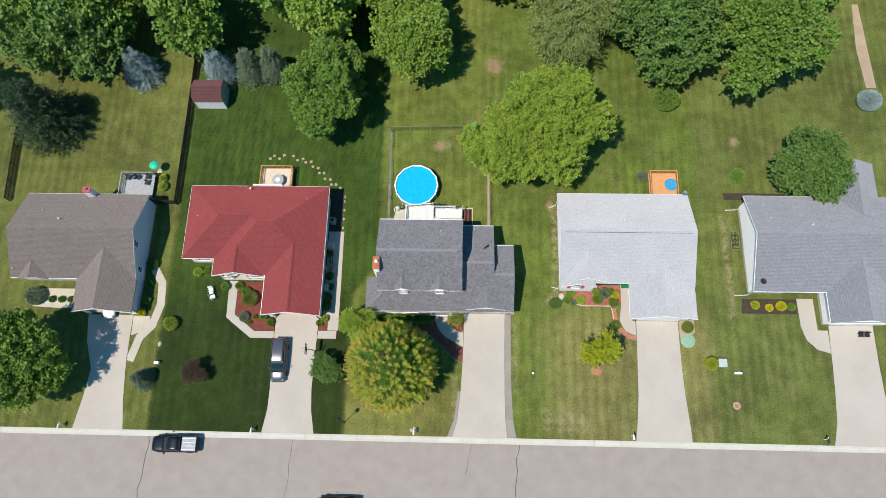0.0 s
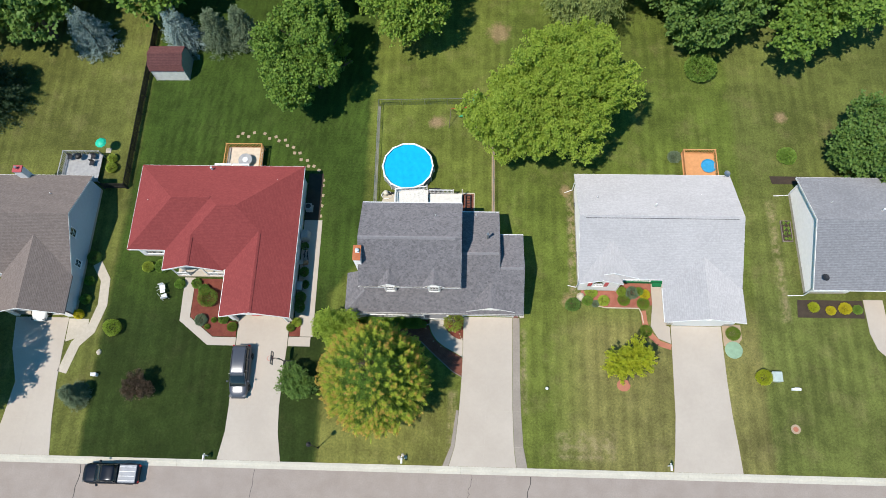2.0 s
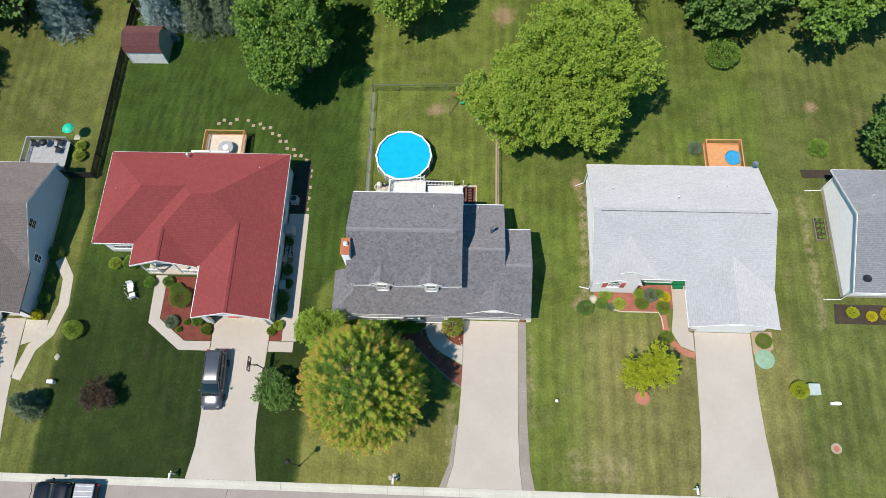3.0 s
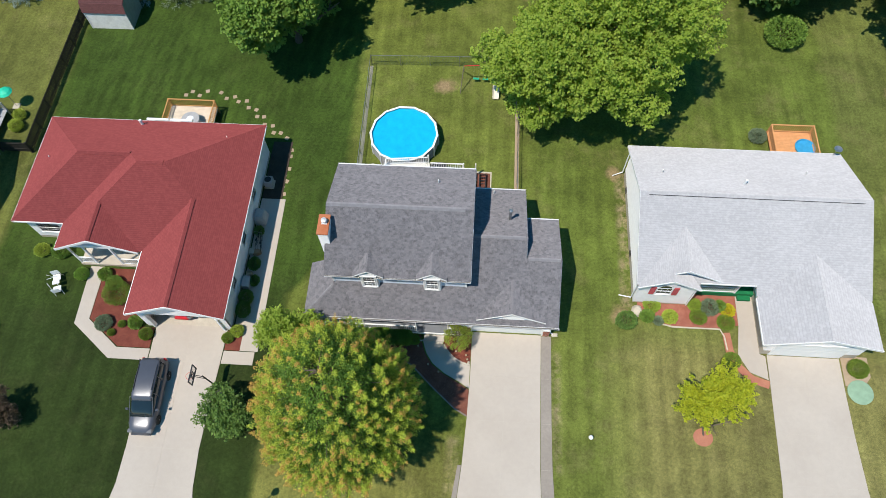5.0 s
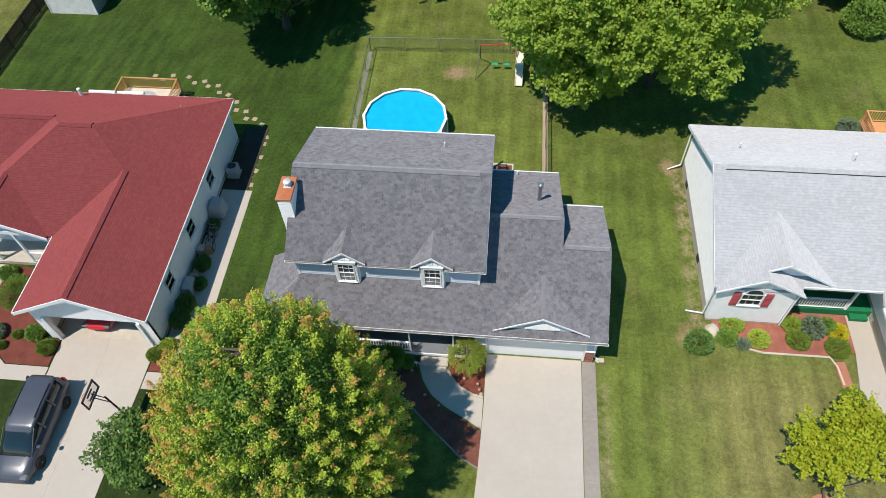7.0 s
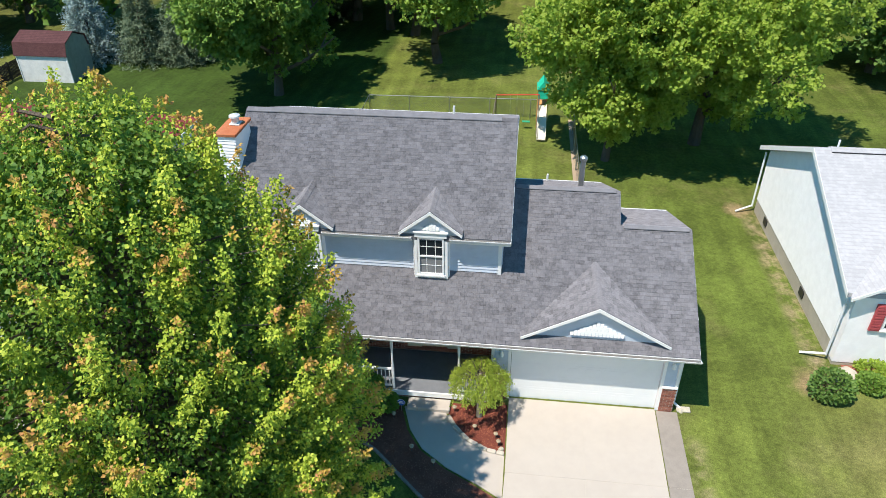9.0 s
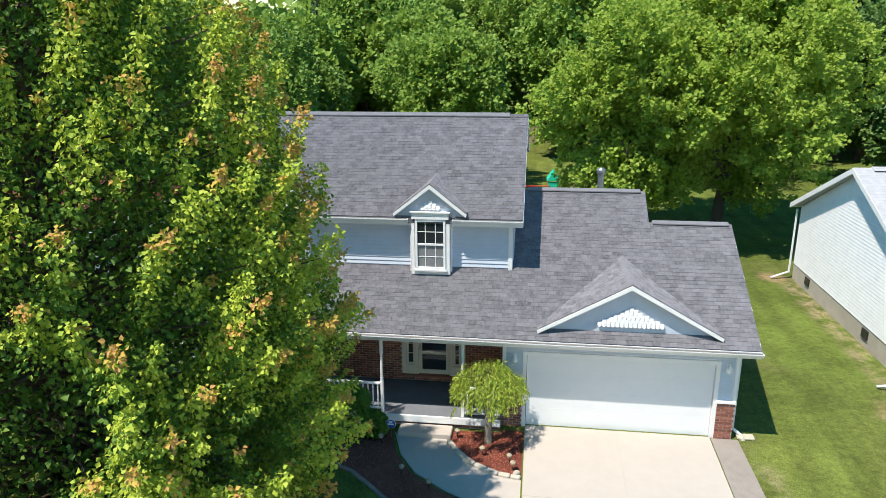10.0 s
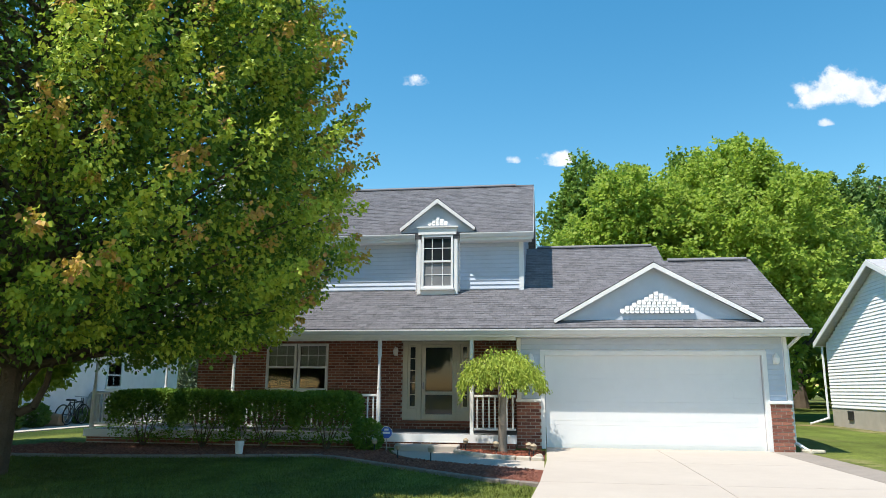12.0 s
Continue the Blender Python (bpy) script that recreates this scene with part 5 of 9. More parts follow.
part("backplate", box(-3.99, -3.89, 1.64, 1.665, 2.2, 2.42, 0.006), M_TRIM, lamp)
part("globe", lathe([(0.02, 0.0), (0.065, 0.04), (0.075, 0.14), (0.04, 0.2), (0.015, 0.24)], 10, (-3.94, 1.58, 2.2)), M_TRIM, lamp)
part("entry_step", box(-3.4, -1.95, -0.92, -0.43, -0.12, 0.09, 0.02), M_CONC, house)

# chimney
chim = new("chimney")
chim.parent = house
part("shaft", box(-10.20, -9.58, 3.15, 4.50, -0.05, 7.82), M_SIDINGW, chim)
z = 0.3
while z < 7.7:
    part("siding_board", prism([(-10.21, 3.15, z), (-10.21, 3.124, z), (-10.21, 3.145, z + 0.112), (-10.21, 3.15, z + 0.112)], (0.64, 0, 0)), M_SIDINGW, chim)
    z += 0.115
part("cap", box(-10.27, -9.51, 3.08, 4.57, 7.82, 7.93, 0.02), M_CAPB, chim, "rusty orange metal cap")
part("flue_collar", box(-10.02, -9.66, 3.80, 4.16, 7.93, 7.97, 0.01), M_GALV, chim)
part("flue", tube((-9.84, 3.98, 7.9), (-9.84, 3.98, 8.16), 0.13, 0.13, 14), M_GALV, chim)
part("flue_hat", lathe([(0.2, 0), (0.185, 0.05), (0.05, 0.1)], 14, (-9.84, 3.98, 8.19)), M_GALV, chim)
flue = new("roof_flue")
flue.parent = house
part("pipe", tube((2.25, 6.6, 4.3), (2.25, 6.6, 5.88), 0.10, 0.10, 12), M_STEEL, flue)
part("hat", lathe([(0.13, 0), (0.15, 0.05), (0.15, 0.14), (0.08, 0.2)], 12, (2.25, 6.6, 5.86)), M_STEEL, flue)
for x, y, z, h in ((-2.75, 8.0, 6.75, 0.5), (1.1, 9.5, 3.3, 0.45)):
    part("vent_pipe", tube((x, y, z), (x, y, z + h), 0.045, 0.045, 8), M_TRIM, house)

# bricks: those by the drive and the entry one by one, the rest as one mesh
BW, BH = 0.215, 0.075


def brick_field(x0, x1, y_face, z0, z1, holes, single, depth=0.05):
    me = bpy.data.meshes.new("brick")
    bm = bmesh.new()
    add_box(bm, 0, BW - 0.015, 0, depth, 0, BH - 0.015)
    bm.normal_update()
    bm.to_mesh(me)
    bm.free()
    me.materials.append(M_BRICK)
    verts, faces = [], []
    row, z = 0, z0
    rng = random.Random(int(x0 * 100))
    while z < z1 - 0.03:
        x = x0 - (row % 2) * BW / 2
        while x < x1:
            a, b = max(x, x0), min(x + BW - 0.015, x1)
            segs = [(a, b)]
            for h in holes:
                if z + BH * 0.9 > h[2] and z + 0.01 < h[3]:
                    segs = [s for p, q in segs for s in ((p, min(q, h[0])), (max(p, h[1]), q)) if s[1] - s[0] > 0.03]
            for p, q in segs:
                if q - p < 0.03:
                    continue
                dy = rng.uniform(-0.003, 0.003)
                if single(p) and q - p > BW - 0.03:
                    ob = new("brick", me)
                    ob.parent = house
                    ob.location = (p, y_face + dy, z)
                else:
                    s = len(verts)
                    for zz in (z, z + BH - 0.015):
                        verts.extend([(p, y_face + dy, zz), (q, y_face + dy, zz), (q, y_face + depth, zz), (p, y_face + depth, zz)])
                    faces.extend([tuple(s + i for i in f) for f in ((0, 1, 5, 4), (1, 2, 6, 5), (3, 0, 4, 7), (4, 5, 6, 7), (1, 0, 3, 2))])
            x += BW
        z += BH
        row += 1
    if faces:
        m2 = bpy.data.meshes.new("bricks")
        m2.from_pydata(verts, [], faces)
        m2.materials.append(M_BRICK)
        ob = new("bricks", m2)
        ob.parent = house
        tagged(ob, kind="stuff")


for x0, x1 in ((-0.66, -0.1), (4.98, 5.43)):
    part("mortar", box(x0 + 0.005, x1 - 0.005, -0.075, -0.001, 0.0, 1.05), M_MORTAR, house)
    brick_field(x0, x1, -0.085, 0.0, 1.05, (), lambda p: True, 0.04)
    part("brick_ledge", box(x0 - 0.02, x1 + 0.015, -0.12, -0.03, 1.055, 1.12, 0.006), M_TRIM, house)
brick_field(-9.6, -0.68, 1.727, 0.30, 2.60, [(-7.62, -5.83, 1.22, 2.54), (-3.77, -1.83, 0.46, 2.59)], lambda p: p > -4.2, 0.03)
brick_field(-11.36, -0.68, -0.345, 0.0, 0.13, (), lambda p: p > -4.0, 0.04)

# ---- neighbouring houses ----
def body_walls(parent, outline, z1, material, t=0.15, z0=0.0, skip=()):
    """Walls round a plan outline (counter-clockwise), one block each, on a concrete footing."""
    n = len(outline)
    for i in range(n):
        if i in skip:
            continue
        a, b = Vector(outline[i]), Vector(outline[(i + 1) % n])
        d = (b - a).normalized()
        inn = Vector((-d.y, d.x)) * t
        e = b - d * 0.0
        bm = prism([(a.x, a.y, z0 + 0.3), (e.x, e.y, z0 + 0.3), (e.x + inn.x - d.x * t, e.y + inn.y - d.y * t, z0 + 0.3), (a.x + inn.x + d.x * t, a.y + inn.y + d.y * t, z0 + 0.3)], (0, 0, z1 - 0.3 - z0))
        part("wall", bm, material, parent)
        bm = prism([(a.x, a.y, -0.05), (e.x, e.y, -0.05), (e.x + inn.x - d.x * t, e.y + inn.y - d.y * t, -0.05), (a.x + inn.x + d.x * t, a.y + inn.y + d.y * t, -0.05)], (0, 0, z0 + 0.34))
        part("footing", bm, M_CONC2, parent)


def eave_trim(parent, a, b, z, h=0.18, material=None):
    """Fascia with gutter along an eave from a to b in plan."""
    a, b = Vector((*a, 0)), Vector((*b, 0))
    d = b - a
    m = Matrix.Translation((a.x, a.y, z)) @ Matrix.Rotation(math.atan2(d.y, d.x), 4, 'Z')
    part("gutter", add_box(bmesh.new(), 0, d.length, -0.045, 0.04, -h, -0.015, 0.015, m), material or M_TRIM, parent)


def pipes(parent, spots):
    for x, y, z, h, r in spots:
        part("vent_pipe", tube((x, y, z - 0.2), (x, y, z + h * 0.7), r * 0.8, r * 0.8, 10), M_TRIM, parent)


# red-roofed house
red = thing("red_roof_house", "white house with brick-red shingled hip roof", "house")
E0, K = 3.3, 0.5
body_walls(red, [(-33.6, 5.9), (-30.0, 5.9), (-29.8, 5.2), (-23.4, 5.2), (-23.4, -0.85), (-17.2, -0.85), (-17.2, 14.5), (-33.6, 14.5)], 3.18, M_SIDINGW, skip=(4,))
rz = lambda d: E0 + K * d
R = M_SH_RED
GX, GT = -20.25, rz(3.45)                    # garage ridge
PX, PT = -27.05, rz(3.05)                    # porch gable ridge
MH, MR = (-24.4, 9.2, rz(5.7)), (-22.5, 9.2, rz(5.7))      # main ridge
WH, WR = (-29.28, 10.17, rz(4.72)), (-25.38, 10.17, rz(4.72))  # wing ridge
GB = (GX, 6.95, GT)
PB = (PX, 6.55, PT)
roof_face(red, [(-16.8, -1.3, E0), (-16.8, 14.9, E0), MR, GB, (GX, -1.3, GT)], R)
roof_face(red, [(-23.7, -1.3, E0), (GX, -1.3, GT), GB, (-23.7, 3.5, E0)], R)
roof_face(red, [(-24.0, 3.5, E0), (-23.7, 3.5, E0), GB, MR, MH, PB], R)
roof_face(red, [(-30.1, 3.35, E0), (PX, 3.35, PT), PB, MH, WR, (-30.1, 5.45, E0)], R)
roof_face(red, [(-24.0, 3.35, E0), (-24.0, 3.5, E0), PB, (PX, 3.35, PT)], R)
roof_face(red, [(-34.0, 5.45, E0), (-30.1, 5.45, E0), WR, WH], R)
roof_face(red, [(-34.0, 5.45, E0), WH, (-34.0, 14.9, E0)], R)
roof_face(red, [(-34.0, 14.9, E0), WH, WR, MH, MR, (-16.8, 14.9, E0)], R)
for s in (-1, 1):
    for gx, hw, gy, top in ((PX, 3.05, 3.31, PT), (GX, 3.45, -1.34, GT)):
        part("rake_board", prism([(gx + s * (hw + 0.02), gy, E0 - 0.02), (gx, gy, top - 0.03), (gx, gy, top - 0.28), (gx + s * (hw + 0.02), gy, E0 - 0.25)], (0, 0.04, 0)), M_TRIM, red)
part("gable_face", prism([(-29.9, 3.9, 3.15), (-24.2, 3.9, 3.15), (PX, 3.9, PT - 0.2)], (0, 0.1, 0)), M_SIDINGW, red)
part("porch_beam", box(-29.8, -23.7, 3.75, 3.9, 2.85, 3.15), M_TRIM, red)
part("gable_face", prism([(-23.4, -0.85, 3.1), (-17.2, -0.85, 3.1), (GX, -0.85, GT - 0.2)], (0, 0.12, 0)), M_SIDINGW, red)
for a, b in ((GB, MR), ((-16.8, 14.9, E0), MR), (PB, MH), (MH, WR), ((-34.0, 5.45, E0), WH), ((-34.0, 14.9, E0), WH)):
    cap_row(red, a, b, R, 0.17)


for a, b in (((GX, -1.25, GT), GB), ((PX, 3.4, PT), PB), (WH, WR), (MH, MR)):
    ridge_vent(red, a, b, R)
for a, b, z in (((-16.8, -1.3), (-16.8, 14.9), E0), ((-16.8, 14.9), (-34.0, 14.9), E0), ((-34.0, 14.9), (-34.0, 5.45), E0), ((-34.0, 5.45), (-30.1, 5.45), E0), ((-30.1, 5.45), (-30.1, 3.35), E0), ((-23.72, 3.5), (-23.72, -1.3), E0)):
    eave_trim(red, a, b, z)
rd = new("garage_door")
rd.parent = red
wall_y(red, -0.85, -0.7, -23.4, -17.2, 0.0, 3.1, M_SIDINGW, [(-22.75, -17.85, 0.0, 2.3)])
part("garage_floor", box(-23.2, -17.4, -0.7, 6.0, -0.05, 0.03), M_CONC2, red)
# unseen wall coloured black for the darkness deep in the open garage
part("garage_back_wall", box(-23.2, -17.4, 6.0, 6.1, 0.0, 3.1), M_BLACK, red)
part("raised_leaf", box(-22.65, -17.95, -0.55, 1.9, 2.32, 2.37), M_WHITE, rd)
for x in (-22.85, -17.75):
    part("door_trim", box(x - 0.08, x + 0.08, -0.97, -0.86, 0.0, 2.25), M_TRIM, red)
for y0, y1 in ((1.6, 2.5), (5.2, 6.2), (9.0, 10.0)):
    sash_window(red, y0, y1, 1.3, 2.3, -17.2, 2, 2, out=1, axis="x")
for x in (-28.6, -26.4):
    sash_window(red, x - 0.5, x + 0.5, 1.0, 2.3, 5.2, 2, 4)
sash_window(red, -33.0, -31.2, 1.0, 2.3, 5.9, 3, 4)
part("porch_floor", box(-29.7, -23.45, 3.7, 5.2, 0.0, 0.25), M_CONC2, red)
railing((-29.6, 3.8), (-28.4, 3.8), 0.25, owner=red, turned=False)
railing((-26.4, 3.8), (-23.6, 3.8), 0.25, owner=red, turned=False)
for x in (-29.6, -28.4, -26.4):
    part("porch_post", box(x - 0.06, x + 0.06, 3.74, 3.86, 0.25, 2.8), M_TRIM, red)
awning = new("rolled_awning")
awning.parent = red
for x0, x1 in ((-26.4, -24.65), (-24.5, -22.75)):
    part("roll", tube((x0, 15.12, 3.22), (x1, 15.12, 3.22), 0.10, 0.10, 12), M_TRIM, awning)
for x in (-26.3, -24.58, -22.85):
    part("bracket", box(x - 0.05, x + 0.05, 14.5, 15.2, 3.02, 3.12), M_TRIM, awning)
pipes(red, [(-19.2, 12.9, 4.2, 0.3, 0.04), (-32.4, 10.6, 4.0, 0.3, 0.05), (-26.4, 14.3, 3.5, 0.9, 0.13)])

# pale-roofed house
pale = thing("pale_roof_house", "white-sided ranch house with pale grey shingles", "house")
PE, PR = 3.35, 5.85
P = M_SH_PALE
kp = (PR - PE) / 5.55
body_walls(pale, [(11.45, 3.3), (15.15, 3.3), (15.15, 4.9), (20.05, 4.9), (20.05, -0.5), (26.4, -0.5), (26.4, 13.9), (11.45, 13.9)], PE - 0.31, M_SIDINGW, z0=0.4)
roof_face(pale, [(11.1, 2.85, PE - 0.1), (15.35, 2.85, PE - 0.1), (15.35, 3.12, PE + 0.02), (19.15, 3.12, PE + 0.02), (19.15, 2.5, PE - 0.253), (26.75, 2.5, PE - 0.253), (26.75, 8.75, PR), (11.1, 8.75, PR)], P)
roof_face(pale, [(11.1, 8.75, PR), (26.75, 8.75, PR), (26.75, 14.3, PE), (11.1, 14.3, PE)], P)
GZ = 4.30
roof_face(pale, [(19.15, -0.95, PE - 0.35), (23.0, -0.95, GZ), (23.0, 6.4, GZ), (19.15, 2.4, PE - 0.35)], P)
roof_face(pale, [(26.8, -0.95, PE - 0.35), (26.8, 2.4, PE - 0.35), (23.0, 6.4, GZ), (23.0, -0.95, GZ)], P)
for cx, left, right, zp, y0, back in ((13.3, 2.13, 2.13, 4.42, 2.62, 5.5), (14.25, 1.5, 3.02, 4.92, 3.2, 6.62)):
    for s, hw in ((-1, left), (1, right)):
        ze = zp - hw * 0.57
        ye = 2.85 + (ze - 3.25) / 0.4407
        roof_face(pale, [(cx + s * hw, y0, ze), (cx, y0, zp), (cx, back, zp), (cx + s * hw, max(ye, y0 + 0.02), ze)], P, thick=0.1)
        part("rake_board", prism([(cx + s * (hw + 0.03), y0 - 0.045, ze - 0.01), (cx, y0 - 0.045, zp - 0.005), (cx, y0 - 0.045, zp - 0.15), (cx + s * (hw + 0.03), y0 - 0.045, ze - 0.13)], (0, 0.04, 0)), M_TRIM, pale)
    cap_row(pale, (cx, y0, zp), (cx, back, zp), P, 0.14)
for s in (-1, 1):
    part("rake_board", prism([(23.0 + s * 3.85, -1.0, PE - 0.37), (23.0, -1.0, GZ - 0.02), (23.0, -1.0, GZ - 0.22), (23.0 + s * 3.85, -1.0, PE - 0.57)], (0, 0.04, 0)), M_TRIM, pale)
part("gable_face", prism([(11.5, 2.9, 3.0), (15.23, 2.9, 3.0), (15.23, 2.9, 3.08), (13.3, 2.9, 4.2), (11.5, 2.9, 3.18)], (0, 0.15, 0)), M_SIDINGW, pale)
part("gable_face", prism([(11.6, 3.60, 3.2), (16.9, 3.60, 3.2), (14.25, 3.60, 4.68)], (0, 0.15, 0)), M_SIDINGW, pale)
part("gable_face", prism([(20.05, -0.5, 3.0), (26.4, -0.5, 3.0), (23.0, -0.5, GZ - 0.25)], (0, 0.15, 0)), M_SIDINGW, pale)
# lap-sided gable end, board by board
part("gable_end", prism([(11.46, 3.3, 3.02), (11.46, 13.9, 3.02), (11.46, 8.75, PR - 0.2)], (0.14, 0, 0)), M_SIDINGW, pale)
part("gable_end", prism([(26.26, 3.3, 3.02), (26.26, 13.9, 3.02), (26.26, 8.75, PR - 0.2)], (0.14, 0, 0)), M_SIDINGW, pale)
siding(pale, gable_spans(3.3, 13.9, PE - 0.1, 8.75, PR - 0.12, [(12.2, 12.9, 0.0, 0.62)]), 11.45, 0.72, M_SIDINGW, -1, 0.125, axis="x")
part("crawl_vent", box(11.40, 11.44, 11.9, 12.35, 0.3, 0.62), M_DARKM, pale)
part("crawl_vent", box(11.40, 11.44, 6.4, 6.85, 0.3, 0.62), M_DARKM, pale)
for x in (11.085, 26.725):
    for ya, za in ((2.85, PE - 0.1), (14.3, PE)):
        part("rake_board", prism([(x, ya, za - 0.02), (x, 8.75, PR - 0.02), (x, 8.75, PR - 0.22), (x, ya, za - 0.22)], (0.04, 0, 0)), M_TRIM, pale)
eave_trim(pale, (26.75, 14.3), (11.1, 14.3), PE)
eave_trim(pale, (15.4, 3.12), (19.15, 3.12), PE + 0.02)
eave_trim(pale, (19.15, 2.4), (19.15, -0.95), PE - 0.35)
for y, s in ((13.95, 1), (3.15, -1)):
    bm = tube((11.30, y, PE - 0.2), (11.30, y, 0.25), 0.045, 0.045, 6)
    add_tube(bm, (11.30, y, 0.3), (10.5, y - 0.25 * s, 0.08), 0.045, 0.045, 6)
    part("downspout", bm, M_GUTTER, pale)
part("ridge_vent", prism([(11.7, 8.52, PR - 0.07), (11.7, 8.75, PR + 0.045), (11.7, 8.98, PR - 0.07), (11.7, 8.98, PR - 0.12), (11.7, 8.52, PR - 0.12)], (14.5, 0, 0)), P, pale)
# dark strip drawn as the shadow line below the vent's edge
part("vent_shade_strip", box(11.7, 26.2, 8.49, 8.519, PR - 0.115, PR - 0.072), M_DARKM, pale)
cap_row(pale, (23.0, -0.95, GZ), (23.0, 6.4, GZ), P, 0.16)
pw = sash_window(pale, 12.6, 13.7, 1.75, 2.75, 2.9, 3, 2)
bm = bmesh.new()
add_prism(bm, [(13.15 + 0.5 * math.cos(a * math.pi / 10), 2.84, 2.83 + 0.42 * math.sin(a * math.pi / 10)) for a in range(11)], (0, 0.06, 0))
part("fan_light", bm, M_TRIM, pale)
bm = bmesh.new()
add_prism(bm, [(13.15 + 0.4 * math.cos(a * math.pi / 10), 2.83, 2.85 + 0.33 * math.sin(a * math.pi / 10)) for a in range(11)], (0, 0.008, 0))
part("fan_pane", bm, M_GLASS, pale)
for x0, x1 in ((12.18, 12.54), (13.76, 14.12)):
    part("shutter", box(x0, x1, 2.83, 2.89, 1.72, 2.85), M_SHUTTER, pale)
    for i in range(9):
        part("slat", box(x0 + 0.04, x1 - 0.04, 2.81, 2.832, 1.8 + i * 0.115, 1.87 + i * 0.115), M_SHUTTER, pale)
part("bay_wall", box(11.46, 15.23, 2.91, 3.29, 0.16, 3.0), M_SIDINGW, pale)
part("bay_footing", box(11.48, 15.21, 2.93, 3.29, -0.05, 0.155), M_CONC2, pale)
part("downspout", tube((15.27, 2.86, 3.2), (15.27, 2.86, 0.06), 0.045, 0.045, 6), M_GUTTER, pale)
part("porch_floor", box(15.2, 20.03, 3.75, 4.88, 0.0, 0.5), M_GREENC, pale)
part("porch_step", box(18.95, 19.85, 3.4, 3.748, 0.0, 0.25), M_GREENC, pale)
railing((15.3, 3.82), (18.6, 3.82), 0.5, owner=pale, turned=False)
for x in (15.3, 18.66):
    part("porch_post", box(x - 0.06, x + 0.06, 3.76, 3.88, 0.5, 3.45), M_TRIM, pale)
sash_window(pale, 15.3, 16.9, 1.4, 2.7, 4.9, 2, 4)
part("front_door", box(17.6, 18.5, 4.84, 4.9, 0.56, 2.6), M_SHUTTER, pale)
pd = new("garage_door")
pd.parent = pale
for i in range(4):
    part("door_section", box(20.55, 25.4, -0.56, -0.51, 0.03 + i * 0.55, 0.57 + i * 0.55, 0.006), M_WHITE, pd)
pipes(pale, [(13.0, 11.0, 4.95, 0.35, 0.05), (18.5, 10.0, 5.45, 0.5, 0.11), (23.2, 11.5, 4.7, 0.3, 0.04)])
dish = new("satellite_dish")
dish.parent = pale
part("arm", tube((26.1, 14.1, 3.4), (26.25, 14.2, 4.0), 0.025, 0.025, 6), M_STEEL, dish)
part("bowl", lathe([(0.0, 0.0), (0.16, 0.03), (0.28, 0.10), (0.30, 0.12), (0.0, 0.06)], 14, (26.25, 14.2, 3.98)), M_STEEL, dish)

# slate-roofed house
slate = thing("slate_roof_house", "white-sided house with slate-grey shingle roof", "house")
S = M_SH_SLATE
SE, SR = 3.1, 5.8
body_walls(slate, [(33.9, 3.0), (38.0, 3.0), (38.2, 4.4), (42.1, 4.4), (42.1, -0.7), (49.2, -0.7), (49.2, 18.3), (44.1, 18.3), (44.1, 13.9), (33.9, 13.9)], SE - 0.12, M_SIDINGW, z0=0.2)
roof_face(slate, [(33.5, 2.45, SE - 0.1), (50.5, 2.45, SE - 0.1), (50.5, 8.65, SR), (33.5, 8.65, SR)], S)
roof_face(slate, [(33.5, 8.65, SR), (50.5, 8.65, SR), (50.5, 14.3, SE), (33.5, 14.3, SE)], S)
roof_face(slate, [(41.75, -1.1, SE - 0.15), (45.5, -1.1, 4.7), (45.5, 6.4, 4.7), (41.75, 2.4, SE - 0.15)], S)
roof_face(slate, [(49.4, -1.1, SE - 0.15), (49.4, 2.4, SE - 0.15), (45.5, 6.4, 4.7), (45.5, -1.1, 4.7)], S)
roof_face(slate, [(43.75, 18.7, SE - 0.1), (43.75, 13.0, SE - 0.1), (46.6, 10.2, 4.5), (46.6, 18.7, 4.5)], S)
roof_face(slate, [(49.45, 18.7, SE - 0.1), (46.6, 18.7, 4.5), (46.6, 10.2, 4.5), (49.45, 13.0, SE - 0.1)], S)
part("gable_end", prism([(33.91, 3.0, 2.95), (33.91, 13.9, 2.95), (33.91, 8.65, SR - 0.2)], (0.14, 0, 0)), M_SIDINGW, slate)
siding(slate, gable_spans(3.0, 13.9, SE - 0.1, 8.65, SR - 0.12), 33.9, 0.5, M_SIDINGW, -1, 0.2, axis="x")
part("gable_face", prism([(42.1, -0.7, 2.95), (49.2, -0.7, 2.95), (45.5, -0.7, 4.45)], (0, 0.15, 0)), M_SIDINGW, slate)
part("gable_face", prism([(44.1, 18.3, 2.95), (49.2, 18.3, 2.95), (46.6, 18.3, 4.3)], (0, -0.15, 0)), M_SIDINGW, slate)
for ya, za in ((2.45, SE - 0.1), (14.3, SE)):
    part("rake_board", prism([(33.46, ya, za - 0.02), (33.46, 8.65, SR - 0.02), (33.46, 8.65, SR - 0.22), (33.46, ya, za - 0.22)], (0.04, 0, 0)), M_TRIM, slate)
eave_trim(slate, (43.75, 14.3), (33.5, 14.3), SE)
eave_trim(slate, (33.5, 2.45), (38.1, 2.45), SE - 0.1)
eave_trim(slate, (38.1, 2.45), (41.75, 2.45), SE - 0.08)
eave_trim(slate, (41.75, 2.4), (41.75, -1.1), SE - 0.15)
eave_trim(slate, (41.75, -1.1), (49.4, -1.1), SE - 0.15)
cap_row(slate, (33.5, 8.65, SR), (50.5, 8.65, SR), S, 0.16)
cap_row(slate, (45.5, -1.1, 4.7), (45.5, 6.4, 4.7), S, 0.14)
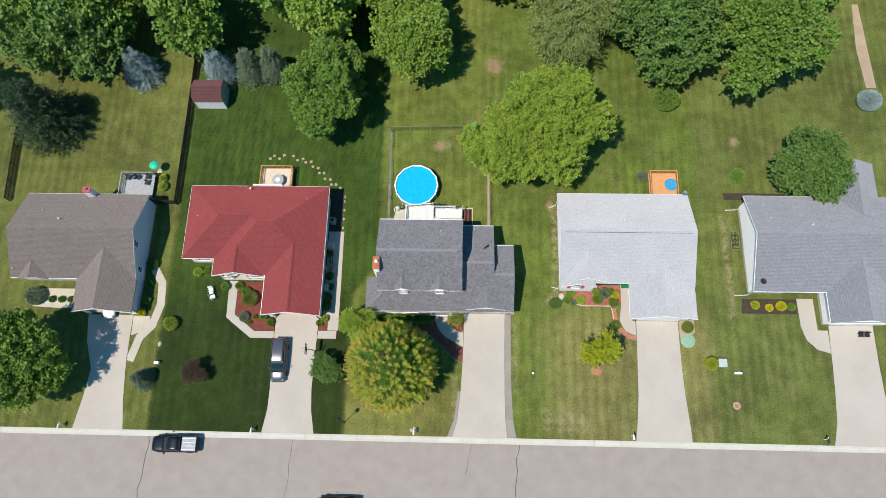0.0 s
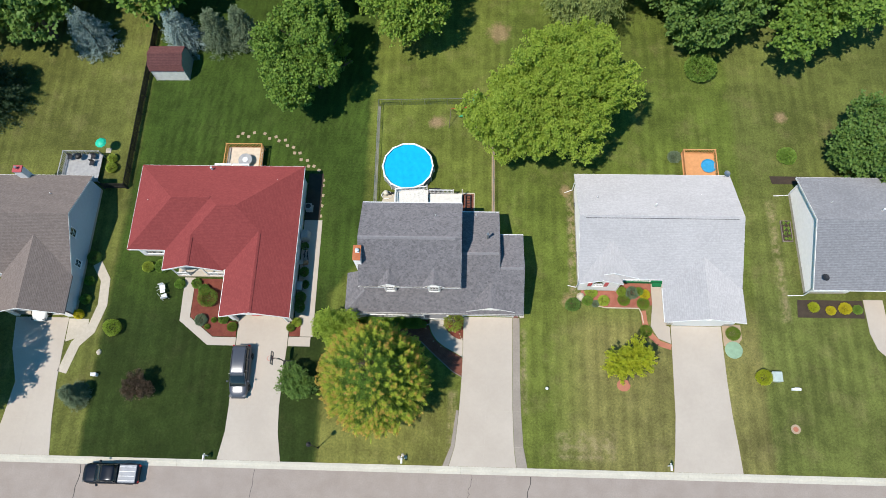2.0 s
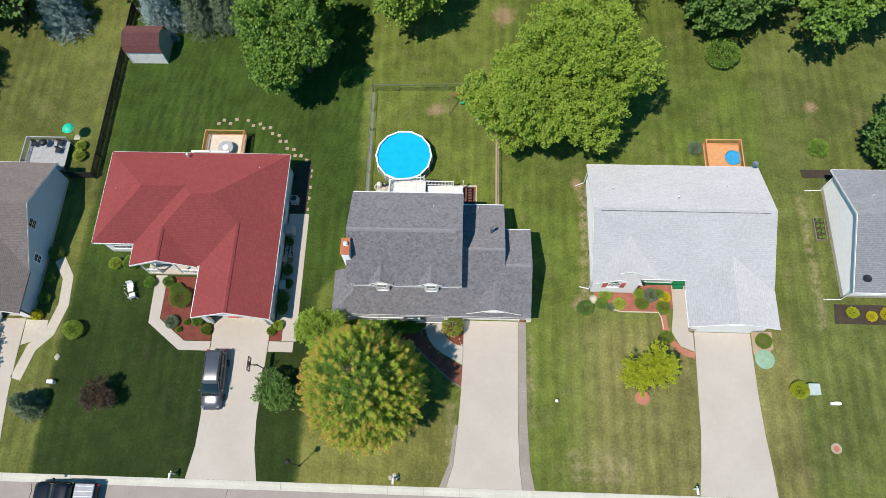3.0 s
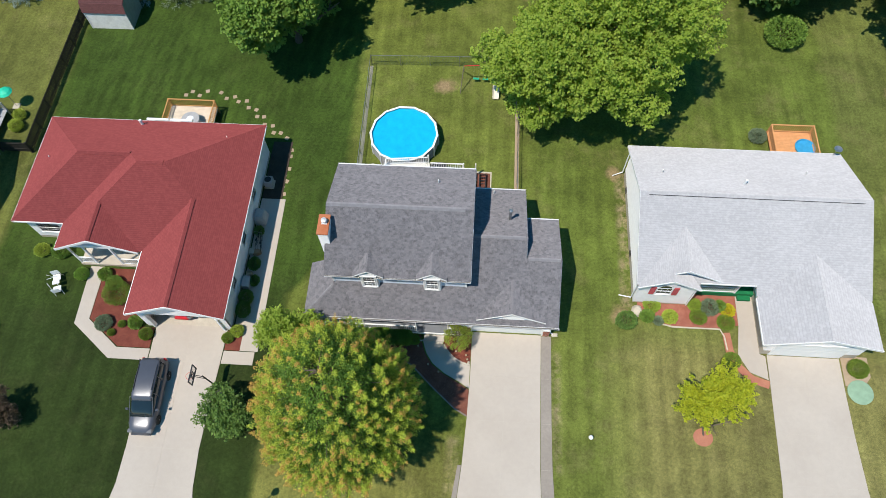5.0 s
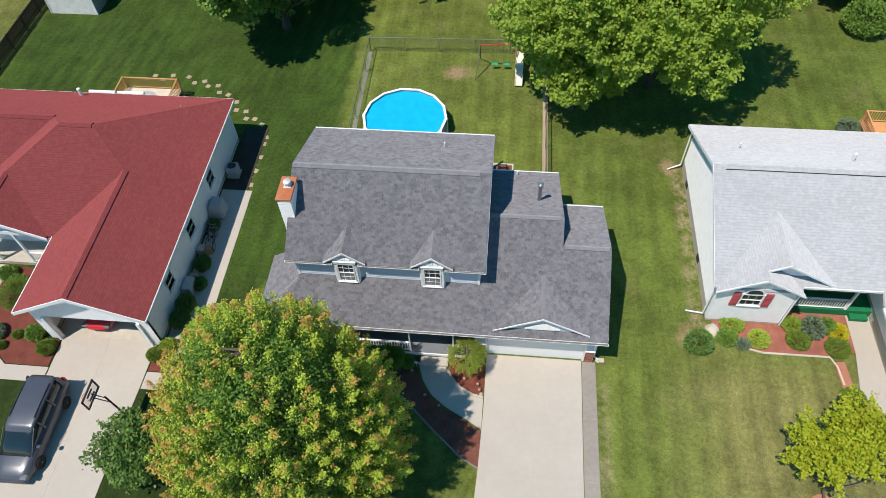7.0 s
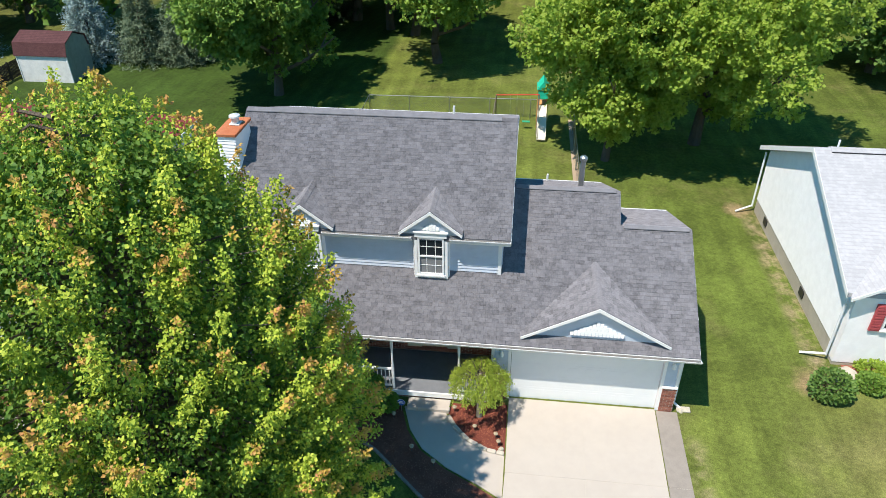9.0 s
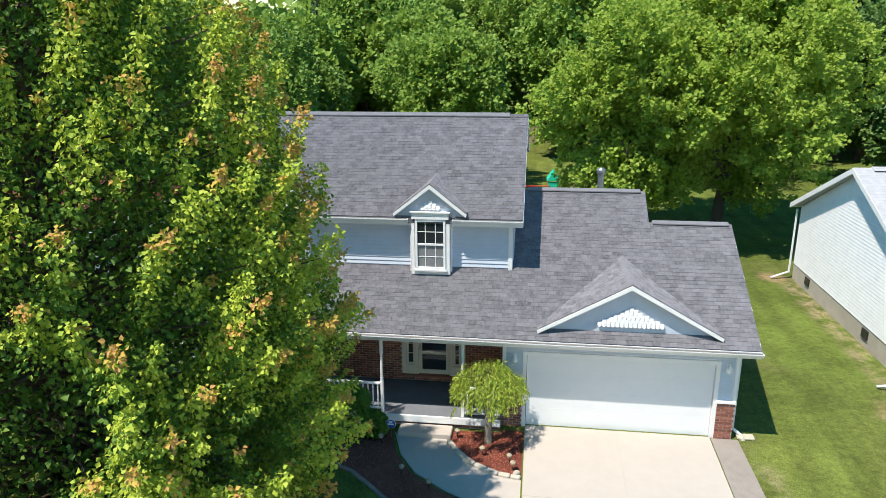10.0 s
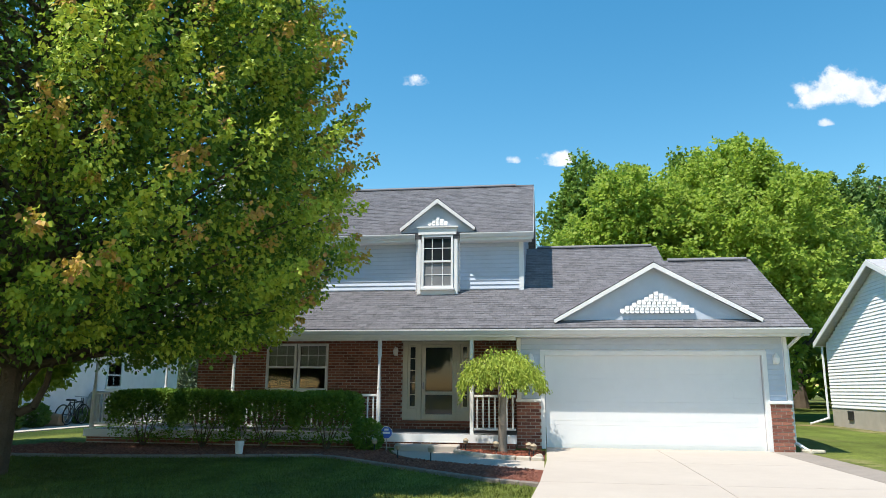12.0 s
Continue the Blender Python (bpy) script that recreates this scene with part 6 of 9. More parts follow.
pipes(slate, [(35.6, 10.8, 4.9, 0.35, 0.05), (40.0, 9.8, 5.4, 0.45, 0.10), (47.5, 11.5, 4.5, 0.3, 0.05)])
for y in (13.6, 2.7):
    bm = tube((33.75, y, 2.9), (33.75, y, 0.2), 0.045, 0.045, 6)
    add_tube(bm, (33.75, y, 0.25), (32.3, y, 0.08), 0.045, 0.045, 6)
    part("downspout", bm, M_GUTTER, slate)
sash_window(slate, 35.0, 36.8, 1.2, 2.5, 3.0, 2, 4)
sd = new("garage_door")
sd.parent = slate
for i in range(4):
    part("door_section", box(43.0, 47.9, -0.76, -0.71, 0.03 + i * 0.55, 0.57 + i * 0.55, 0.006), M_WHITE, sd)
dish = new("satellite_dish")
dish.parent = slate
part("arm", tube((34.3, 3.6, 3.3), (34.3, 3.5, 3.9), 0.025, 0.025, 6), M_STEEL, dish)
part("bowl", lathe([(0.0, 0.0), (0.18, 0.03), (0.32, 0.12), (0.34, 0.14), (0.0, 0.07)], 14, (34.3, 3.4, 3.9)), M_DARKM, dish)

# brown-roofed house
brown = thing("brown_roof_house", "blue-grey sided house with grey-brown shingle roof", "house")
B = M_SH_BRN
body_walls(brown, [(-54.4, 3.3), (-46.3, 3.3), (-46.1, -0.8), (-39.7, -0.8), (-39.7, 13.4), (-54.4, 13.4)], 2.85, M_SIDINGL, z0=0.1, skip=(2,))
BE, BR = 2.95, 5.7
roof_face(brown, [(-54.8, 2.85, BE), (-39.4, 2.85, BE), (-39.4, 8.3, BR), (-54.8, 8.3, BR)], B)
roof_face(brown, [(-54.8, 8.3, BR), (-39.4, 8.3, BR), (-39.4, 13.8, BE), (-54.8, 13.8, BE)], B)
roof_face(brown, [(-46.6, -1.2, BE - 0.08), (-43.0, -1.2, 4.75), (-43.0, 6.4, 4.75), (-46.6, 2.7, BE - 0.08)], B)
roof_face(brown, [(-39.3, -1.2, BE - 0.08), (-39.3, 2.7, BE - 0.08), (-43.0, 6.4, 4.75), (-43.0, -1.2, 4.75)], B)
for s in (-1, 1):
    roof_face(brown, [(-52.0 + s * 1.9, 2.7, BE + 0.02), (-52.0, 2.7, 4.0), (-52.0, 4.9, 4.0), (-52.0 + s * 1.9, 3.0, BE + 0.02)], B, thick=0.1)
    part("rake_board", prism([(-43.0 + s * 3.68, -1.25, BE - 0.1), (-43.0, -1.25, 4.73), (-43.0, -1.25, 4.53), (-43.0 + s * 3.68, -1.25, BE - 0.3)], (0, 0.04, 0)), M_TRIM, brown)
part("gable_end", prism([(-39.71, 3.3, 2.8), (-39.71, 13.4, 2.8), (-39.71, 8.3, BR - 0.2)], (-0.14, 0, 0)), M_SIDINGL, brown)
siding(brown, gable_spans(3.3, 13.4, 2.9, 8.3, BR - 0.15), -39.7, 0.4, M_SIDINGL, 1, 0.2, axis="x")
part("gable_face", prism([(-46.1, -0.8, 2.75), (-39.7, -0.8, 2.75), (-43.0, -0.8, 4.45)], (0, 0.15, 0)), M_SIDINGW, brown)
for ya in (2.85, 13.8):
    part("rake_board", prism([(-39.42, ya, BE - 0.02), (-39.42, 8.3, BR - 0.02), (-39.42, 8.3, BR - 0.2), (-39.42, ya, BE - 0.2)], (0.04, 0, 0)), M_TRIM, brown)
eave_trim(brown, (-39.4, 13.8), (-54.8, 13.8), BE)
eave_trim(brown, (-54.8, 2.85), (-46.6, 2.85), BE)
cap_row(brown, (-54.8, 8.3, BR), (-39.4, 8.3, BR), B, 0.16)
cap_row(brown, (-43.0, -1.2, 4.75), (-43.0, 6.4, 4.75), B, 0.16)
sash_window(brown, 6.6, 7.5, 3.2, 4.3, -39.67, 2, 4, out=1, axis="x", name="gable_window")
sash_window(brown, 4.0, 4.8, 1.2, 2.3, -39.67, 2, 4, out=1, axis="x")
bd = new("garage_door")
bd.parent = brown
wall_y(brown, -0.8, -0.65, -46.1, -39.7, 0.0, 2.85, M_SIDINGW, [(-45.6, -40.6, 0.0, 2.2)])
part("garage_floor", box(-46.0, -39.9, -0.65, 3.2, -0.05, 0.03), M_CONC2, brown)
part("raised_leaf", box(-45.5, -40.7, -0.5, 1.9, 2.22, 2.27), M_WHITE, bd)
bc = new("chimney")
bc.parent = brown
part("shaft", box(-46.95, -46.05, 13.3, 14.0, 0.0, 4.6), M_TRIM, bc)
part("cap", box(-47.0, -46.0, 13.25, 14.05, 4.6, 4.72, 0.02), M_SHUTTER, bc)
part("flue", tube((-46.5, 13.65, 4.7), (-46.5, 13.65, 5.1), 0.13, 0.13, 12), M_STEEL, bc)
pipes(brown, [(-51.5, 11.0, 4.4, 0.35, 0.05), (-48.8, 9.6, 5.0, 0.7, 0.1), (-42.5, 11.0, 4.4, 0.3, 0.05), (-54.3, 3.8, 3.5, 0.4, 0.06)])

# white house beyond the wood
farh = thing("far_white_house", "white house beyond the gardens, partly behind trees", "house")
body_walls(farh, [(45.5, 45.0), (57.0, 45.0), (57.0, 54.0), (45.5, 54.0)], 3.0, M_SIDINGW)
roof_face(farh, [(45.0, 44.5, 3.0), (57.5, 44.5, 3.0), (57.5, 49.5, 5.4), (45.0, 49.5, 5.4)], M_SH_PALE)
roof_face(farh, [(45.0, 49.5, 5.4), (57.5, 49.5, 5.4), (57.5, 54.5, 3.0), (45.0, 54.5, 3.0)], M_SH_PALE)
for x in (45.5, 57.0):
    part("gable_end", prism([(x - 0.1, 45.0, 2.9), (x - 0.1, 54.0, 2.9), (x - 0.1, 49.5, 5.2)], (0.12, 0, 0)), M_SIDINGW, farh)
sash_window(farh, 47.0, 48.6, 1.0, 2.2, 45.0, 2, 4)
sash_window(farh, 51.0, 52.6, 1.0, 2.2, 45.0, 2, 4)

# ---- trees and shrubs ----
def front_maple(x, y, seed):
    """The maple before the house: an oval crown set all over with upright leafy sprays, reddish at their tips."""
    rng = np.random.default_rng(seed)
    t = thing("maple_tree", "large maple with yellow-green leaves and reddish young tips", "tree", (x, y, 0))
    part("trunk", limb_tree(bmesh.new(), (-1.0, 0.95, -0.15), (0, 0, 11.0), 0.175, rng, 4.2, 16, 0.16), M_BARK, t)
    bm = bmesh.new()
    bend = [(-0.95, 0.93, 1.0), (-0.62, 0.9, 0.9), (-0.36, 0.88, 1.0), (-0.16, 0.86, 1.35), (-0.02, 0.8, 1.95), (0.1, 0.7, 2.7)]
    for i, (p, q) in enumerate(zip(bend, bend[1:])):
        add_tube(bm, p, q, 0.085 - 0.012 * i, 0.073 - 0.012 * i, 8, cap=False)
    part("low_limb", bm, M_BARK, t)

    def width(z):
        return np.interp(z, [1.6, 2.2, 2.8, 3.6, 5.0, 7.3, 8.8, 10.8, 12.6, 13.8], [2.4, 3.8, 4.9, 5.2, 5.3, 4.9, 4.45, 3.6, 2.2, 0.5])

    # plumes: long leafy shoots spread evenly over the crown, dark gaps between
    n = 540
    zz = np.linspace(1.9, 13.7, 400)
    c = np.cumsum(width(zz) + 0.5)
    k = np.arange(n)
    z = np.interp((k + rng.uniform(0, 1, n)) / n, c / c[-1], zz)
    a = k * 2.39996 + rng.normal(0, 0.12, n)
    q = np.stack([np.cos(a), np.sin(a), 0 * a], 1)
    h = np.clip((z - 1.9) / 11.7, 0, 1)
    out = q * (1.0 - 0.6 * h)[:, None] + np.array([0, 0, 1.0]) * np.interp(z, [1.9, 3.2, 6.0, 13.7], [0.0, 0.35, 0.7, 1.6])[:, None] + rng.normal(0, 0.1, q.shape)
    out /= np.linalg.norm(out, axis=1, keepdims=True)
    ends = q * (width(z) * rng.uniform(0.88, 1.03, n))[:, None] + np.stack([0 * a, 0 * a, z], 1)
    bm = bmesh.new()
    for i in range(0, n, 2):
        z0 = max(1.6, z[i] - 0.75 * width(z[i]) * (0.35 + 0.6 * h[i]))
        foot = Vector((-0.63 * (1 - z0 / 11), 0.85 * (1 - z0 / 11), z0))
        tip = Vector(ends[i] - out[i] * 0.6)
        mid = foot.lerp(tip, 0.55) + Vector((rng.normal(0, 0.12), rng.normal(0, 0.12), 0.12))
        add_tube(bm, foot, mid, 0.055, 0.03, 5, cap=False)
        add_tube(bm, mid, tip, 0.03, 0.01, 5, cap=False)
    part("branching", bm, M_BARK, t)

    def plume(tip, way, length, per, wide, fine):
        m = len(tip)
        along = rng.uniform(0, 1, (m, per))
        r = np.interp(along, [0, 0.5, 0.85, 1.0], [wide, wide * 0.5, wide * 0.36, fine])
        off = rng.normal(0, 0.55, (m, per, 3)) * r[..., None]
        pos = tip[:, None] + way[:, None] * (length[:, None] * (along - 1))[..., None] + off
        ax = way[:, None] * 0.3 + off * 3.0 + np.array([0, 0, -0.45])
        return pos.reshape(-1, 3), ax.reshape(-1, 3), along.reshape(-1)

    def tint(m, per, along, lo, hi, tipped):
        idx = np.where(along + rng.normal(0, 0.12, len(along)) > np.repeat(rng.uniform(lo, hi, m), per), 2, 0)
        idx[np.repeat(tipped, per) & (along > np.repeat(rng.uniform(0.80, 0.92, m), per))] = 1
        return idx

    side = np.clip(-(np.cos(a) + np.sin(a)), 0, 1)
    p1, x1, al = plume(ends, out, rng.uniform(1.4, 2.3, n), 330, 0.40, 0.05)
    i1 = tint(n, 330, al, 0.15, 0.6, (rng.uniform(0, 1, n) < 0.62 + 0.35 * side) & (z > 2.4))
    own = np.repeat(k, 2)
    m = len(own)
    w2 = out[own] + rng.normal(0, 0.22, (m, 3))
    w2 /= np.linalg.norm(w2, axis=1, keepdims=True)
    e2 = ends[own] - out[own] * rng.uniform(0.25, 1.1, m)[:, None] + rng.normal(0, 0.26, (m, 3))
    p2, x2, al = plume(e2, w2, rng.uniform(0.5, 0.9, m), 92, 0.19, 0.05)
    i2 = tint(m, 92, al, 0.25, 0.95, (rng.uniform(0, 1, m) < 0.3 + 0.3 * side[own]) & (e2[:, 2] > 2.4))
    # inner leaves: all in the mature darker green, also painting shade into the gaps
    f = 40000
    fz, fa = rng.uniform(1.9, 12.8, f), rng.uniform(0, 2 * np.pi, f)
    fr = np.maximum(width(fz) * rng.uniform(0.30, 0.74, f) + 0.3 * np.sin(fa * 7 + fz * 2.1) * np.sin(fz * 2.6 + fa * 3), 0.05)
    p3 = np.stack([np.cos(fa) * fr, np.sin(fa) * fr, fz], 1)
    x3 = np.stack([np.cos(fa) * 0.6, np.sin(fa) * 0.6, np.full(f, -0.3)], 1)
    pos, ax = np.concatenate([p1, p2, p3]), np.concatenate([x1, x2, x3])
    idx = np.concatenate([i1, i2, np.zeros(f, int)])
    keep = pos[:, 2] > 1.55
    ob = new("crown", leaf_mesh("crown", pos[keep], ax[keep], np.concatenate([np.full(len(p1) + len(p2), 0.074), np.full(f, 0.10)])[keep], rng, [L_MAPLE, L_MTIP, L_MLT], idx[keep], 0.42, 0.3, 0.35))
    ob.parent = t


front_maple(-7.9, -7.2, 11)
broad_tree("garden_tree", "broad light-green tree with several crowns in the back garden", 9.9, 21.6, 14.2, 6.3, [L_LIGHT], 12, base=0.04, lobes=34, shoots=3000, per=36, leaf=0.18, shoot=0.75, spread=0.19, up=0.5, core=0.6, depth=0.3, trunk=0.3)
broad_tree("garden_tree", "light-green tree leaning over the play set", 4.6, 18.9, 11.8, 5.1, [L_LIGHT], 42, base=0.1, lobes=26, shoots=2100, per=36, leaf=0.18, shoot=0.75, spread=0.19, up=0.4, core=0.6, depth=0.3, trunk=0.2)
broad_tree("linden_tree", "dense dark-green round tree at the lawn's edge", -16.8, 26.8, 10.5, 5.9, [L_MID], 13, base=0.10, shoots=1900, per=30, leaf=0.23, shoot=0.9, spread=0.2, up=0.4, core=0.6, depth=0.2, lobes=20)
broad_tree("locust_tree", "light-green spreading tree behind the lawn", -6.8, 34.5, 11.6, 5.2, [L_FRESH], 14, base=0.22, shoots=1200, per=22, leaf=0.26, shoot=1.0, spread=0.28, core=0.4, depth=0.35)
broad_tree("willow_tree", "pale weeping willow with hanging twigs", 13.5, 37.0, 10.5, 5.6, [L_WILLOW], 15, base=0.12, shoots=1300, per=26, leaf=0.30, shoot=1.6, spread=0.20, up=0.1, hang=0.9, core=0.4, depth=0.3, slim=0.2)
broad_tree("maple_dark_tree", "large dark-green tree with drooping boughs", 24.8, 35.5, 13.0, 7.0, [L_DARK], 16, base=0.08, shoots=1700, per=24, leaf=0.30, shoot=1.2, spread=0.26, up=0.2, core=0.45, depth=0.35)
broad_tree("maple_dark_tree", "large dark-green tree with drooping boughs", 37.0, 34.0, 13.5, 7.4, [L_MID], 17, base=0.08, shoots=1800, per=24, leaf=0.30, shoot=1.2, spread=0.26, up=0.2, core=0.45, depth=0.35)
broad_tree("yard_tree", "dark blue-green tree behind the slate-roofed house", 41.5, 17.6, 8.5, 4.5, [L_DARK], 18, base=0.10, shoots=1100, per=24, leaf=0.25, shoot=0.9, spread=0.26, core=0.5, depth=0.25)
broad_tree("front_yard_tree", "large maple before the brown-roofed house", -49.9, -7.6, 11.5, 6.0, [L_MID], 19, base=0.12, shoots=1400, per=22, leaf=0.26, shoot=0.9, spread=0.24, up=0.6, conic=0.3, core=0.45, depth=0.3)
broad_tree("ornamental_tree", "rounded light-green small tree by the porch end", -12.2, -2.7, 5.2, 2.4, [L_LIGHT], 20, base=0.12, shoots=1000, per=20, leaf=0.13, shoot=0.45, spread=0.14, core=0.6, depth=0.12)
broad_tree("sapling_tree", "young lime-yellow tree in a bark ring", 15.6, -5.0, 4.6, 1.9, [L_LIME], 21, base=0.25, shoots=300, per=42, leaf=0.115, shoot=0.85, spread=0.10, up=0.6, core=0.4, depth=0.4, trunk=0.06, trunk_at=(0, -1.4))
broad_tree("crabapple_tree", "small dark-green tree beside the driveway", -15.7, -7.2, 3.4, 1.9, [L_DARK], 22, base=0.15, shoots=420, per=20, leaf=0.13, shoot=0.45, spread=0.15, core=0.5, depth=0.25, trunk=0.06)
broad_tree("plum_bush_tree", "purple-brown leaved small tree on the lawn", -31.4, -7.9, 2.6, 1.4, [L_PLUM], 23, base=0.12, shoots=300, per=20, leaf=0.11, shoot=0.4, spread=0.13, core=0.5, depth=0.25, trunk=0.05)
spruce("spruce_tree", "blue spruce with silvery needles by the shed", -33.2, 32.4, 6.0, 2.7, L_SPRUCE, 31)
spruce("spruce_tree", "blue spruce with silvery needles at the wood's edge", -43.8, 32.2, 6.2, 2.9, L_SPRUCE, 32)
spruce("fir_tree", "grey-green fir beside the shed", -29.0, 32.6, 5.8, 2.5, L_FIR, 33, group="firs by the shed")
spruce("fir_tree", "grey-green fir beside the shed", -25.9, 32.8, 6.0, 2.4, L_FIR, 34, group="firs by the shed")
spruce("fir_tree", "tall dark spruce over the lawn", -54.8, 24.4, 10.5, 5.4, L_DSPR, 35, per=24, tiers=18, leaf=0.27)
spruce("fir_tree", "young green spruce beside the driveway", -37.7, -8.8, 3.2, 1.55, L_FIR, 36, per=26, tiers=13, leaf=0.12)

# woods behind the gardens
rngw = random.Random(5)
WOOD = [(-57, 33), (-49.5, 33.5), (-62, 38), (-55, 36), (-49, 37), (-45, 42), (-39, 40), (-36, 37), (-58, 46), (-50, 48), (-24, 41), (-19, 38), (-12, 43), (5, 47), (-13, 49), (-28, 52), (-20, 54),
        (7, 52), (14, 50), (21, 46), (28, 48), (34, 44), (42, 44), (31, 56), (40, 54), (-66, 28), (50, 50), (-1, 60), (-12, 62), (10, 62), (60, 54), (-35, 60), (70, 40)]
for i, (wx, wy) in enumerate(WOOD):
    h = rngw.uniform(11.5, 15.5) if wx < 5 else rngw.uniform(15, 19)
    if wy < 43:
        h *= 0.85
    broad_tree("woodland_tree", "leafy deciduous tree in the wood", wx, wy, h, h * rngw.uniform(0.30, 0.40), [rngw.choice((L_MID, L_FRESH, L_MID, L_DARK) if wx > -22 else (L_MID, L_MID, L_DARK))], 100 + i, base=0.30 if -15 < wx < 4 else 0.06 if wy > 43 else 0.15, shoots=520, per=12 if -22 < wx < 45 else 9,
               leaf=0.47, shoot=1.1, spread=0.33, core=0.6, depth=0.4, group="wood behind the gardens")
for x, y, h in ((3.5, 50, 24), (8.5, 54, 25.5), (14, 47, 24), (19, 50, 23.5), (25.5, 48, 22.5), (31, 51, 23.5), (37, 50, 22)):
    broad_tree("poplar_tree", "tall poplar over the wood", x, y, h, 4.2, [L_DARK if x > 20 else L_MID], int(h * 7 + x), base=0.1, shoots=800, per=22, leaf=0.33, shoot=1.2, spread=0.3, up=0.9, core=0.4, depth=0.5, group="wood behind the gardens")


for x, y, h, r in ((-9.6, 41.5, 12.6, 4.4), (-15.5, 45.5, 14.0, 5.0), (2.2, 46.5, 14.2, 4.6), (-10.5, 60, 16.4, 5.0), (-5.0, 62, 15.8, 5.0), (0.5, 63, 16.4, 5.0)):
    broad_tree("woodland_tree", "leafy light-green tree in the wood", x, y, h, r, [L_FRESH], int(h * 11 - x), base=0.32, shoots=800, per=22, leaf=0.32, shoot=1.0, spread=0.3, core=0.6, depth=0.35, lobes=18, group="wood behind the gardens")
spruce("spruce_tree", "tall dark spruce standing over the wood", -18.6, 46.5, 17.6, 3.8, L_DSPR, 37, per=30, tiers=22, leaf=0.26)


def far_wood():
    """Tree belts in the distance: thousands of leaf clumps, one mesh."""
    rng = np.random.default_rng(77)
    pos = []
    for y0, h, n in ((66, 20, 17000), (75, 17, 9000), (110, 22, 9000), (170, 29, 9000)):
        x = rng.uniform(-70, 80, n) if y0 < 70 else rng.uniform(-2.2 * y0, 2.2 * y0, n)
        top = h * (0.7 + 0.3 * np.sin(x * 0.21 + y0) * np.sin(x * 0.083) + 0.12 * np.sin(x * 0.9))
        z = top * rng.uniform(0.02, 1.0, n) ** 0.7
        pos.append(np.stack([x, y0 + rng.uniform(-6, 6, n), z], 1))
    pos = np.concatenate(pos)
    ax = rng.normal(0, 1, pos.shape) + np.array([0, -0.5, 0.4])
    me = leaf_mesh("far_wood", pos, ax, np.where(pos[:, 1] < 73, 1.0, 1.9), rng, [L_FRESH], None, 0.55)
    tagged(new("far_wood", me), "distant belt of green trees", "trees", kind="stuff")


far_wood()

# clipped hedge of four shrubs before the porch
for i in range(4):
    bush("hedge_shrub", "clipped green hedge shrub before the porch rail", -9.45 + i * 1.5, -1.0, 0.80, 0.50, 1.30, L_HEDGE, 200 + i, n=26000, leaf=0.062, z=DIP, group="hedge before the porch", square=5.0, lift=0.2, thin=0.8)

for i, (bx, by, br, bh) in enumerate(((-16.6, 0.55, 0.5, 0.95), (-16.6, 1.55, 0.5, 0.9), (-16.28, 3.0, 0.34, 0.5), (-16.5, 4.3, 0.42, 0.75), (-16.72, 7.15, 0.34, 0.5))):
    bush("foundation_shrub", "dark green shrub against the white side wall", bx, by, br, br * 1.2, bh, L_DARK, 260 + i, n=1500, leaf=0.10, group="shrubs along the side wall")

# ---- vehicles ----
def ring(w0, w1, z0, z1, x, k=4):
    """A rounded cross-section: half-widths at foot and top."""
    pts = []
    for i in range(4 * k):
        a = 2 * math.pi * (i + 0.5) / (4 * k)
        cx, cz = math.cos(a), math.sin(a)
        e = 0.45
        u = math.copysign(abs(cx) ** e, cx)
        v = math.copysign(abs(cz) ** e, cz)
        w = w0 + (w1 - w0) * (v * 0.5 + 0.5)
        pts.append((x, u * w, z0 + (v * 0.5 + 0.5) * (z1 - z0)))
    return pts


def loft(stations):
    """A skin through rounded sections (x, half-width low, half-width high, z low, z high)."""
    bm = bmesh.new()
    rows = [[bm.verts.new(p) for p in ring(w0, w1, z0, z1, x)] for x, w0, w1, z0, z1 in stations]
    n = len(rows[0])
    for a, b in zip(rows, rows[1:]):
        for i in range(n):
            bm.faces.new((a[i], a[(i + 1) % n], b[(i + 1) % n], b[i]))
    bm.faces.new(rows[0][::-1])
    bm.faces.new(rows[-1])
    bmesh.ops.recalc_face_normals(bm, faces=bm.faces[:])
    return bm


M_CARGLASS = glass_mat("car_glass", (0.012, 0.02, 0.025))
M_LAMP = plain("lamp_lens", (0.16, 0.16, 0.165), 0.15, spec=0.6)
M_TAIL = plain("tail_lens", (0.35, 0.01, 0.01), 0.2, spec=0.6)


def paint(name, col, metal=0.5):
    return plain(name, col, 0.28, metal, 0.05, 2.0, 0.6)


def wheels(t, xs, half, r=0.33, w=0.22):
    for x in xs:
        for s in (-1, 1):
            wheel = new("wheel")
            wheel.parent = t
            y0, y1 = s * (half - w), s * half
            ty = part("tyre", lathe([(r * 0.62, 0), (r * 0.95, 0.01), (r, 0.05), (r, w - 0.05), (r * 0.95, w - 0.01), (r * 0.62, w)], 20), M_RUBBER, wheel)
            ty.matrix_basis = Matrix.Translation((x, y0, r)) @ Matrix.Rotation(-s * math.pi / 2, 4, 'X')
            bm = lathe([(r * 0.6, 0.0), (r * 0.6, 0.02), (r * 0.5, 0.0), (r * 0.12, 0.02), (r * 0.1, 0.035)], 16)
            ri = part("rim", bm, M_STEEL, wheel)
            ri.matrix_basis = Matrix.Translation((x, s * (half - 0.03), r)) @ Matrix.Rotation(-s * math.pi / 2, 4, 'X')


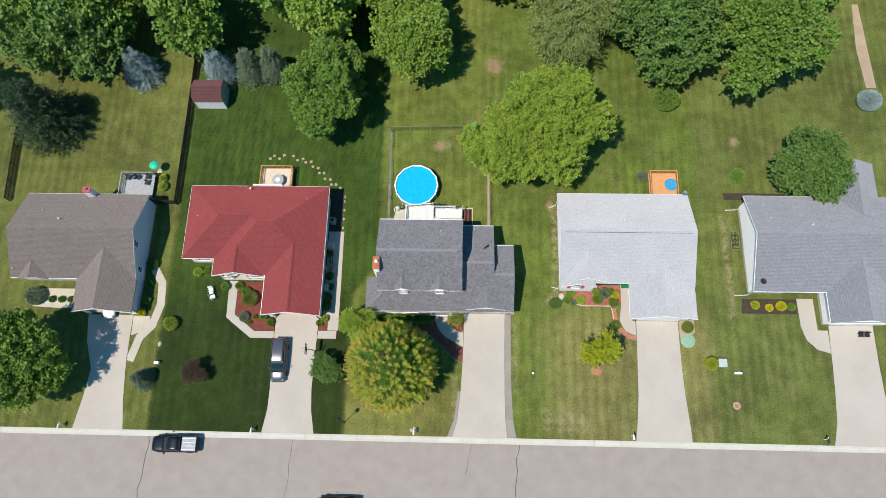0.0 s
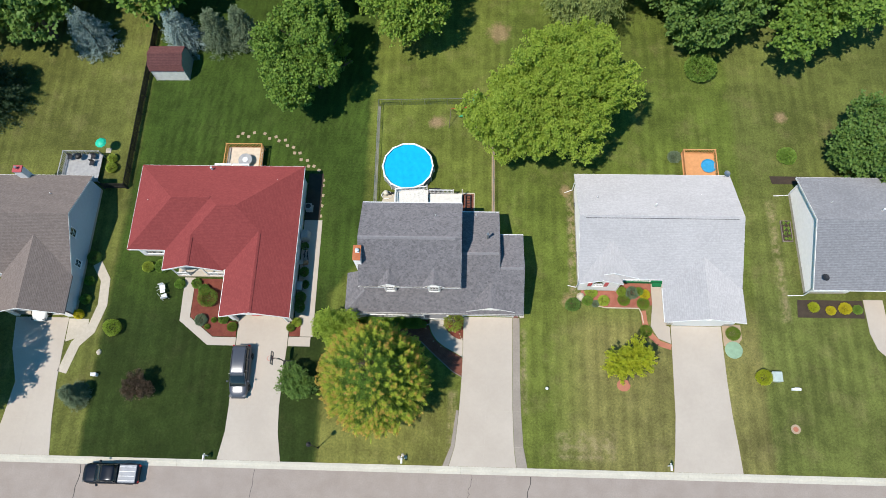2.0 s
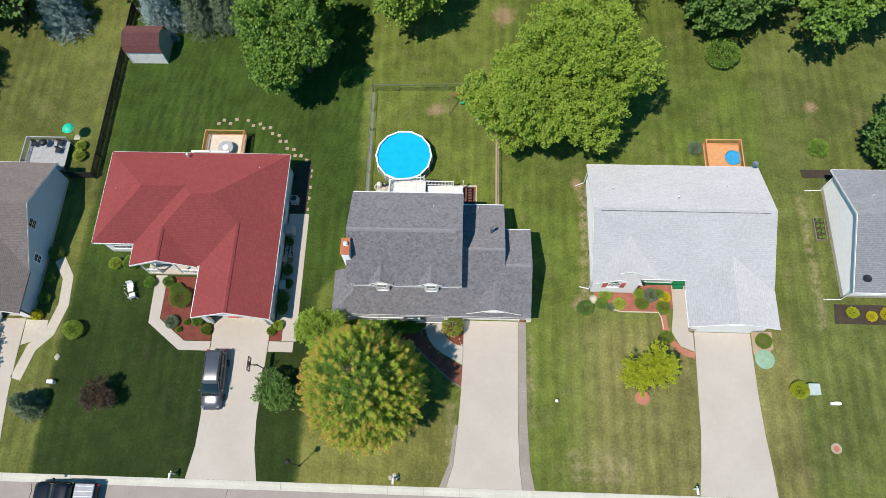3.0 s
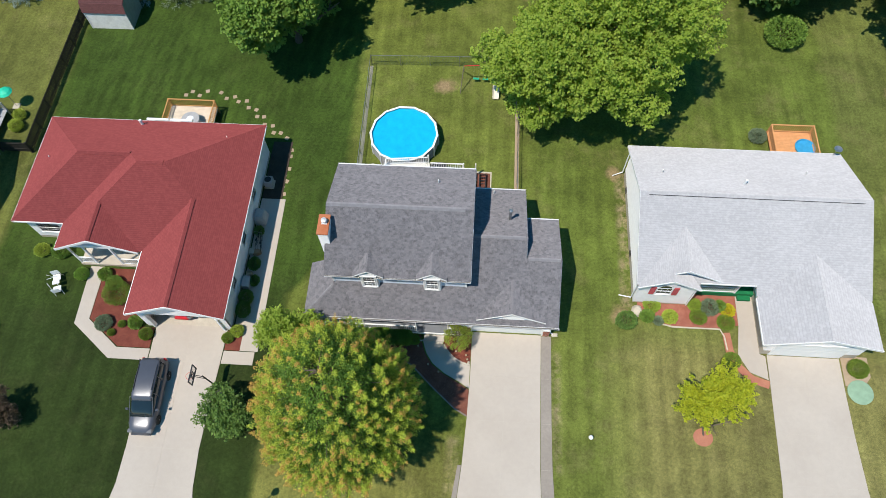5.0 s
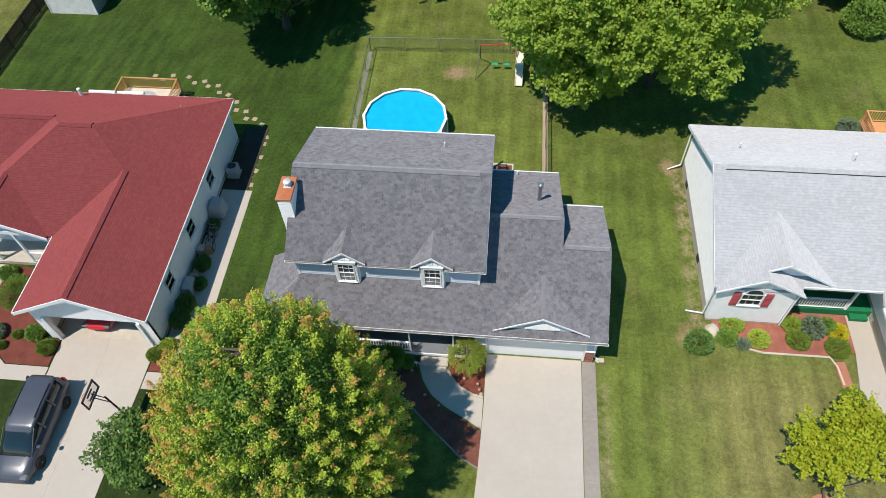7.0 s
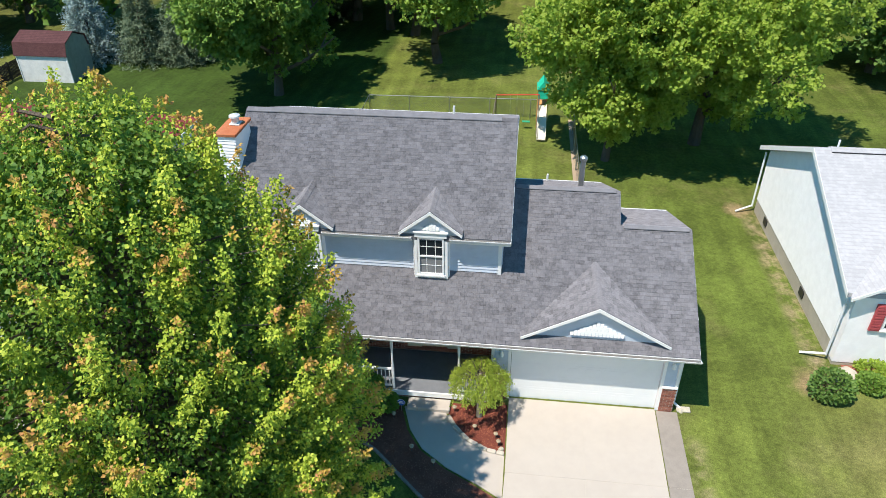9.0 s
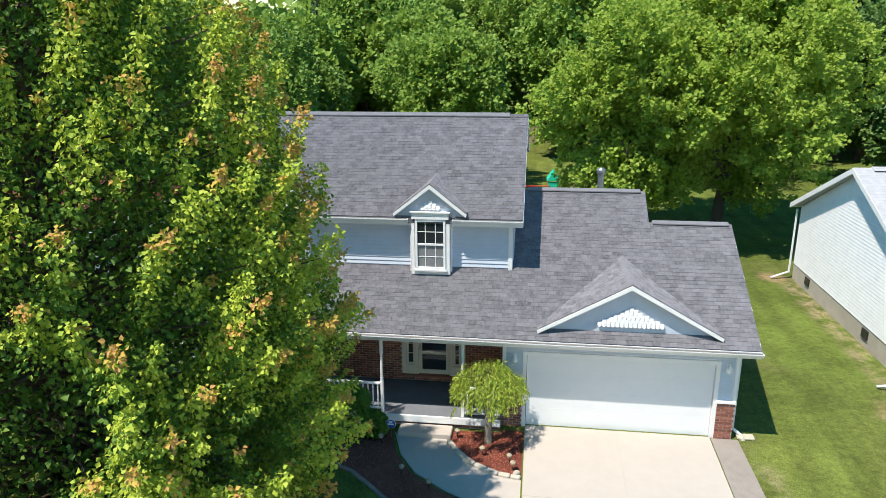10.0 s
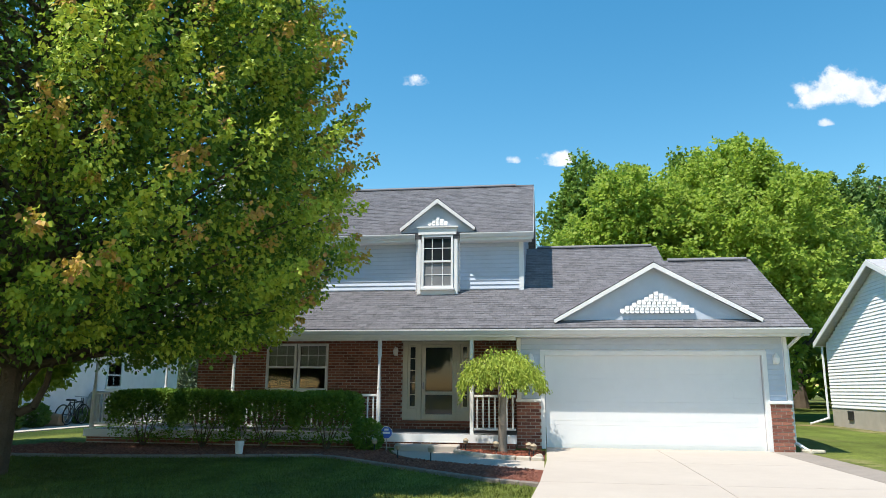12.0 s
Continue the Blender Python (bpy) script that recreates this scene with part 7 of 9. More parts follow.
def car_bits(t, L, half, zl, zt):
    for s in (-1, 1):
        part("headlight", box(L / 2 - 0.32, L / 2 - 0.06, s * half * 0.72 - 0.17, s * half * 0.72 + 0.17, zl, zl + 0.15, 0.03), M_LAMP, t)
        part("tail_light", box(-L / 2 - 0.005, -L / 2 + 0.12, s * half * 0.82 - 0.1, s * half * 0.82 + 0.1, zt - 0.2, zt + 0.12, 0.02), M_TAIL, t)


def minivan(at, rz, body):
    t = thing("minivan", "dark grey-blue minivan parked on the driveway", "car", at, rz)
    smooth(part("body", loft([(-2.55, .70, .70, .42, .98), (-2.45, .90, .86, .34, 1.08), (-1.5, .97, .90, .27, 1.12), (0, .98, .91, .25, 1.10), (1.1, .97, .89, .25, 1.06), (1.9, .94, .82, .28, .94), (2.35, .84, .68, .34, .80), (2.55, .62, .5, .42, .62)]), body, t))
    smooth(part("glasshouse", loft([(-2.48, .82, .72, 1.0, 1.25), (-2.25, .86, .72, 1.0, 1.66), (-1.0, .88, .74, 1.0, 1.72), (0.35, .88, .74, 1.0, 1.66), (0.9, .86, .72, 1.0, 1.36), (1.5, .80, .7, .98, 1.02)]), M_CARGLASS, t))
    smooth(part("roof", loft([(-2.35, .60, .50, 1.60, 1.68), (-2.1, .745, .66, 1.62, 1.76), (-1.0, .76, .68, 1.66, 1.80), (0.2, .75, .66, 1.62, 1.76), (0.55, .70, .6, 1.52, 1.60)]), body, t))
    for s in (-1, 1):
        for x0, x1, z1 in ((-2.36, -2.1, 1.66), (-1.15, -1.02, 1.70), (-0.02, 0.1, 1.66)):
            part("pillar", prism([(x0, s * .885, 1.02), (x1, s * .885, 1.02), (x1 - 0.03, s * .755, z1), (x0 + 0.05, s * .755, z1)], (0, s * 0.012, 0)), body, t)
        part("windscreen_post", prism([(1.42, s * .80, 1.04), (1.52, s * .80, 1.0), (0.42, s * .735, 1.66), (0.33, s * .735, 1.68)], (0, s * 0.03, 0)), body, t)
        part("mirror", box(0.95, 1.1, s * 1.02 - 0.1, s * 1.02 + 0.1, 1.05, 1.2, 0.03), body, t)
        part("roof_rail", box(-1.9, -0.1, s * 0.62 - 0.02, s * 0.62 + 0.02, 1.79, 1.83, 0.008), M_DARKM, t)
    part("bumper", box(2.3, 2.58, -0.7, 0.7, 0.3, 0.46, 0.05), body, t)
    wheels(t, (-1.55, 1.5), 0.985)
    car_bits(t, 5.1, 0.9, 0.62, 1.05)
    return t


def pickup(at, rz, body):
    t = thing("pickup_truck", "black pickup truck with silver bed cover, parked at the kerb", "truck", at, rz)
    smooth(part("body", loft([(-2.65, .82, .80, .48, 1.02), (-2.58, .92, .90, .42, 1.08), (-1.0, .95, .92, .38, 1.10), (0.9, .96, .92, .38, 1.10), (2.2, .94, .86, .40, 1.06), (2.6, .85, .76, .46, .98), (2.72, .6, .55, .5, .8)]), body, t))
    smooth(part("cab_glass", loft([(-0.75, .80, .70, 1.05, 1.35), (-0.6, .86, .70, 1.05, 1.74), (0.6, .86, .70, 1.05, 1.74), (1.45, .80, .7, 1.05, 1.1)]), M_CARGLASS, t))
    smooth(part("cab_roof", loft([(-0.68, .60, .5, 1.68, 1.74), (-0.5, .72, .64, 1.70, 1.82), (0.45, .72, .64, 1.70, 1.82), (0.7, .66, .56, 1.60, 1.68)]), body, t))
    for s in (-1, 1):
        for x0, x1 in ((-0.75, -0.55), (0.05, 0.15)):
            part("pillar", prism([(x0, s * .87, 1.08), (x1, s * .87, 1.08), (x1, s * .725, 1.72), (x0 + 0.06, s * .725, 1.72)], (0, s * 0.012, 0)), body, t)
        part("mirror", box(0.95, 1.12, s * 1.06 - 0.12, s * 1.06 + 0.12, 1.12, 1.32, 0.03), body, t)
        part("bed_rail", box(-2.55, -0.8, s * 0.86 - 0.05, s * 0.86 + 0.05, 1.08, 1.15, 0.015), body, t)
    part("bed_cover", box(-2.5, -0.82, -0.8, 0.8, 1.09, 1.20, 0.04), plain("silver_cover", (0.26, 0.27, 0.30), 0.4, 0.3), t, "silver ribbed bed cover")
    for i in range(4):
        part("rib", box(-2.4, -0.92, -0.62 + i * 0.41, -0.57 + i * 0.41, 1.20, 1.215), M_GUTTER, t)
    wheels(t, (-1.6, 1.75), 0.96, 0.38, 0.26)
    car_bits(t, 5.4, 0.88, 0.8, 0.85)
    return t


def sedan(at, rz, body, label):
    t = thing("car", label, "car", at, rz)
    smooth(part("body", loft([(-2.35, .68, .66, .40, .86), (-2.2, .86, .80, .32, .96), (-1.2, .90, .82, .25, .98), (0.4, .91, .82, .24, .94), (1.5, .88, .76, .26, .84), (2.15, .78, .62, .32, .72), (2.35, .5, .42, .4, .56)]), body, t))
    smooth(part("glasshouse", loft([(-1.95, .74, .66, .92, .98), (-1.25, .78, .60, .92, 1.36), (0.1, .78, .60, .92, 1.38), (1.05, .72, .62, .88, .94)]), M_CARGLASS, t))
    smooth(part("roof", loft([(-1.3, .5, .44, 1.30, 1.36), (-1.1, .62, .55, 1.33, 1.43), (-0.1, .62, .55, 1.33, 1.44), (0.2, .55, .48, 1.27, 1.34)]), body, t))
    for s in (-1, 1):
        part("pillar", prism([(-0.5, s * .79, .93), (-0.4, s * .79, .93), (-0.42, s * .625, 1.36), (-0.5, s * .625, 1.36)], (0, s * 0.012, 0)), body, t)
        part("mirror", box(0.6, 0.72, s * .92 - 0.09, s * .92 + 0.09, .92, 1.03, 0.03), body, t)
    wheels(t, (-1.35, 1.4), 0.91)
    car_bits(t, 4.7, 0.82, 0.52, 0.75)
    return t


minivan((-21.75, -6.15, 0.03), -89, paint("dark_grey_blue_paint", (0.075, 0.08, 0.10), 0.2))
pickup((-32.75, -15.95, -0.12), 180.3, paint("black_paint", (0.012, 0.014, 0.022)))
sedan((-13.6, -22.0, -0.12), 180, paint("charcoal_paint", (0.02, 0.02, 0.022)), "dark car parked at the far kerb")
sedan((-43.2, 0.9, 0.03), -90, paint("white_car_paint", (0.7, 0.7, 0.7), 0.0), "white car standing half inside the open garage")
sedan((-20.9, 1.9, 0.03), -90, paint("red_car_paint", (0.5, 0.015, 0.02), 0.0), "red car inside the open garage")

# ---- pool and its deck ----
pool = thing("swimming_pool", "round above-ground pool with blue bubble cover and white rim", "pool", (-6.25, 16.1, 0))
N, PR_, PH = 14, 2.72, 1.28


def gon(r, z, off=0.0):
    return [(r * math.cos(2 * math.pi * (i + off) / N), r * math.sin(2 * math.pi * (i + off) / N), z) for i in range(N)]


for i in range(N):
    a0, a1 = gon(PR_, 0)[i], gon(PR_, 0)[(i + 1) % N]
    b0, b1 = gon(PR_ - 0.06, 0)[i], gon(PR_ - 0.06, 0)[(i + 1) % N]
    part("wall_panel", prism([a0, a1, b1, b0], (0, 0, PH)), M_DECKG, pool)
    c0, c1 = gon(PR_ + 0.06, PH)[i], gon(PR_ + 0.06, PH)[(i + 1) % N]
    d0, d1 = gon(PR_ - 0.10, PH)[i], gon(PR_ - 0.10, PH)[(i + 1) % N]
    part("rim_plate", prism([c0, c1, d1, d0], (0, 0, 0.045)), M_TRIM, pool)
    p = gon(PR_ + 0.05, 0)[i]
    part("upright", tube(p, (p[0], p[1], PH), 0.05, 0.05, 6), M_TRIM, pool)


def pool_cover():
    rng = np.random.default_rng(3)
    bm = bmesh.new()
    n = 40
    R_ = PR_ - 0.13
    grid = {}
    for i in range(n + 1):
        for j in range(n + 1):
            x, y = (i / n * 2 - 1) * R_, (j / n * 2 - 1) * R_
            r = math.hypot(x, y)
            if r > R_ * 1.0:
                continue
            zz = PH - 0.12 + 0.012 * math.sin(x * 7 + 2 * math.sin(y * 2)) * math.sin(y * 3.1 + x) + rng.normal(0, 0.002)
            grid[i, j] = bm.verts.new((x, y, zz))
    for (i, j) in list(grid):
        q = [(i, j), (i + 1, j), (i + 1, j + 1), (i, j + 1)]
        if all(k in grid for k in q):
            bm.faces.new([grid[k] for k in q])
    return bm


smooth(part("bubble_cover", pool_cover(), M_POOL, pool))
bm = bmesh.new()
bm.faces.new([bm.verts.new((x, y, PH - 0.135)) for x, y, _ in gon(PR_ - 0.05, 0)])
part("water", bm, M_POOL, pool)

pd_ = thing("pool_deck", "white-painted wooden pool deck with railings and steps", "deck")


def boards(owner, x0, x1, y0, y1, z, material, w=0.14, along="x", name="board", t=0.03):
    """A deck surface plank by plank."""
    if along == "x":
        y = y0
        while y < y1 - 0.02:
            part(name, box(x0, x1, y, min(y + w - 0.008, y1), z - t, z), material, owner)
            y += w
    else:
        x = x0
        while x < x1 - 0.02:
            part(name, box(x, min(x + w - 0.008, x1), y0, y1, z - t, z), material, owner)
            x += w


boards(pd_, -7.35, -3.95, 9.32, 13.3, 1.30, M_DECKW, along="y")
boards(pd_, -3.9, -0.4, 11.9, 13.1, 0.75, M_DECKW)
for i in range(3):
    part("stair_tread", box(-3.93 + i * 0.28, -3.66 + i * 0.28, 11.0, 11.85, 1.05 - i * 0.18, 1.09 - i * 0.18), M_DECKW, pd_)
for x in (-7.3, -5.6, -4.0):
    for y in (9.5, 11.4, 13.2):
        part("deck_post", box(x - 0.05, x + 0.05, y - 0.05, y + 0.05, 0, 1.27), M_DECKW, pd_)
for x in (-2.5, -0.5):
    for y in (12.0, 13.0):
        part("deck_post", box(x - 0.05, x + 0.05, y - 0.05, y + 0.05, 0, 0.72), M_DECKW, pd_)
railing((-7.35, 13.05), (-4.1, 13.35), 1.30, 0.8, pd_, turned=False)
railing((-7.35, 9.5), (-7.35, 13.0), 1.30, 0.8, pd_, turned=False)
railing((-3.9, 13.15), (-1.3, 13.15), 0.75, 0.9, pd_, turned=False)
for x, y, z in ((-7.35, 13.1, 1.3), (-4.05, 13.4, 1.3), (-1.3, 13.15, 0.75), (-0.35, 13.15, 0.75)):
    part("newel", box(x - 0.055, x + 0.055, y - 0.055, y + 0.055, z - 0.1, z + 1.0, 0.01), M_DECKW, pd_)
for x, y in ((-1.9, 11.2), (-3.3, 13.55)):
    t = thing("covered_grill", "black covered grill beside the pool deck", "grill", (x, y, 0.01))
    part("cover", loft([(-0.65, .2, .12, .0, .7), (-0.6, .32, .2, .0, .95), (0.6, .32, .2, .0, .95), (0.65, .2, .12, .0, .7)]), M_BLACK, t)
t = thing("lattice_screen", "dark folded lattice screen leaning by the deck", "screen", (0.25, 12.3, 0.01))
for i in range(7):
    part("slat", box(-0.25, 0.25, -1.0 + i * 0.3, -0.95 + i * 0.3, 0.35, 0.39), M_DARKM, t)
for x in (-0.25, 0.25):
    part("rail", box(x - 0.03, x + 0.03, -1.05, 0.95, 0.0, 0.35), M_DARKM, t)
t = thing("pool_pump", "pale pool filter with hoses beside the pool", "pump", (-8.55, 13.3, 0))
part("tank", lathe([(0.22, 0), (0.26, 0.1), (0.26, 0.6), (0.15, 0.75), (0.05, 0.8)], 14), M_CREAM, t)
part("motor", tube((0.35, 0, 0.2), (0.8, 0.1, 0.2), 0.12, 0.12, 10), M_BLACK, t)
for i in range(3):
    bm = bmesh.new()
    for j in range(12):
        a, b = j * 0.5, (j + 1) * 0.5
        add_tube(bm, (0.1 + (0.5 + 0.05 * i) * math.cos(a), -0.1 + 0.45 * math.sin(a), 0.03 + 0.05 * i), (0.1 + (0.5 + 0.05 * i) * math.cos(b), -0.1 + 0.45 * math.sin(b), 0.03 + 0.05 * i), 0.025, 0.025, 5)
    part("hose", bm, M_GUTTER if i else M_BLACK, t)

# ---- fences ----
M_WIRE = plain("green_grey_wire", (0.10, 0.13, 0.11), 0.6, 0.4)


def chain_link(points, h=1.2, label="galvanised chain-link fence round the pool yard", gate=None):
    f = thing("chain_link_fence", label, "fence")
    for a, b in zip(points, points[1:]):
        a, b = Vector((*a, 0)), Vector((*b, 0))
        d = b - a
        n = max(1, round(d.length / 2.6))
        for i in range(n + 1):
            p = a + d * (i / n)
            part("post", tube(p, p + Vector((0, 0, h + 0.04)), 0.03, 0.03, 7), M_STEEL, f)
        part("top_rail", tube(a + Vector((0, 0, h)), b + Vector((0, 0, h)), 0.024, 0.024, 6), M_STEEL, f)
        # wire mesh: two families of slanting wires as thin strips
        verts, faces = [], []
        u = d.normalized()
        L, step, r = d.length, 0.16, 0.0065
        for s in (1, -1):
            k = -h
            while k < L + h:
                x0, x1 = (k, k + h) if s > 0 else (k + h, k)
                z0, z1 = 0.03, h
                lo, hi = min(x0, x1), max(x0, x1)
                if hi > 0 and lo < L:
                    t0 = max(0, (0 - lo) / h) if lo < 0 else 0
                    t1 = min(1, (L - lo) / h) if hi > L else 1
                    pa = [lo + h * t0, lo + h * t1]
                    za = [z0 + (z1 - z0) * (t0 if s > 0 else 1 - t0), z0 + (z1 - z0) * (t1 if s > 0 else 1 - t1)]
                    i0 = len(verts)
                    for pp, zz in zip(pa, za):
                        q = a + u * pp
                        for dz in (-r, r):
                            verts.append((q.x, q.y, zz + dz * 1.4))
                    faces.append((i0, i0 + 1, i0 + 3, i0 + 2))
                k += step
        me = bpy.data.meshes.new("wire_mesh")
        me.from_pydata(verts, [], faces)
        me.materials.append(M_WIRE)
        ob = new("wire_mesh", me)
        ob.parent = f
    return f


chain_link([(-9.65, 10.0), (-9.9, 24.3), (2.9, 24.6), (2.95, 10.3)])
paving("fence_strip", "bare worn strip under the chain-link fence", ribbon([(2.95, 10.3), (2.9, 24.4)], 0.35), M_SAND, 0.008, "bare soil")
# added ground strip in the grey of the mesh and rail above it
paving("fence_mesh_strip", "grey ground strip standing in for the chain-link mesh", ribbon([(-9.65, 10.0), (-9.9, 24.2)], 0.3), M_STRIP, 0.007, "bare soil")


def board_fence(points, h, material, label, gap=0.11, w=0.085, rails=(0.3, 0.85)):
    f = thing("board_fence", label, "fence")
    me = bpy.data.meshes.new("picket")
    bm = box(-w / 2, w / 2, -0.01, 0.01, 0.03, h)
    bm.to_mesh(me)
    bm.free()
    me.materials.append(material)
    for a, b in zip(points, points[1:]):
        a, b = Vector((*a, 0)), Vector((*b, 0))
        d = b - a
        ang = math.atan2(d.y, d.x)
        m = Matrix.Translation(a) @ Matrix.Rotation(ang, 4, 'Z')
        for z in rails:
            part("rail", add_box(bmesh.new(), 0, d.length, 0.012, 0.05, h * z, h * z + 0.09, 0, m), material, f)
        n = max(1, round(d.length / 2.4))
        for i in range(n + 1):
            part("post", add_box(bmesh.new(), d.length * i / n - 0.06, d.length * i / n + 0.06, 0.02, 0.13, 0, h + 0.1, 0.008, m), material, f)
        k = int(d.length / gap)
        for i in range(k):
            ob = new("picket", me)
            ob.parent = f
            ob.matrix_basis = m @ Matrix.Translation(((i + 0.5) * d.length / k, 0, 0))
    return f


board_fence([(-37.1, 34.5), (-37.0, 13.7), (-39.5, 13.7)], 1.25, M_FENCE, "dark stained picket fence between two gardens", gap=0.13, w=0.10)
board_fence([(-59.8, 24.0), (-59.2, 13.9)], 1.25, M_FENCE, "dark stained picket fence at the far garden", gap=0.15, w=0.10)
board_fence([(-15.0, 56.0), (1.0, 56.3)], 1.9, plain("tan_fence", (0.36, 0.28, 0.19), 0.85, vary=0.2), "tall tan board fence behind the wood", gap=0.15, w=0.14)

# ---- shed ----
shed = thing("garden_shed", "cream garden shed with dull red gambrel roof", "shed", (-34.1, 28.9, 0))
prof = [(-1.5, 1.9), (-1.25, 2.75), (0.0, 3.25), (1.25, 2.75), (1.5, 1.9)]
for (y0, z0), (y1, z1) in zip(prof, prof[1:]):
    part("roof_plane", prism([(-2.0, y0, z0), (2.0, y0, z0), (2.0, y1, z1), (-2.0, y1, z1)], (0, 0, 0.06)), M_SH_SHED, shed)
for x in (-1.92, 1.86):
    part("end_wall", prism([(x, -1.4, 0), (x, 1.4, 0), (x, 1.4, 1.88), (x, 1.2, 2.7), (x, 0, 3.2), (x, -1.2, 2.7), (x, -1.4, 1.88)], (0.06, 0, 0)), M_SHEDS, shed)
for y in (-1.4, 1.34):
    part("side_wall", box(-1.86, 1.86, y, y + 0.06, 0, 1.9), M_SHEDW, shed)
part("corner_trim", box(1.88, 1.94, -1.44, -1.36, 0, 1.9), M_TRIM, shed)
part("corner_trim", box(-1.94, -1.88, -1.44, -1.36, 0, 1.9), M_TRIM, shed)

# ---- play set ----
play = thing("swing_set", "old swing set with red bar, teal top and pale slide", "swing set", (0, 0, 0))
part("top_bar", tube((-1.75, 22.6, 2.15), (0.8, 22.9, 2.15), 0.032, 0.032, 8), M_REDP, play)
for x, y, x2, y2 in ((-1.75, 22.6, -2.0, 21.5), (-1.75, 22.6, -1.8, 23.9), (0.8, 22.9, 0.75, 21.9), (0.8, 22.9, 0.8, 24.0)):
    part("leg", tube((x, y, 2.15), (x2, y2, 0), 0.035, 0.035, 8), M_OLDWOOD, play)
for x in (-0.7, 0.1):
    sw = new("swing")
    sw.parent = play
    for dx in (-0.2, 0.2):
        part("chain", tube((x + dx, 22.75, 2.1), (x + dx, 22.75, 0.5), 0.008, 0.008, 5), M_STEEL, sw)
    part("seat", box(x - 0.24, x + 0.24, 22.65, 22.85, 0.45, 0.5, 0.01), M_GREENP, sw)
for x in (0.75, 1.3):
    for y in (23.0, 24.0):
        part("tower_post", box(x - 0.04, x + 0.04, y - 0.04, y + 0.04, 0, 2.6), M_CEDAR, play)
part("tower_floor", box(0.72, 1.33, 22.95, 24.05, 1.35, 1.4), M_CEDAR, play)
part("canopy", prism([(0.65, 22.85, 2.45), (1.4, 22.85, 2.45), (1.02, 22.85, 2.95)], (0, 1.3, 0)), M_TEAL, play)
part("tower_panel", box(0.72, 1.33, 22.9, 22.94, 1.9, 2.4), M_TEAL, play)
part("slide", prism([(0.78, 22.95, 1.42), (1.27, 22.95, 1.42), (1.27, 20.9, 0.12), (0.78, 20.9, 0.12)], (0, 0, 0.05)), M_CREAM, play)
for x in (0.76, 1.25):
    part("slide_side", prism([(x, 22.95, 1.42), (x + 0.04, 22.95, 1.42), (x + 0.04, 20.9, 0.12), (x, 20.9, 0.12)], (0, 0, 0.2)), M_CREAM, play)

# ---- decks of the neighbours ----
def garden_deck(x0, x1, y0, y1, z, wood, label, gap_side=None, floor=None):
    d = thing("garden_deck", label, "deck")
    boards(d, x0, x1, y0, y1, z, floor or wood, along="x")
    for x in (x0 + 0.06, x1 - 0.06):
        for y in (y0 + 0.1, y1 - 0.06):
            part("deck_post", box(x - 0.05, x + 0.05, y - 0.05, y + 0.05, 0, z + 0.95), wood, d)
    for a, b, n in (((x0, y1 - 0.05), (x1, y1 - 0.05), "n"), ((x0 + 0.05, y0), (x0 + 0.05, y1), "w"), ((x1 - 0.05, y0), (x1 - 0.05, y1), "e")):
        if n != gap_side:
            railing(a, b, z, 0.92, d, 0.16, wood, turned=False)
    part("rim_joist", box(x0, x1, y1 - 0.02, y1 + 0.02, z - 0.25, z - 0.035), wood, d)
    return d


garden_deck(-26.2, -22.2, 15.1, 18.5, 0.7, M_CEDAR, "cedar-railed deck with pale boards behind the red-roofed house", floor=plain("pale_deck_boards", (0.62, 0.52, 0.41), 0.7, vary=0.1))
garden_deck(23.0, 26.4, 14.6, 18.3, 0.6, plain("orange_stained_boards", (0.62, 0.30, 0.13), 0.7, vary=0.1), "orange-stained deck behind the pale-roofed house")
garden_deck(-44.3, -40.2, 14.2, 17.5, 0.6, M_DECKG, "grey deck with white railings behind the brown-roofed house", "e")
t = thing("patio_table", "round pale stone table on the cedar deck", "table", (-23.9, 16.6, 0.7))
part("top", lathe([(0.72, 0.68), (0.75, 0.70), (0.75, 0.74), (0.72, 0.76)], 24), M_DECKG, t)
part("inset", lathe([(0.3, 0.761), (0.3, 0.80), (0.12, 0.82)], 20), M_GUTTER, t)
part("foot", lathe([(0.35, 0), (0.12, 0.08), (0.1, 0.68)], 14), M_STEEL, t)
t = thing("paddling_pool", "small blue plastic pool on the deck", "pool", (25.7, 16.7, 0.6))
part("tub", lathe([(0.62, 0), (0.75, 0.02), (0.80, 0.2), (0.76, 0.22), (0.68, 0.08), (0.0, 0.06)], 22), M_BLUEP, t)
t = thing("parasol", "teal parasol over the grey deck", "parasol", (-40.0, 18.3, 0))
part("pole", tube((0, 0, 0), (0, 0, 2.1), 0.025, 0.025, 8), M_STEEL, t)
part("canopy", lathe([(0.62, 1.85), (0.45, 2.02), (0.2, 2.12), (0.02, 2.18), (0.0, 2.15)], 10), M_TEAL, t)
part("base", box(-0.3, 0.3, -0.3, 0.3, 0, 0.08, 0.02), M_STONE, t)
for x, y in ((-43.6, 16.9), (-41.0, 17.0), (-41.0, 16.2)):
    t = thing("garden_chair", "dark folding chair on the grey deck", "chair", (x, y, 0.6), group="chairs on the grey deck")
    part("seat", box(-0.25, 0.25, -0.25, 0.25, 0.40, 0.44), M_DARKM, t)
    part("backrest", box(-0.25, 0.25, 0.22, 0.26, 0.44, 0.9), M_DARKM, t)
    for sx in (-0.22, 0.22):
        for sy in (-0.22, 0.22):
            part("leg", tube((sx, sy, 0), (sx, sy, 0.42), 0.014, 0.014, 5), M_DARKM, t)
t = thing("covered_grill", "black round grill on the grey deck", "grill", (-42.5, 16.9, 0.6))
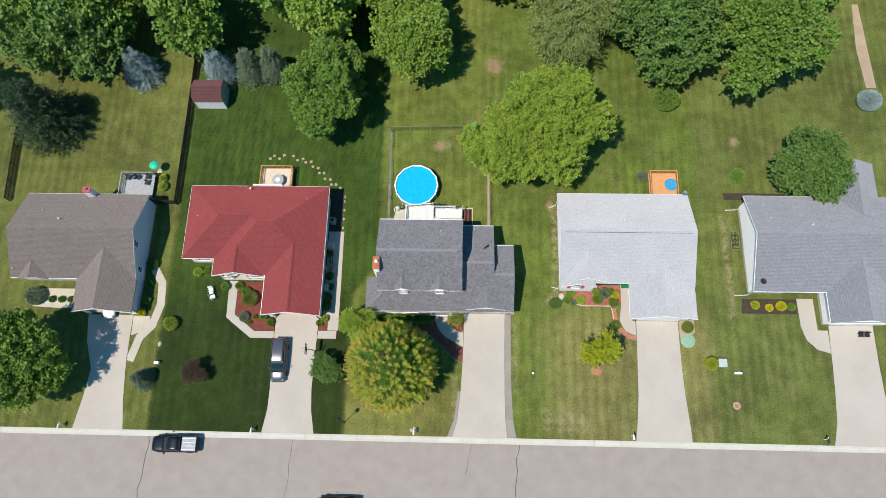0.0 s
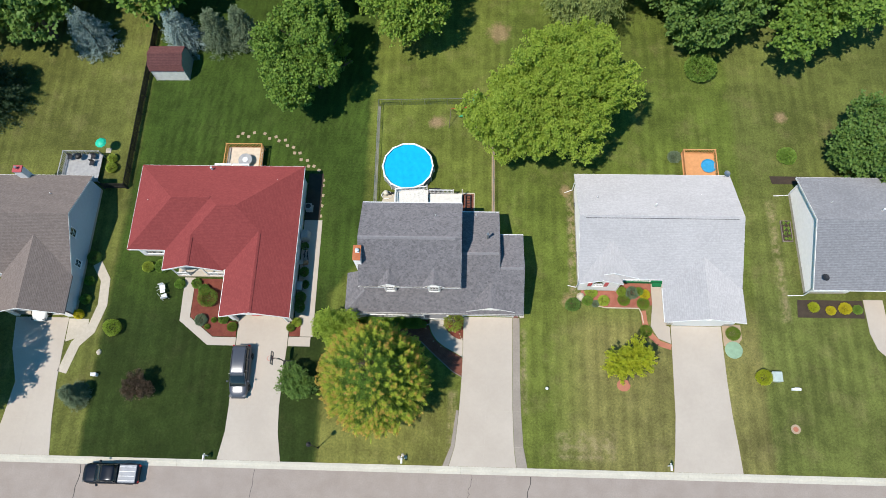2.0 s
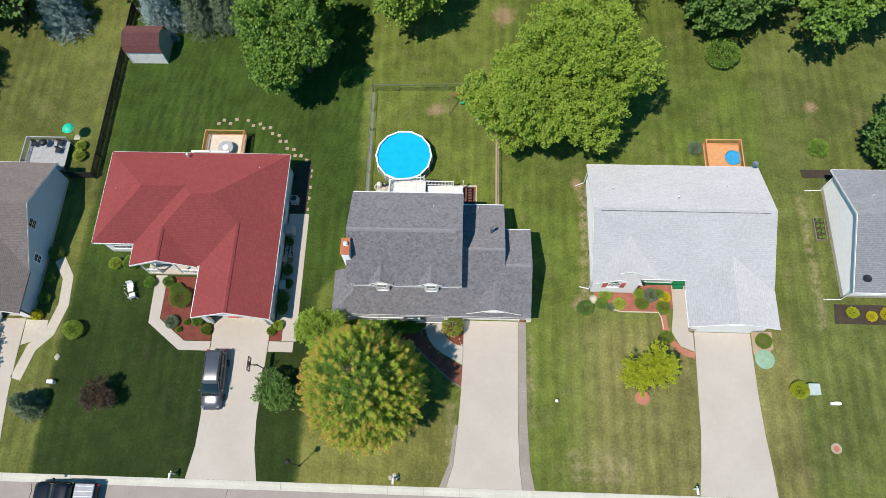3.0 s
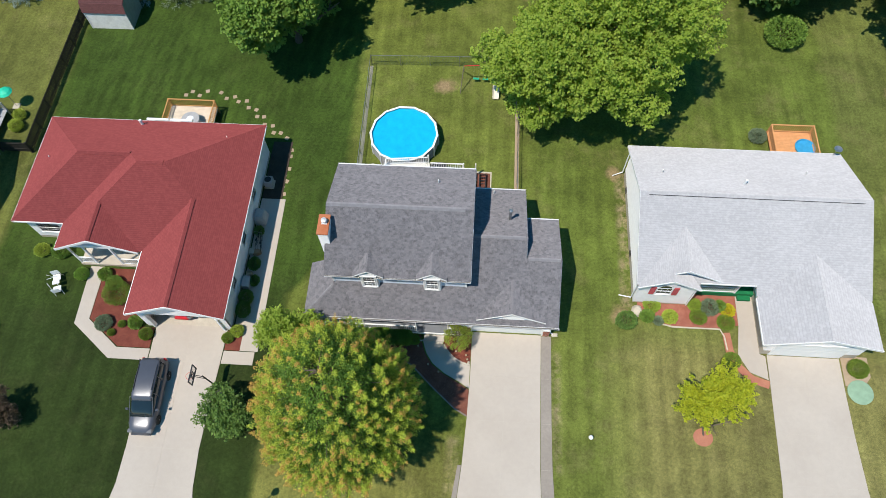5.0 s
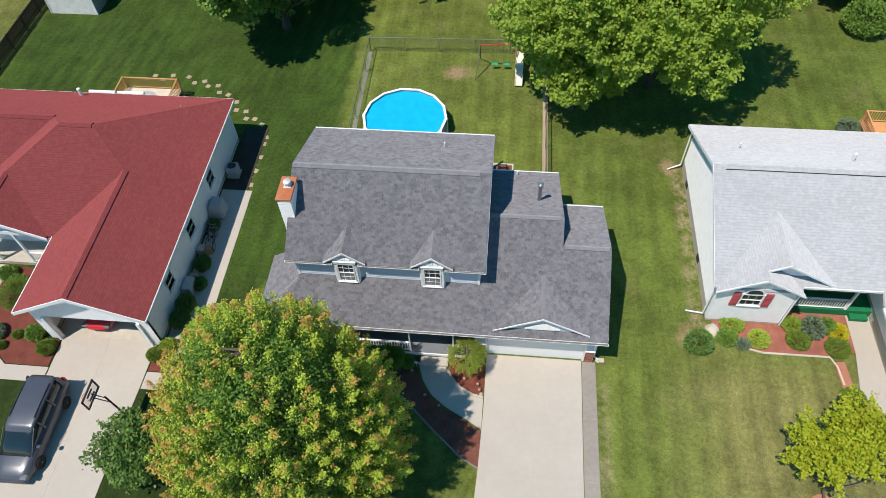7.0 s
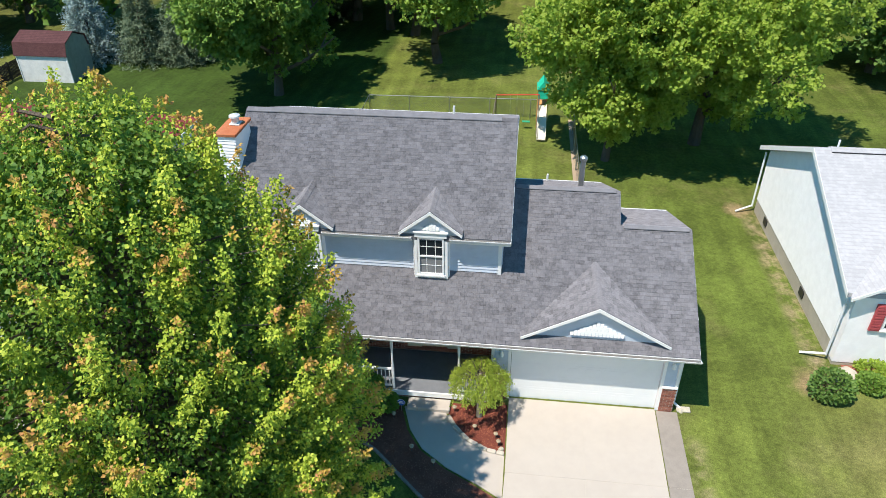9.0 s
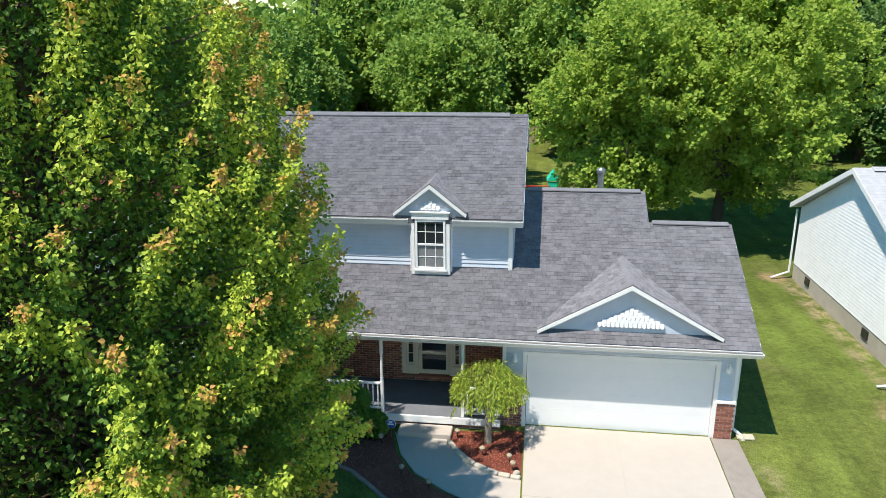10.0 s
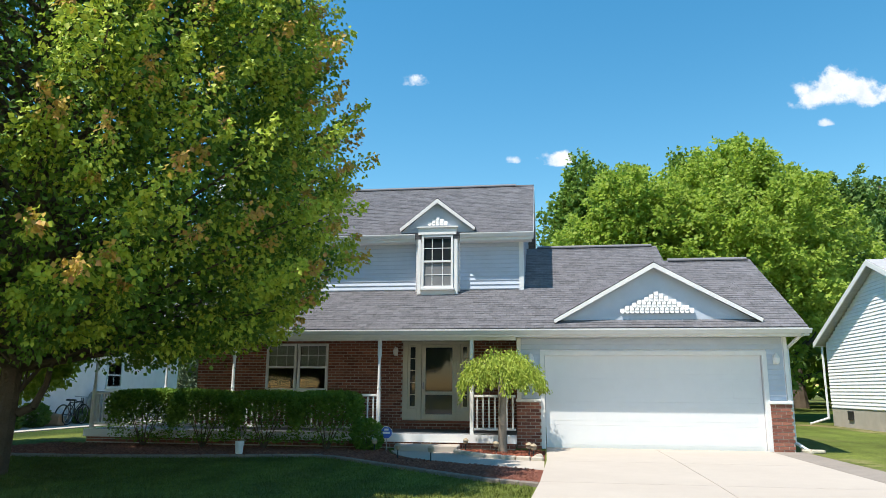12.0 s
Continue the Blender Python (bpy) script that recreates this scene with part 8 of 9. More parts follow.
part("bowl", lathe([(0.1, 0.5), (0.34, 0.62), (0.38, 0.75), (0.3, 0.95), (0.06, 1.05)], 16), M_BLACK, t)
for a in (0, 2.1, 4.2):
    part("leg", tube((0.15 * math.cos(a), 0.15 * math.sin(a), 0.55), (0.35 * math.cos(a), 0.35 * math.sin(a), 0), 0.015, 0.015, 5), M_STEEL, t)

t = thing("raised_bed", "low wooden raised bed with soil and seedlings", "raised bed", (33.1, 9.6, 0))
for x0, x1, y0, y1 in ((-0.52, -0.46, -1.15, 1.15), (0.46, 0.52, -1.15, 1.15), (-0.46, 0.46, -1.15, -1.09), (-0.46, 0.46, 1.09, 1.15)):
    part("board", box(x0, x1, y0, y1, 0, 0.22, 0.008), M_EDGE, t)
part("soil", box(-0.46, 0.46, -1.09, 1.09, 0, 0.17), M_SOIL, t)
rb = np.random.default_rng(71)
for i in range(8):
    p = np.stack([rb.normal(-0.2 + 0.4 * (i % 2), 0.07, 60), rb.normal(-0.85 + 0.56 * (i // 2), 0.09, 60), rb.uniform(0.17, 0.4, 60)], 1)
    ob = new("seedling", leaf_mesh("seedling", p, rb.normal(0, 1, (60, 3)), 0.09, rb, [L_MID]))
    ob.parent = t

# stepping stones
STONES = [(-25.6, 20.2), (-25.1, 20.6), (-24.4, 20.2), (-23.8, 20.7), (-22.6, 20.6), (-22.0, 20.0), (-21.3, 20.2), (-20.9, 19.7), (-20.2, 19.8), (-19.9, 19.1), (-19.2, 18.9), (-19.0, 18.2), (-18.4, 18.2), (-18.2, 17.4),
          (-17.5, 17.3), (-17.3, 16.6), (-16.7, 16.6), (-16.1, 16.1), (-15.75, 15.5), (-15.5, 14.9), (-15.5, 14.3), (-15.7, 13.7), (-15.42, 13.1), (-15.66, 12.5), (-15.42, 11.9), (-15.66, 11.3), (-15.45, 10.7)]
rs = random.Random(9)
for x, y in STONES:
    t = tagged(part("stepping_stone", box(-0.17, 0.17, -0.17, 0.17, -0.02, 0.025, 0.02), M_SAND), "square pale stepping stone in the lawn", "stepping stone", "stepping stones")
    t.matrix_basis = pose(x, y, 0, 0, 0, rs.uniform(-25, 25))

# ---- along the red-roofed house ----
t = thing("air_conditioner", "grey air-conditioning unit on a pad", "air conditioner", (-16.68, 11.5, 0.03))
part("pad", box(-0.38, 0.38, -0.38, 0.38, 0, 0.08), M_CONC2, t)
part("case", box(-0.33, 0.33, -0.33, 0.33, 0.08, 0.8, 0.03), M_DECKG, t)
part("fan_grille", lathe([(0.27, 0.80), (0.25, 0.83), (0.07, 0.84)], 18), M_DARKM, t)
t = thing("covered_grill", "grill under a grey cover by the wall", "grill", (-16.72, 8.25, 0.03), 90)
part("cover", loft([(-0.5, .4, .25, .0, .9), (-0.4, .55, .35, .0, 1.15), (0.4, .55, .35, .0, 1.15), (0.5, .4, .25, .0, .9)]), M_DECKG, t)
t = thing("deck_box", "pale grey storage box with a rounded lid", "storage box", (-16.82, 2.75, 0.03), 90)
part("tub", box(-0.42, 0.42, -0.28, 0.28, 0.0, 0.52, 0.03), M_DECKG, t)
part("lid", loft([(-0.45, .30, .27, .52, .57), (-0.43, .31, .24, .52, .64), (0.43, .31, .24, .52, .64), (0.45, .30, .27, .52, .57)]), M_DECKG, t)
t = thing("carton", "beige cardboard box by the storage box", "box", (-16.75, 3.5, 0.03), 12)
part("body", box(-0.2, 0.2, -0.16, 0.16, 0.0, 0.42, 0.006), M_SAND, t)
for k in (-1, 1):
    part("flap", prism([(-0.2, k * 0.16, 0.42), (0.2, k * 0.16, 0.42), (0.2, k * 0.03, 0.47), (-0.2, k * 0.03, 0.47)], (0, 0, 0.006)), M_SAND, t)
t = thing("storage_crate", "small whitish plastic crate by the wall", "crate", (-16.92, 5.35, 0.03))
part("tub", box(-0.2, 0.2, -0.2, 0.2, 0.0, 0.4, 0.02), M_CONC2, t)
part("rim", box(-0.22, 0.22, -0.22, 0.22, 0.4, 0.44, 0.01), M_CONC2, t)
t = thing("soil_sack", "slumped tan sack on the side path", "sack", (-16.55, 5.35, 0.03), 20)
part("sack", loft([(-0.34, .06, .05, .0, .2), (-0.26, .25, .18, .0, .36), (-0.05, .27, .2, .0, .42), (0.2, .25, .19, .0, .37), (0.34, .1, .06, .0, .16)]), M_SACK, t)


def hoop(x, z, r, w, n=24, k=6):
    """A closed upright ring of round section."""
    bm = bmesh.new()
    rows = []
    for i in range(n):
        a = i * 2 * math.pi / n
        rows.append([bm.verts.new((x + (r + w * math.cos(j * 2 * math.pi / k)) * math.cos(a), w * math.sin(j * 2 * math.pi / k), z + (r + w * math.cos(j * 2 * math.pi / k)) * math.sin(a))) for j in range(k)])
    for i in range(n):
        for j in range(k):
            bm.faces.new((rows[i][j], rows[i - 1][j], rows[i - 1][j - 1], rows[i][j - 1]))
    bmesh.ops.recalc_face_normals(bm, faces=bm.faces)
    return bm


def bicycle(at, rz, lean):
    t = thing("bicycle", "dark bicycle leaning against the side wall", "bicycle", at, rz, group="bicycles by the wall")
    t.matrix_basis = pose(*at, lean, 0, rz)
    for x in (-0.5, 0.5):
        wheel = new("wheel")
        wheel.parent = t
        for name, r, w, m in (("tyre", 0.33, 0.02, M_RUBBER), ("rim", 0.305, 0.011, M_STEEL)):
            part(name, hoop(x, 0.35, r, w), m, wheel)
        for i in range(8):
            a = i * math.pi / 4
            part("spoke", tube((x, 0, 0.35), (x + 0.3 * math.cos(a), 0, 0.35 + 0.3 * math.sin(a)), 0.003, 0.003, 4), M_STEEL, wheel)
    bm = bmesh.new()
    for a, b in (((-0.5, 0, 0.35), (-0.08, 0, 0.32)), ((-0.08, 0, 0.32), (0.36, 0, 0.78)), ((-0.08, 0, 0.32), (-0.22, 0, 0.82)), ((-0.2, 0, 0.75), (0.36, 0, 0.8)), ((-0.5, 0, 0.35), (-0.2, 0, 0.75)), ((0.5, 0, 0.35), (0.34, 0, 0.92))):
        add_tube(bm, a, b, 0.017, 0.017, 7)
    part("frame", bm, M_DARKM, t)
    part("handlebar", tube((0.33, -0.28, 0.95), (0.33, 0.28, 0.95), 0.013, 0.013, 6), M_STEEL, t)
    part("saddle", loft([(-0.36, .07, .06, .82, .86), (-0.28, .08, .07, .82, .88), (-0.1, .02, .02, .82, .86)]), M_BLACK, t)


for x, y, turn in ((-16.62, 6.35, 86), (-16.32, 6.1, 98)):
    bicycle((x, y, 0.03), turn, 4)
t = thing("basketball_hoop", "portable basketball hoop with framed backboard", "basketball hoop", (-17.2, -5.2, 0.0))
part("base", loft([(-0.55, .25, .2, .0, .2), (-0.45, .42, .36, .0, .3), (0.4, .42, .36, .0, .3), (0.55, .25, .2, .0, .2)]), M_BLACK, t)
part("pole", tube((0, 0, 0.2), (-0.25, 0, 3.0), 0.05, 0.045, 10), M_BLACK, t)
for z in (2.75, 3.2):
    part("arm", tube((-0.2, 0, z - 0.35), (-0.85, 0, z), 0.025, 0.025, 6), M_BLACK, t)
board = new("backboard")
board.parent = t
m_clear = bpy.data.materials.new("clear_acrylic")
m_clear.use_nodes = True
cb = m_clear.node_tree.nodes["Principled BSDF"]
cb.inputs["Transmission Weight"].default_value, cb.inputs["Roughness"].default_value, cb.inputs["IOR"].default_value = 1.0, 0.05, 1.05
part("panel", box(-0.90, -0.88, -0.56, 0.56, 2.75, 3.45), m_clear, board)
for y0, y1, z0, z1 in ((-0.6, 0.6, 2.7, 2.77), (-0.6, 0.6, 3.43, 3.5), (-0.6, -0.54, 2.7, 3.5), (0.54, 0.6, 2.7, 3.5), (-0.25, 0.25, 2.9, 2.94), (-0.25, 0.25, 3.2, 3.24)):
    part("frame", box(-0.93, -0.86, y0, y1, z0, z1), M_DARKM, board)
bm = bmesh.new()
for i in range(16):
    a, b = i * math.pi / 8, (i + 1) * math.pi / 8
    add_tube(bm, (-1.18 + 0.23 * math.cos(a), 0.23 * math.sin(a), 2.85), (-1.18 + 0.23 * math.cos(b), 0.23 * math.sin(b), 2.85), 0.012, 0.012, 5)
part("hoop_ring", bm, M_REDP, t)

# ---- street furniture and small yard things ----
lampost = thing("yard_lamp", "tall black lamp post on the front lawn", "lamp post", (-13.6, -13.1, 0))
part("post", lathe([(0.09, 0), (0.07, 0.3), (0.04, 0.5), (0.035, 3.7)], 10), M_BLACK, lampost)
part("lantern", lathe([(0.08, 3.7), (0.17, 3.8), (0.2, 4.15), (0.24, 4.2), (0.05, 4.42)], 8), M_DARKM, lampost)


def mailbox(x, y, m, label, m2=None):
    t = thing("mailbox", label, "mailbox", (x, y, 0), group="mailboxes along the street")
    part("post", box(-0.05, 0.05, -0.05, 0.05, 0, 1.05), m2 or M_TRIM, t)
    part("arm", box(-0.04, 0.04, -0.4, 0.2, 0.92, 0.99), m2 or M_TRIM, t)
    bm = bmesh.new()
    add_prism(bm, [(0.09 * math.cos(a), -0.48, 1.12 + 0.1 * math.sin(a)) for a in [i * math.pi / 8 for i in range(9)]] + [(-0.09, -0.48, 1.0), (0.09, -0.48, 1.0)], (0, 0.5, 0))
    part("box", bm, m, t)
    part("flag", box(0.092, 0.1, -0.35, -0.3, 1.05, 1.25), M_REDP, t)


mailbox(-5.5, -13.9, M_TRIM, "white mailbox on a post amid stones")
mailbox(-24.1, -14.1, M_TRIM, "white mailbox on a white post")
mailbox(19.2, -13.9, M_TRIM, "white mailbox with red flag")
mailbox(40.6, -13.8, M_DARKM, "grey mailbox on a post")
mailbox(-46.6, -14.1, M_TRIM, "white mailbox on a post by the kerb")


def rock(x, y, r, h, seed, label="rounded pale garden stone"):
    rg = random.Random(seed)
    bm = bmesh.new()
    bmesh.ops.create_icosphere(bm, subdivisions=2, radius=1)
    for v in bm.verts:
        k = 1 + 0.22 * noise.noise(v.co * 1.7 + Vector((seed, 0, 0)))
        v.co = Vector((v.co.x * r * k, v.co.y * r * 0.85 * k, max(-0.3, v.co.z) * h * k))
    ob = tagged(part("stone", bm, M_STONE), label, "stone", "garden stones")
    ob.matrix_basis = pose(x, y, 0, 0, 0, rg.uniform(0, 360))


for i, (x, y, r) in enumerate(((-5.8, -13.8, 0.22), (-5.25, -13.75, 0.2), (-5.5, -13.55, 0.18), (11.75, 2.2, 0.5), (-36.6, -4.4, 0.3), (-0.15, -2.3, 0.1), (5.72, 0.0, 0.12))):
    rock(x, y, r, r * 0.8, i)
t = thing("utility_box", "pale green utility cabinet on the lawn", "utility box", (30.0, -5.5, 0))
part("case", box(-0.45, 0.45, -0.45, 0.45, 0, 0.62, 0.03), plain("utility_green", (0.38, 0.44, 0.42), 0.5), t)
part("lid", box(-0.48, 0.48, -0.48, 0.48, 0.62, 0.68, 0.02), plain("utility_lid", (0.42, 0.49, 0.47), 0.45), t)
t = thing("utility_pedestal", "white cable pedestal leaning on the lawn", "pedestal", (31.8, -6.6, 0))
part("case", box(-0.42, 0.42, -0.12, 0.12, 0, 0.3, 0.02), M_TRIM, t)
part("cap", box(-0.2, 0.2, -0.14, 0.14, 0.3, 0.42, 0.02), M_TRIM, t)
t = thing("utility_pedestal", "white cable pedestal on the lawn", "pedestal", (-36.4, -6.7, 0))
part("case", box(-0.35, 0.2, -0.15, 0.15, 0, 0.5, 0.02), M_TRIM, t)
part("cap", box(-0.36, 0.21, -0.16, 0.16, 0.5, 0.58, 0.02), M_GUTTER, t)
t = thing("globe_light", "white globe ornament on a short stake", "ornament", (8.15, -7.05, 0))
part("stake", tube((0, 0, 0), (0, 0, 0.15), 0.03, 0.03, 6), M_DARKM, t)
smooth(part("globe", lathe([(0.02, 0.13), (0.13, 0.18), (0.16, 0.28), (0.12, 0.39), (0.02, 0.43)], 14), M_TRIM, t))
t = thing("manhole", "round manhole cover in a worn ring of earth", "manhole", (31.3, -10.3, 0))
part("earth_ring", lathe([(0.46, -0.02), (0.44, 0.012), (0.0, 0.012)], 20), M_SAND, t)
part("cover", lathe([(0.24, 0.0), (0.24, 0.03), (0.22, 0.035), (0.0, 0.035)], 20), M_PAVER, t)
t = thing("round_cover", "flat round green lid in the lawn", "lid", (26.4, -2.9, 0))
part("disc", lathe([(0.85, -0.02), (0.85, 0.06), (0.8, 0.08), (0.0, 0.09)], 28), plain("faded_green", (0.24, 0.36, 0.25), 0.6), t)
paving("tree_ring", "round bark ring at the young tree's foot", [(15.55 + 0.65 * math.cos(a * 0.45), -6.55 + 0.6 * math.sin(a * 0.45)) for a in range(14)], M_PAVER, 0.02, "bark ring")
paving("sand_path", "strip of bare sandy soil along a drive", [(52.4, 44), (53.2, 44), (53.4, 37), (53.6, 31), (52.3, 31), (51.9, 37)], M_SAND, 0.006, "bare soil")
# lawn glider
t = thing("garden_glider", "white metal garden glider with two seats", "garden seat", (-30.9, 1.9, 0), 20)
for s in (-1, 1):
    part("seat", box(-0.28, 0.28, s * 0.5 - 0.25, s * 0.5 + 0.25, 0.40, 0.45, 0.015), M_TRIM, t)
    part("backrest", box(-0.28, 0.28, s * 0.78 - 0.02, s * 0.78 + 0.02, 0.45, 0.95, 0.01), M_TRIM, t)
    for x in (-0.3, 0.3):
        part("leg", tube((x, s * 0.8, 0), (x, s * 0.35, 1.3), 0.02, 0.02, 6), M_GUTTER, t)
part("table", box(-0.25, 0.25, -0.16, 0.16, 0.6, 0.63), M_GUTTER, t)
part("top_bar", tube((-0.3, 0, 1.3), (0.3, 0, 1.3), 0.02, 0.02, 6), M_GUTTER, t)
for i in range(2):
    t = thing("garden_chair", "dark garden chair on the driveway", "chair", (46.3 + i * 0.7, -1.9, 0.03), group="chairs by the garage")
    part("seat", box(-0.26, 0.26, -0.26, 0.26, 0.36, 0.42), M_BLACK, t)
    part("backrest", box(-0.26, 0.26, 0.2, 0.26, 0.42, 0.85), M_BLACK, t)
    for sx in (-0.22, 0.22):
        for sy in (-0.22, 0.22):
            part("leg", tube((sx, sy, 0), (sx, sy, 0.38), 0.02, 0.02, 5), M_BLACK, t)

# ---- before the porch of the grey house ----
weep = thing("weeping_tree", "small grafted weeping tree with hanging pale leaves", "tree", (-0.95, -0.95, DIP))
part("trunk", lathe([(0.115, -0.05), (0.095, 0.3), (0.082, 1.2), (0.095, 1.6), (0.05, 1.95)], 12), M_BARKP, weep)
rw = np.random.default_rng(51)
bm = bmesh.new()
base_, axis_, len_ = [], [], []
for i in range(150):
    a = rw.uniform(0, 2 * math.pi)
    r = 0.82 * rw.uniform(0.1, 1) ** 0.6
    top = np.array([r * math.cos(a), r * math.sin(a), 1.78 + 0.48 * (1 - (r / 0.85) ** 2) + rw.normal(0, 0.05)])
    if i < 40:
        add_tube(bm, (0, 0, 1.75), tuple(top), 0.02, 0.006, 5)
    base_.append(top)
    axis_.append(np.array([0.55 * math.cos(a) * r, 0.55 * math.sin(a) * r, -0.55 - 0.4 * r]))
    len_.append(0.28 + 0.42 * r * rw.uniform(0.5, 1.1))
part("branching", bm, M_BARK, weep)
axis_ = np.array(axis_)
axis_ /= np.linalg.norm(axis_, axis=1, keepdims=True)
pos, ax, _ = shoots_to_leaves(np.array(base_), axis_, np.array(len_), 0.06, 78, rw)
ob = new("crown", leaf_mesh("crown", pos, ax + np.array([0, 0, -0.7]), 0.074, rw, [L_WEEP], None, 0.20, 0.1, 0.4))
ob.parent = weep
bush("boxwood", "small rounded green shrub beside the step", -4.0, -0.95, 0.36, 0.36, 0.72, L_HEDGE, 61, n=2600, leaf=0.055, z=DIP)
sign = thing("yard_sign", "small blue octagonal yard sign on a stake", "sign", (-3.56, -1.0, DIP - 0.08))
part("stake", tube((0, 0, 0), (0, 0, 0.42), 0.010, 0.010, 6), M_STEEL, sign)
part("plate", prism([(0.13 * math.cos(a), -0.015, 0.52 + 0.13 * math.sin(a)) for a in [(i + 0.5) * math.pi / 4 for i in range(8)]], (0, 0.012, 0)), plain("sign_blue", (0.03, 0.10, 0.42), 0.4), sign)
part("rim", prism([(0.145 * math.cos(a), -0.002, 0.52 + 0.145 * math.sin(a)) for a in [(i + 0.5) * math.pi / 4 for i in range(8)]], (0, 0.008, 0)), M_TRIM, sign)
for z, w in ((0.515, 0.085), (0.585, 0.05)):
    part("bar", box(-w, w, -0.021, -0.0155, z - 0.022, z + 0.022), M_TRIM, sign)
M_PATHL = plain("tan_plastic", (0.36, 0.29, 0.20), 0.5)
for x, y in ((-1.78, -0.85), (-1.05, -1.6), (-0.35, -1.85), (-0.25, -2.15), (-3.75, -1.35), (-2.95, -2.65), (-2.2, -3.15), (-6.4, -2.3)):
    t = thing("path_light", "small solar path light in the mulch", "garden light", (x, y, DIP + 0.04), group="path lights in the beds")
    part("stake", tube((0, 0, -0.05), (0, 0, 0.2), 0.012, 0.012, 6), M_DARKM, t)
    part("head", lathe([(0.03, 0.17), (0.055, 0.19), (0.055, 0.24), (0.075, 0.25), (0.02, 0.30)], 10), M_PATHL, t)
t = thing("bucket", "white plastic pail lying by the hedge", "pail", (-6.35, -2.55, DIP + 0.04))
part("pail", lathe([(0.07, 0), (0.09, 0.26), (0.095, 0.27)], 12), M_TRIM, t)
# block edging along the beds
EDGE = [(-1.98, -1.05), (-1.73, -1.47), (-1.48, -1.76), (-1.22, -2.02), (-0.9, -2.2), (-0.6, -2.36), (-0.3, -2.42), (-0.04, -2.46)]
for i, ((xa, ya), (xb, yb)) in enumerate(zip(EDGE, EDGE[1:])):
    m = Matrix.Translation((xa, ya, 0)) @ Matrix.Rotation(math.atan2(yb - ya, xb - xa), 4, 'Z')
    L = math.hypot(xb - xa, yb - ya)
    ob = tagged(part("edging_block", add_box(bmesh.new(), 0.01, L - 0.01, -0.07, 0.07, DIP - 0.02, DIP + 0.11, 0.02, m), M_CONC2), "pale concrete edging block at the bed", "edging", "edging blocks")
BEDLINE = [(-12.6, -3.45), (-10.8, -3.45), (-9.0, -3.36), (-8.0, -3.2), (-7.0, -2.96), (-5.9, -2.6), (-4.8, -2.36), (-4.2, -2.65), (-3.7, -3.1), (-3.1, -3.68), (-2.6, -4.15), (-1.8, -4.85), (-1.0, -5.56), (-0.1, -6.05)]
for (xa, ya), (xb, yb) in zip(BEDLINE, BEDLINE[1:]):
    L = math.hypot(xb - xa, yb - ya)
    n = max(1, round(L / 0.3))
    m = Matrix.Translation((xa, ya, 0)) @ Matrix.Rotation(math.atan2(yb - ya, xb - xa), 4, 'Z')
    for k in range(n):
        tagged(part("edging_block", add_box(bmesh.new(), L * k / n + 0.006, L * (k + 1) / n - 0.006, -0.05, 0.05, DIP - 0.02, DIP + 0.065, 0.015, m), M_EDGE), "grey concrete edging block at the bed", "edging", "edging blocks")
t = thing("downspout_block", "pale splash block under the downspout", "splash block", (5.75, 0.05, 0))
part("block", box(-0.15, 0.3, -0.12, 0.12, 0, 0.07, 0.02), M_STONE, t)

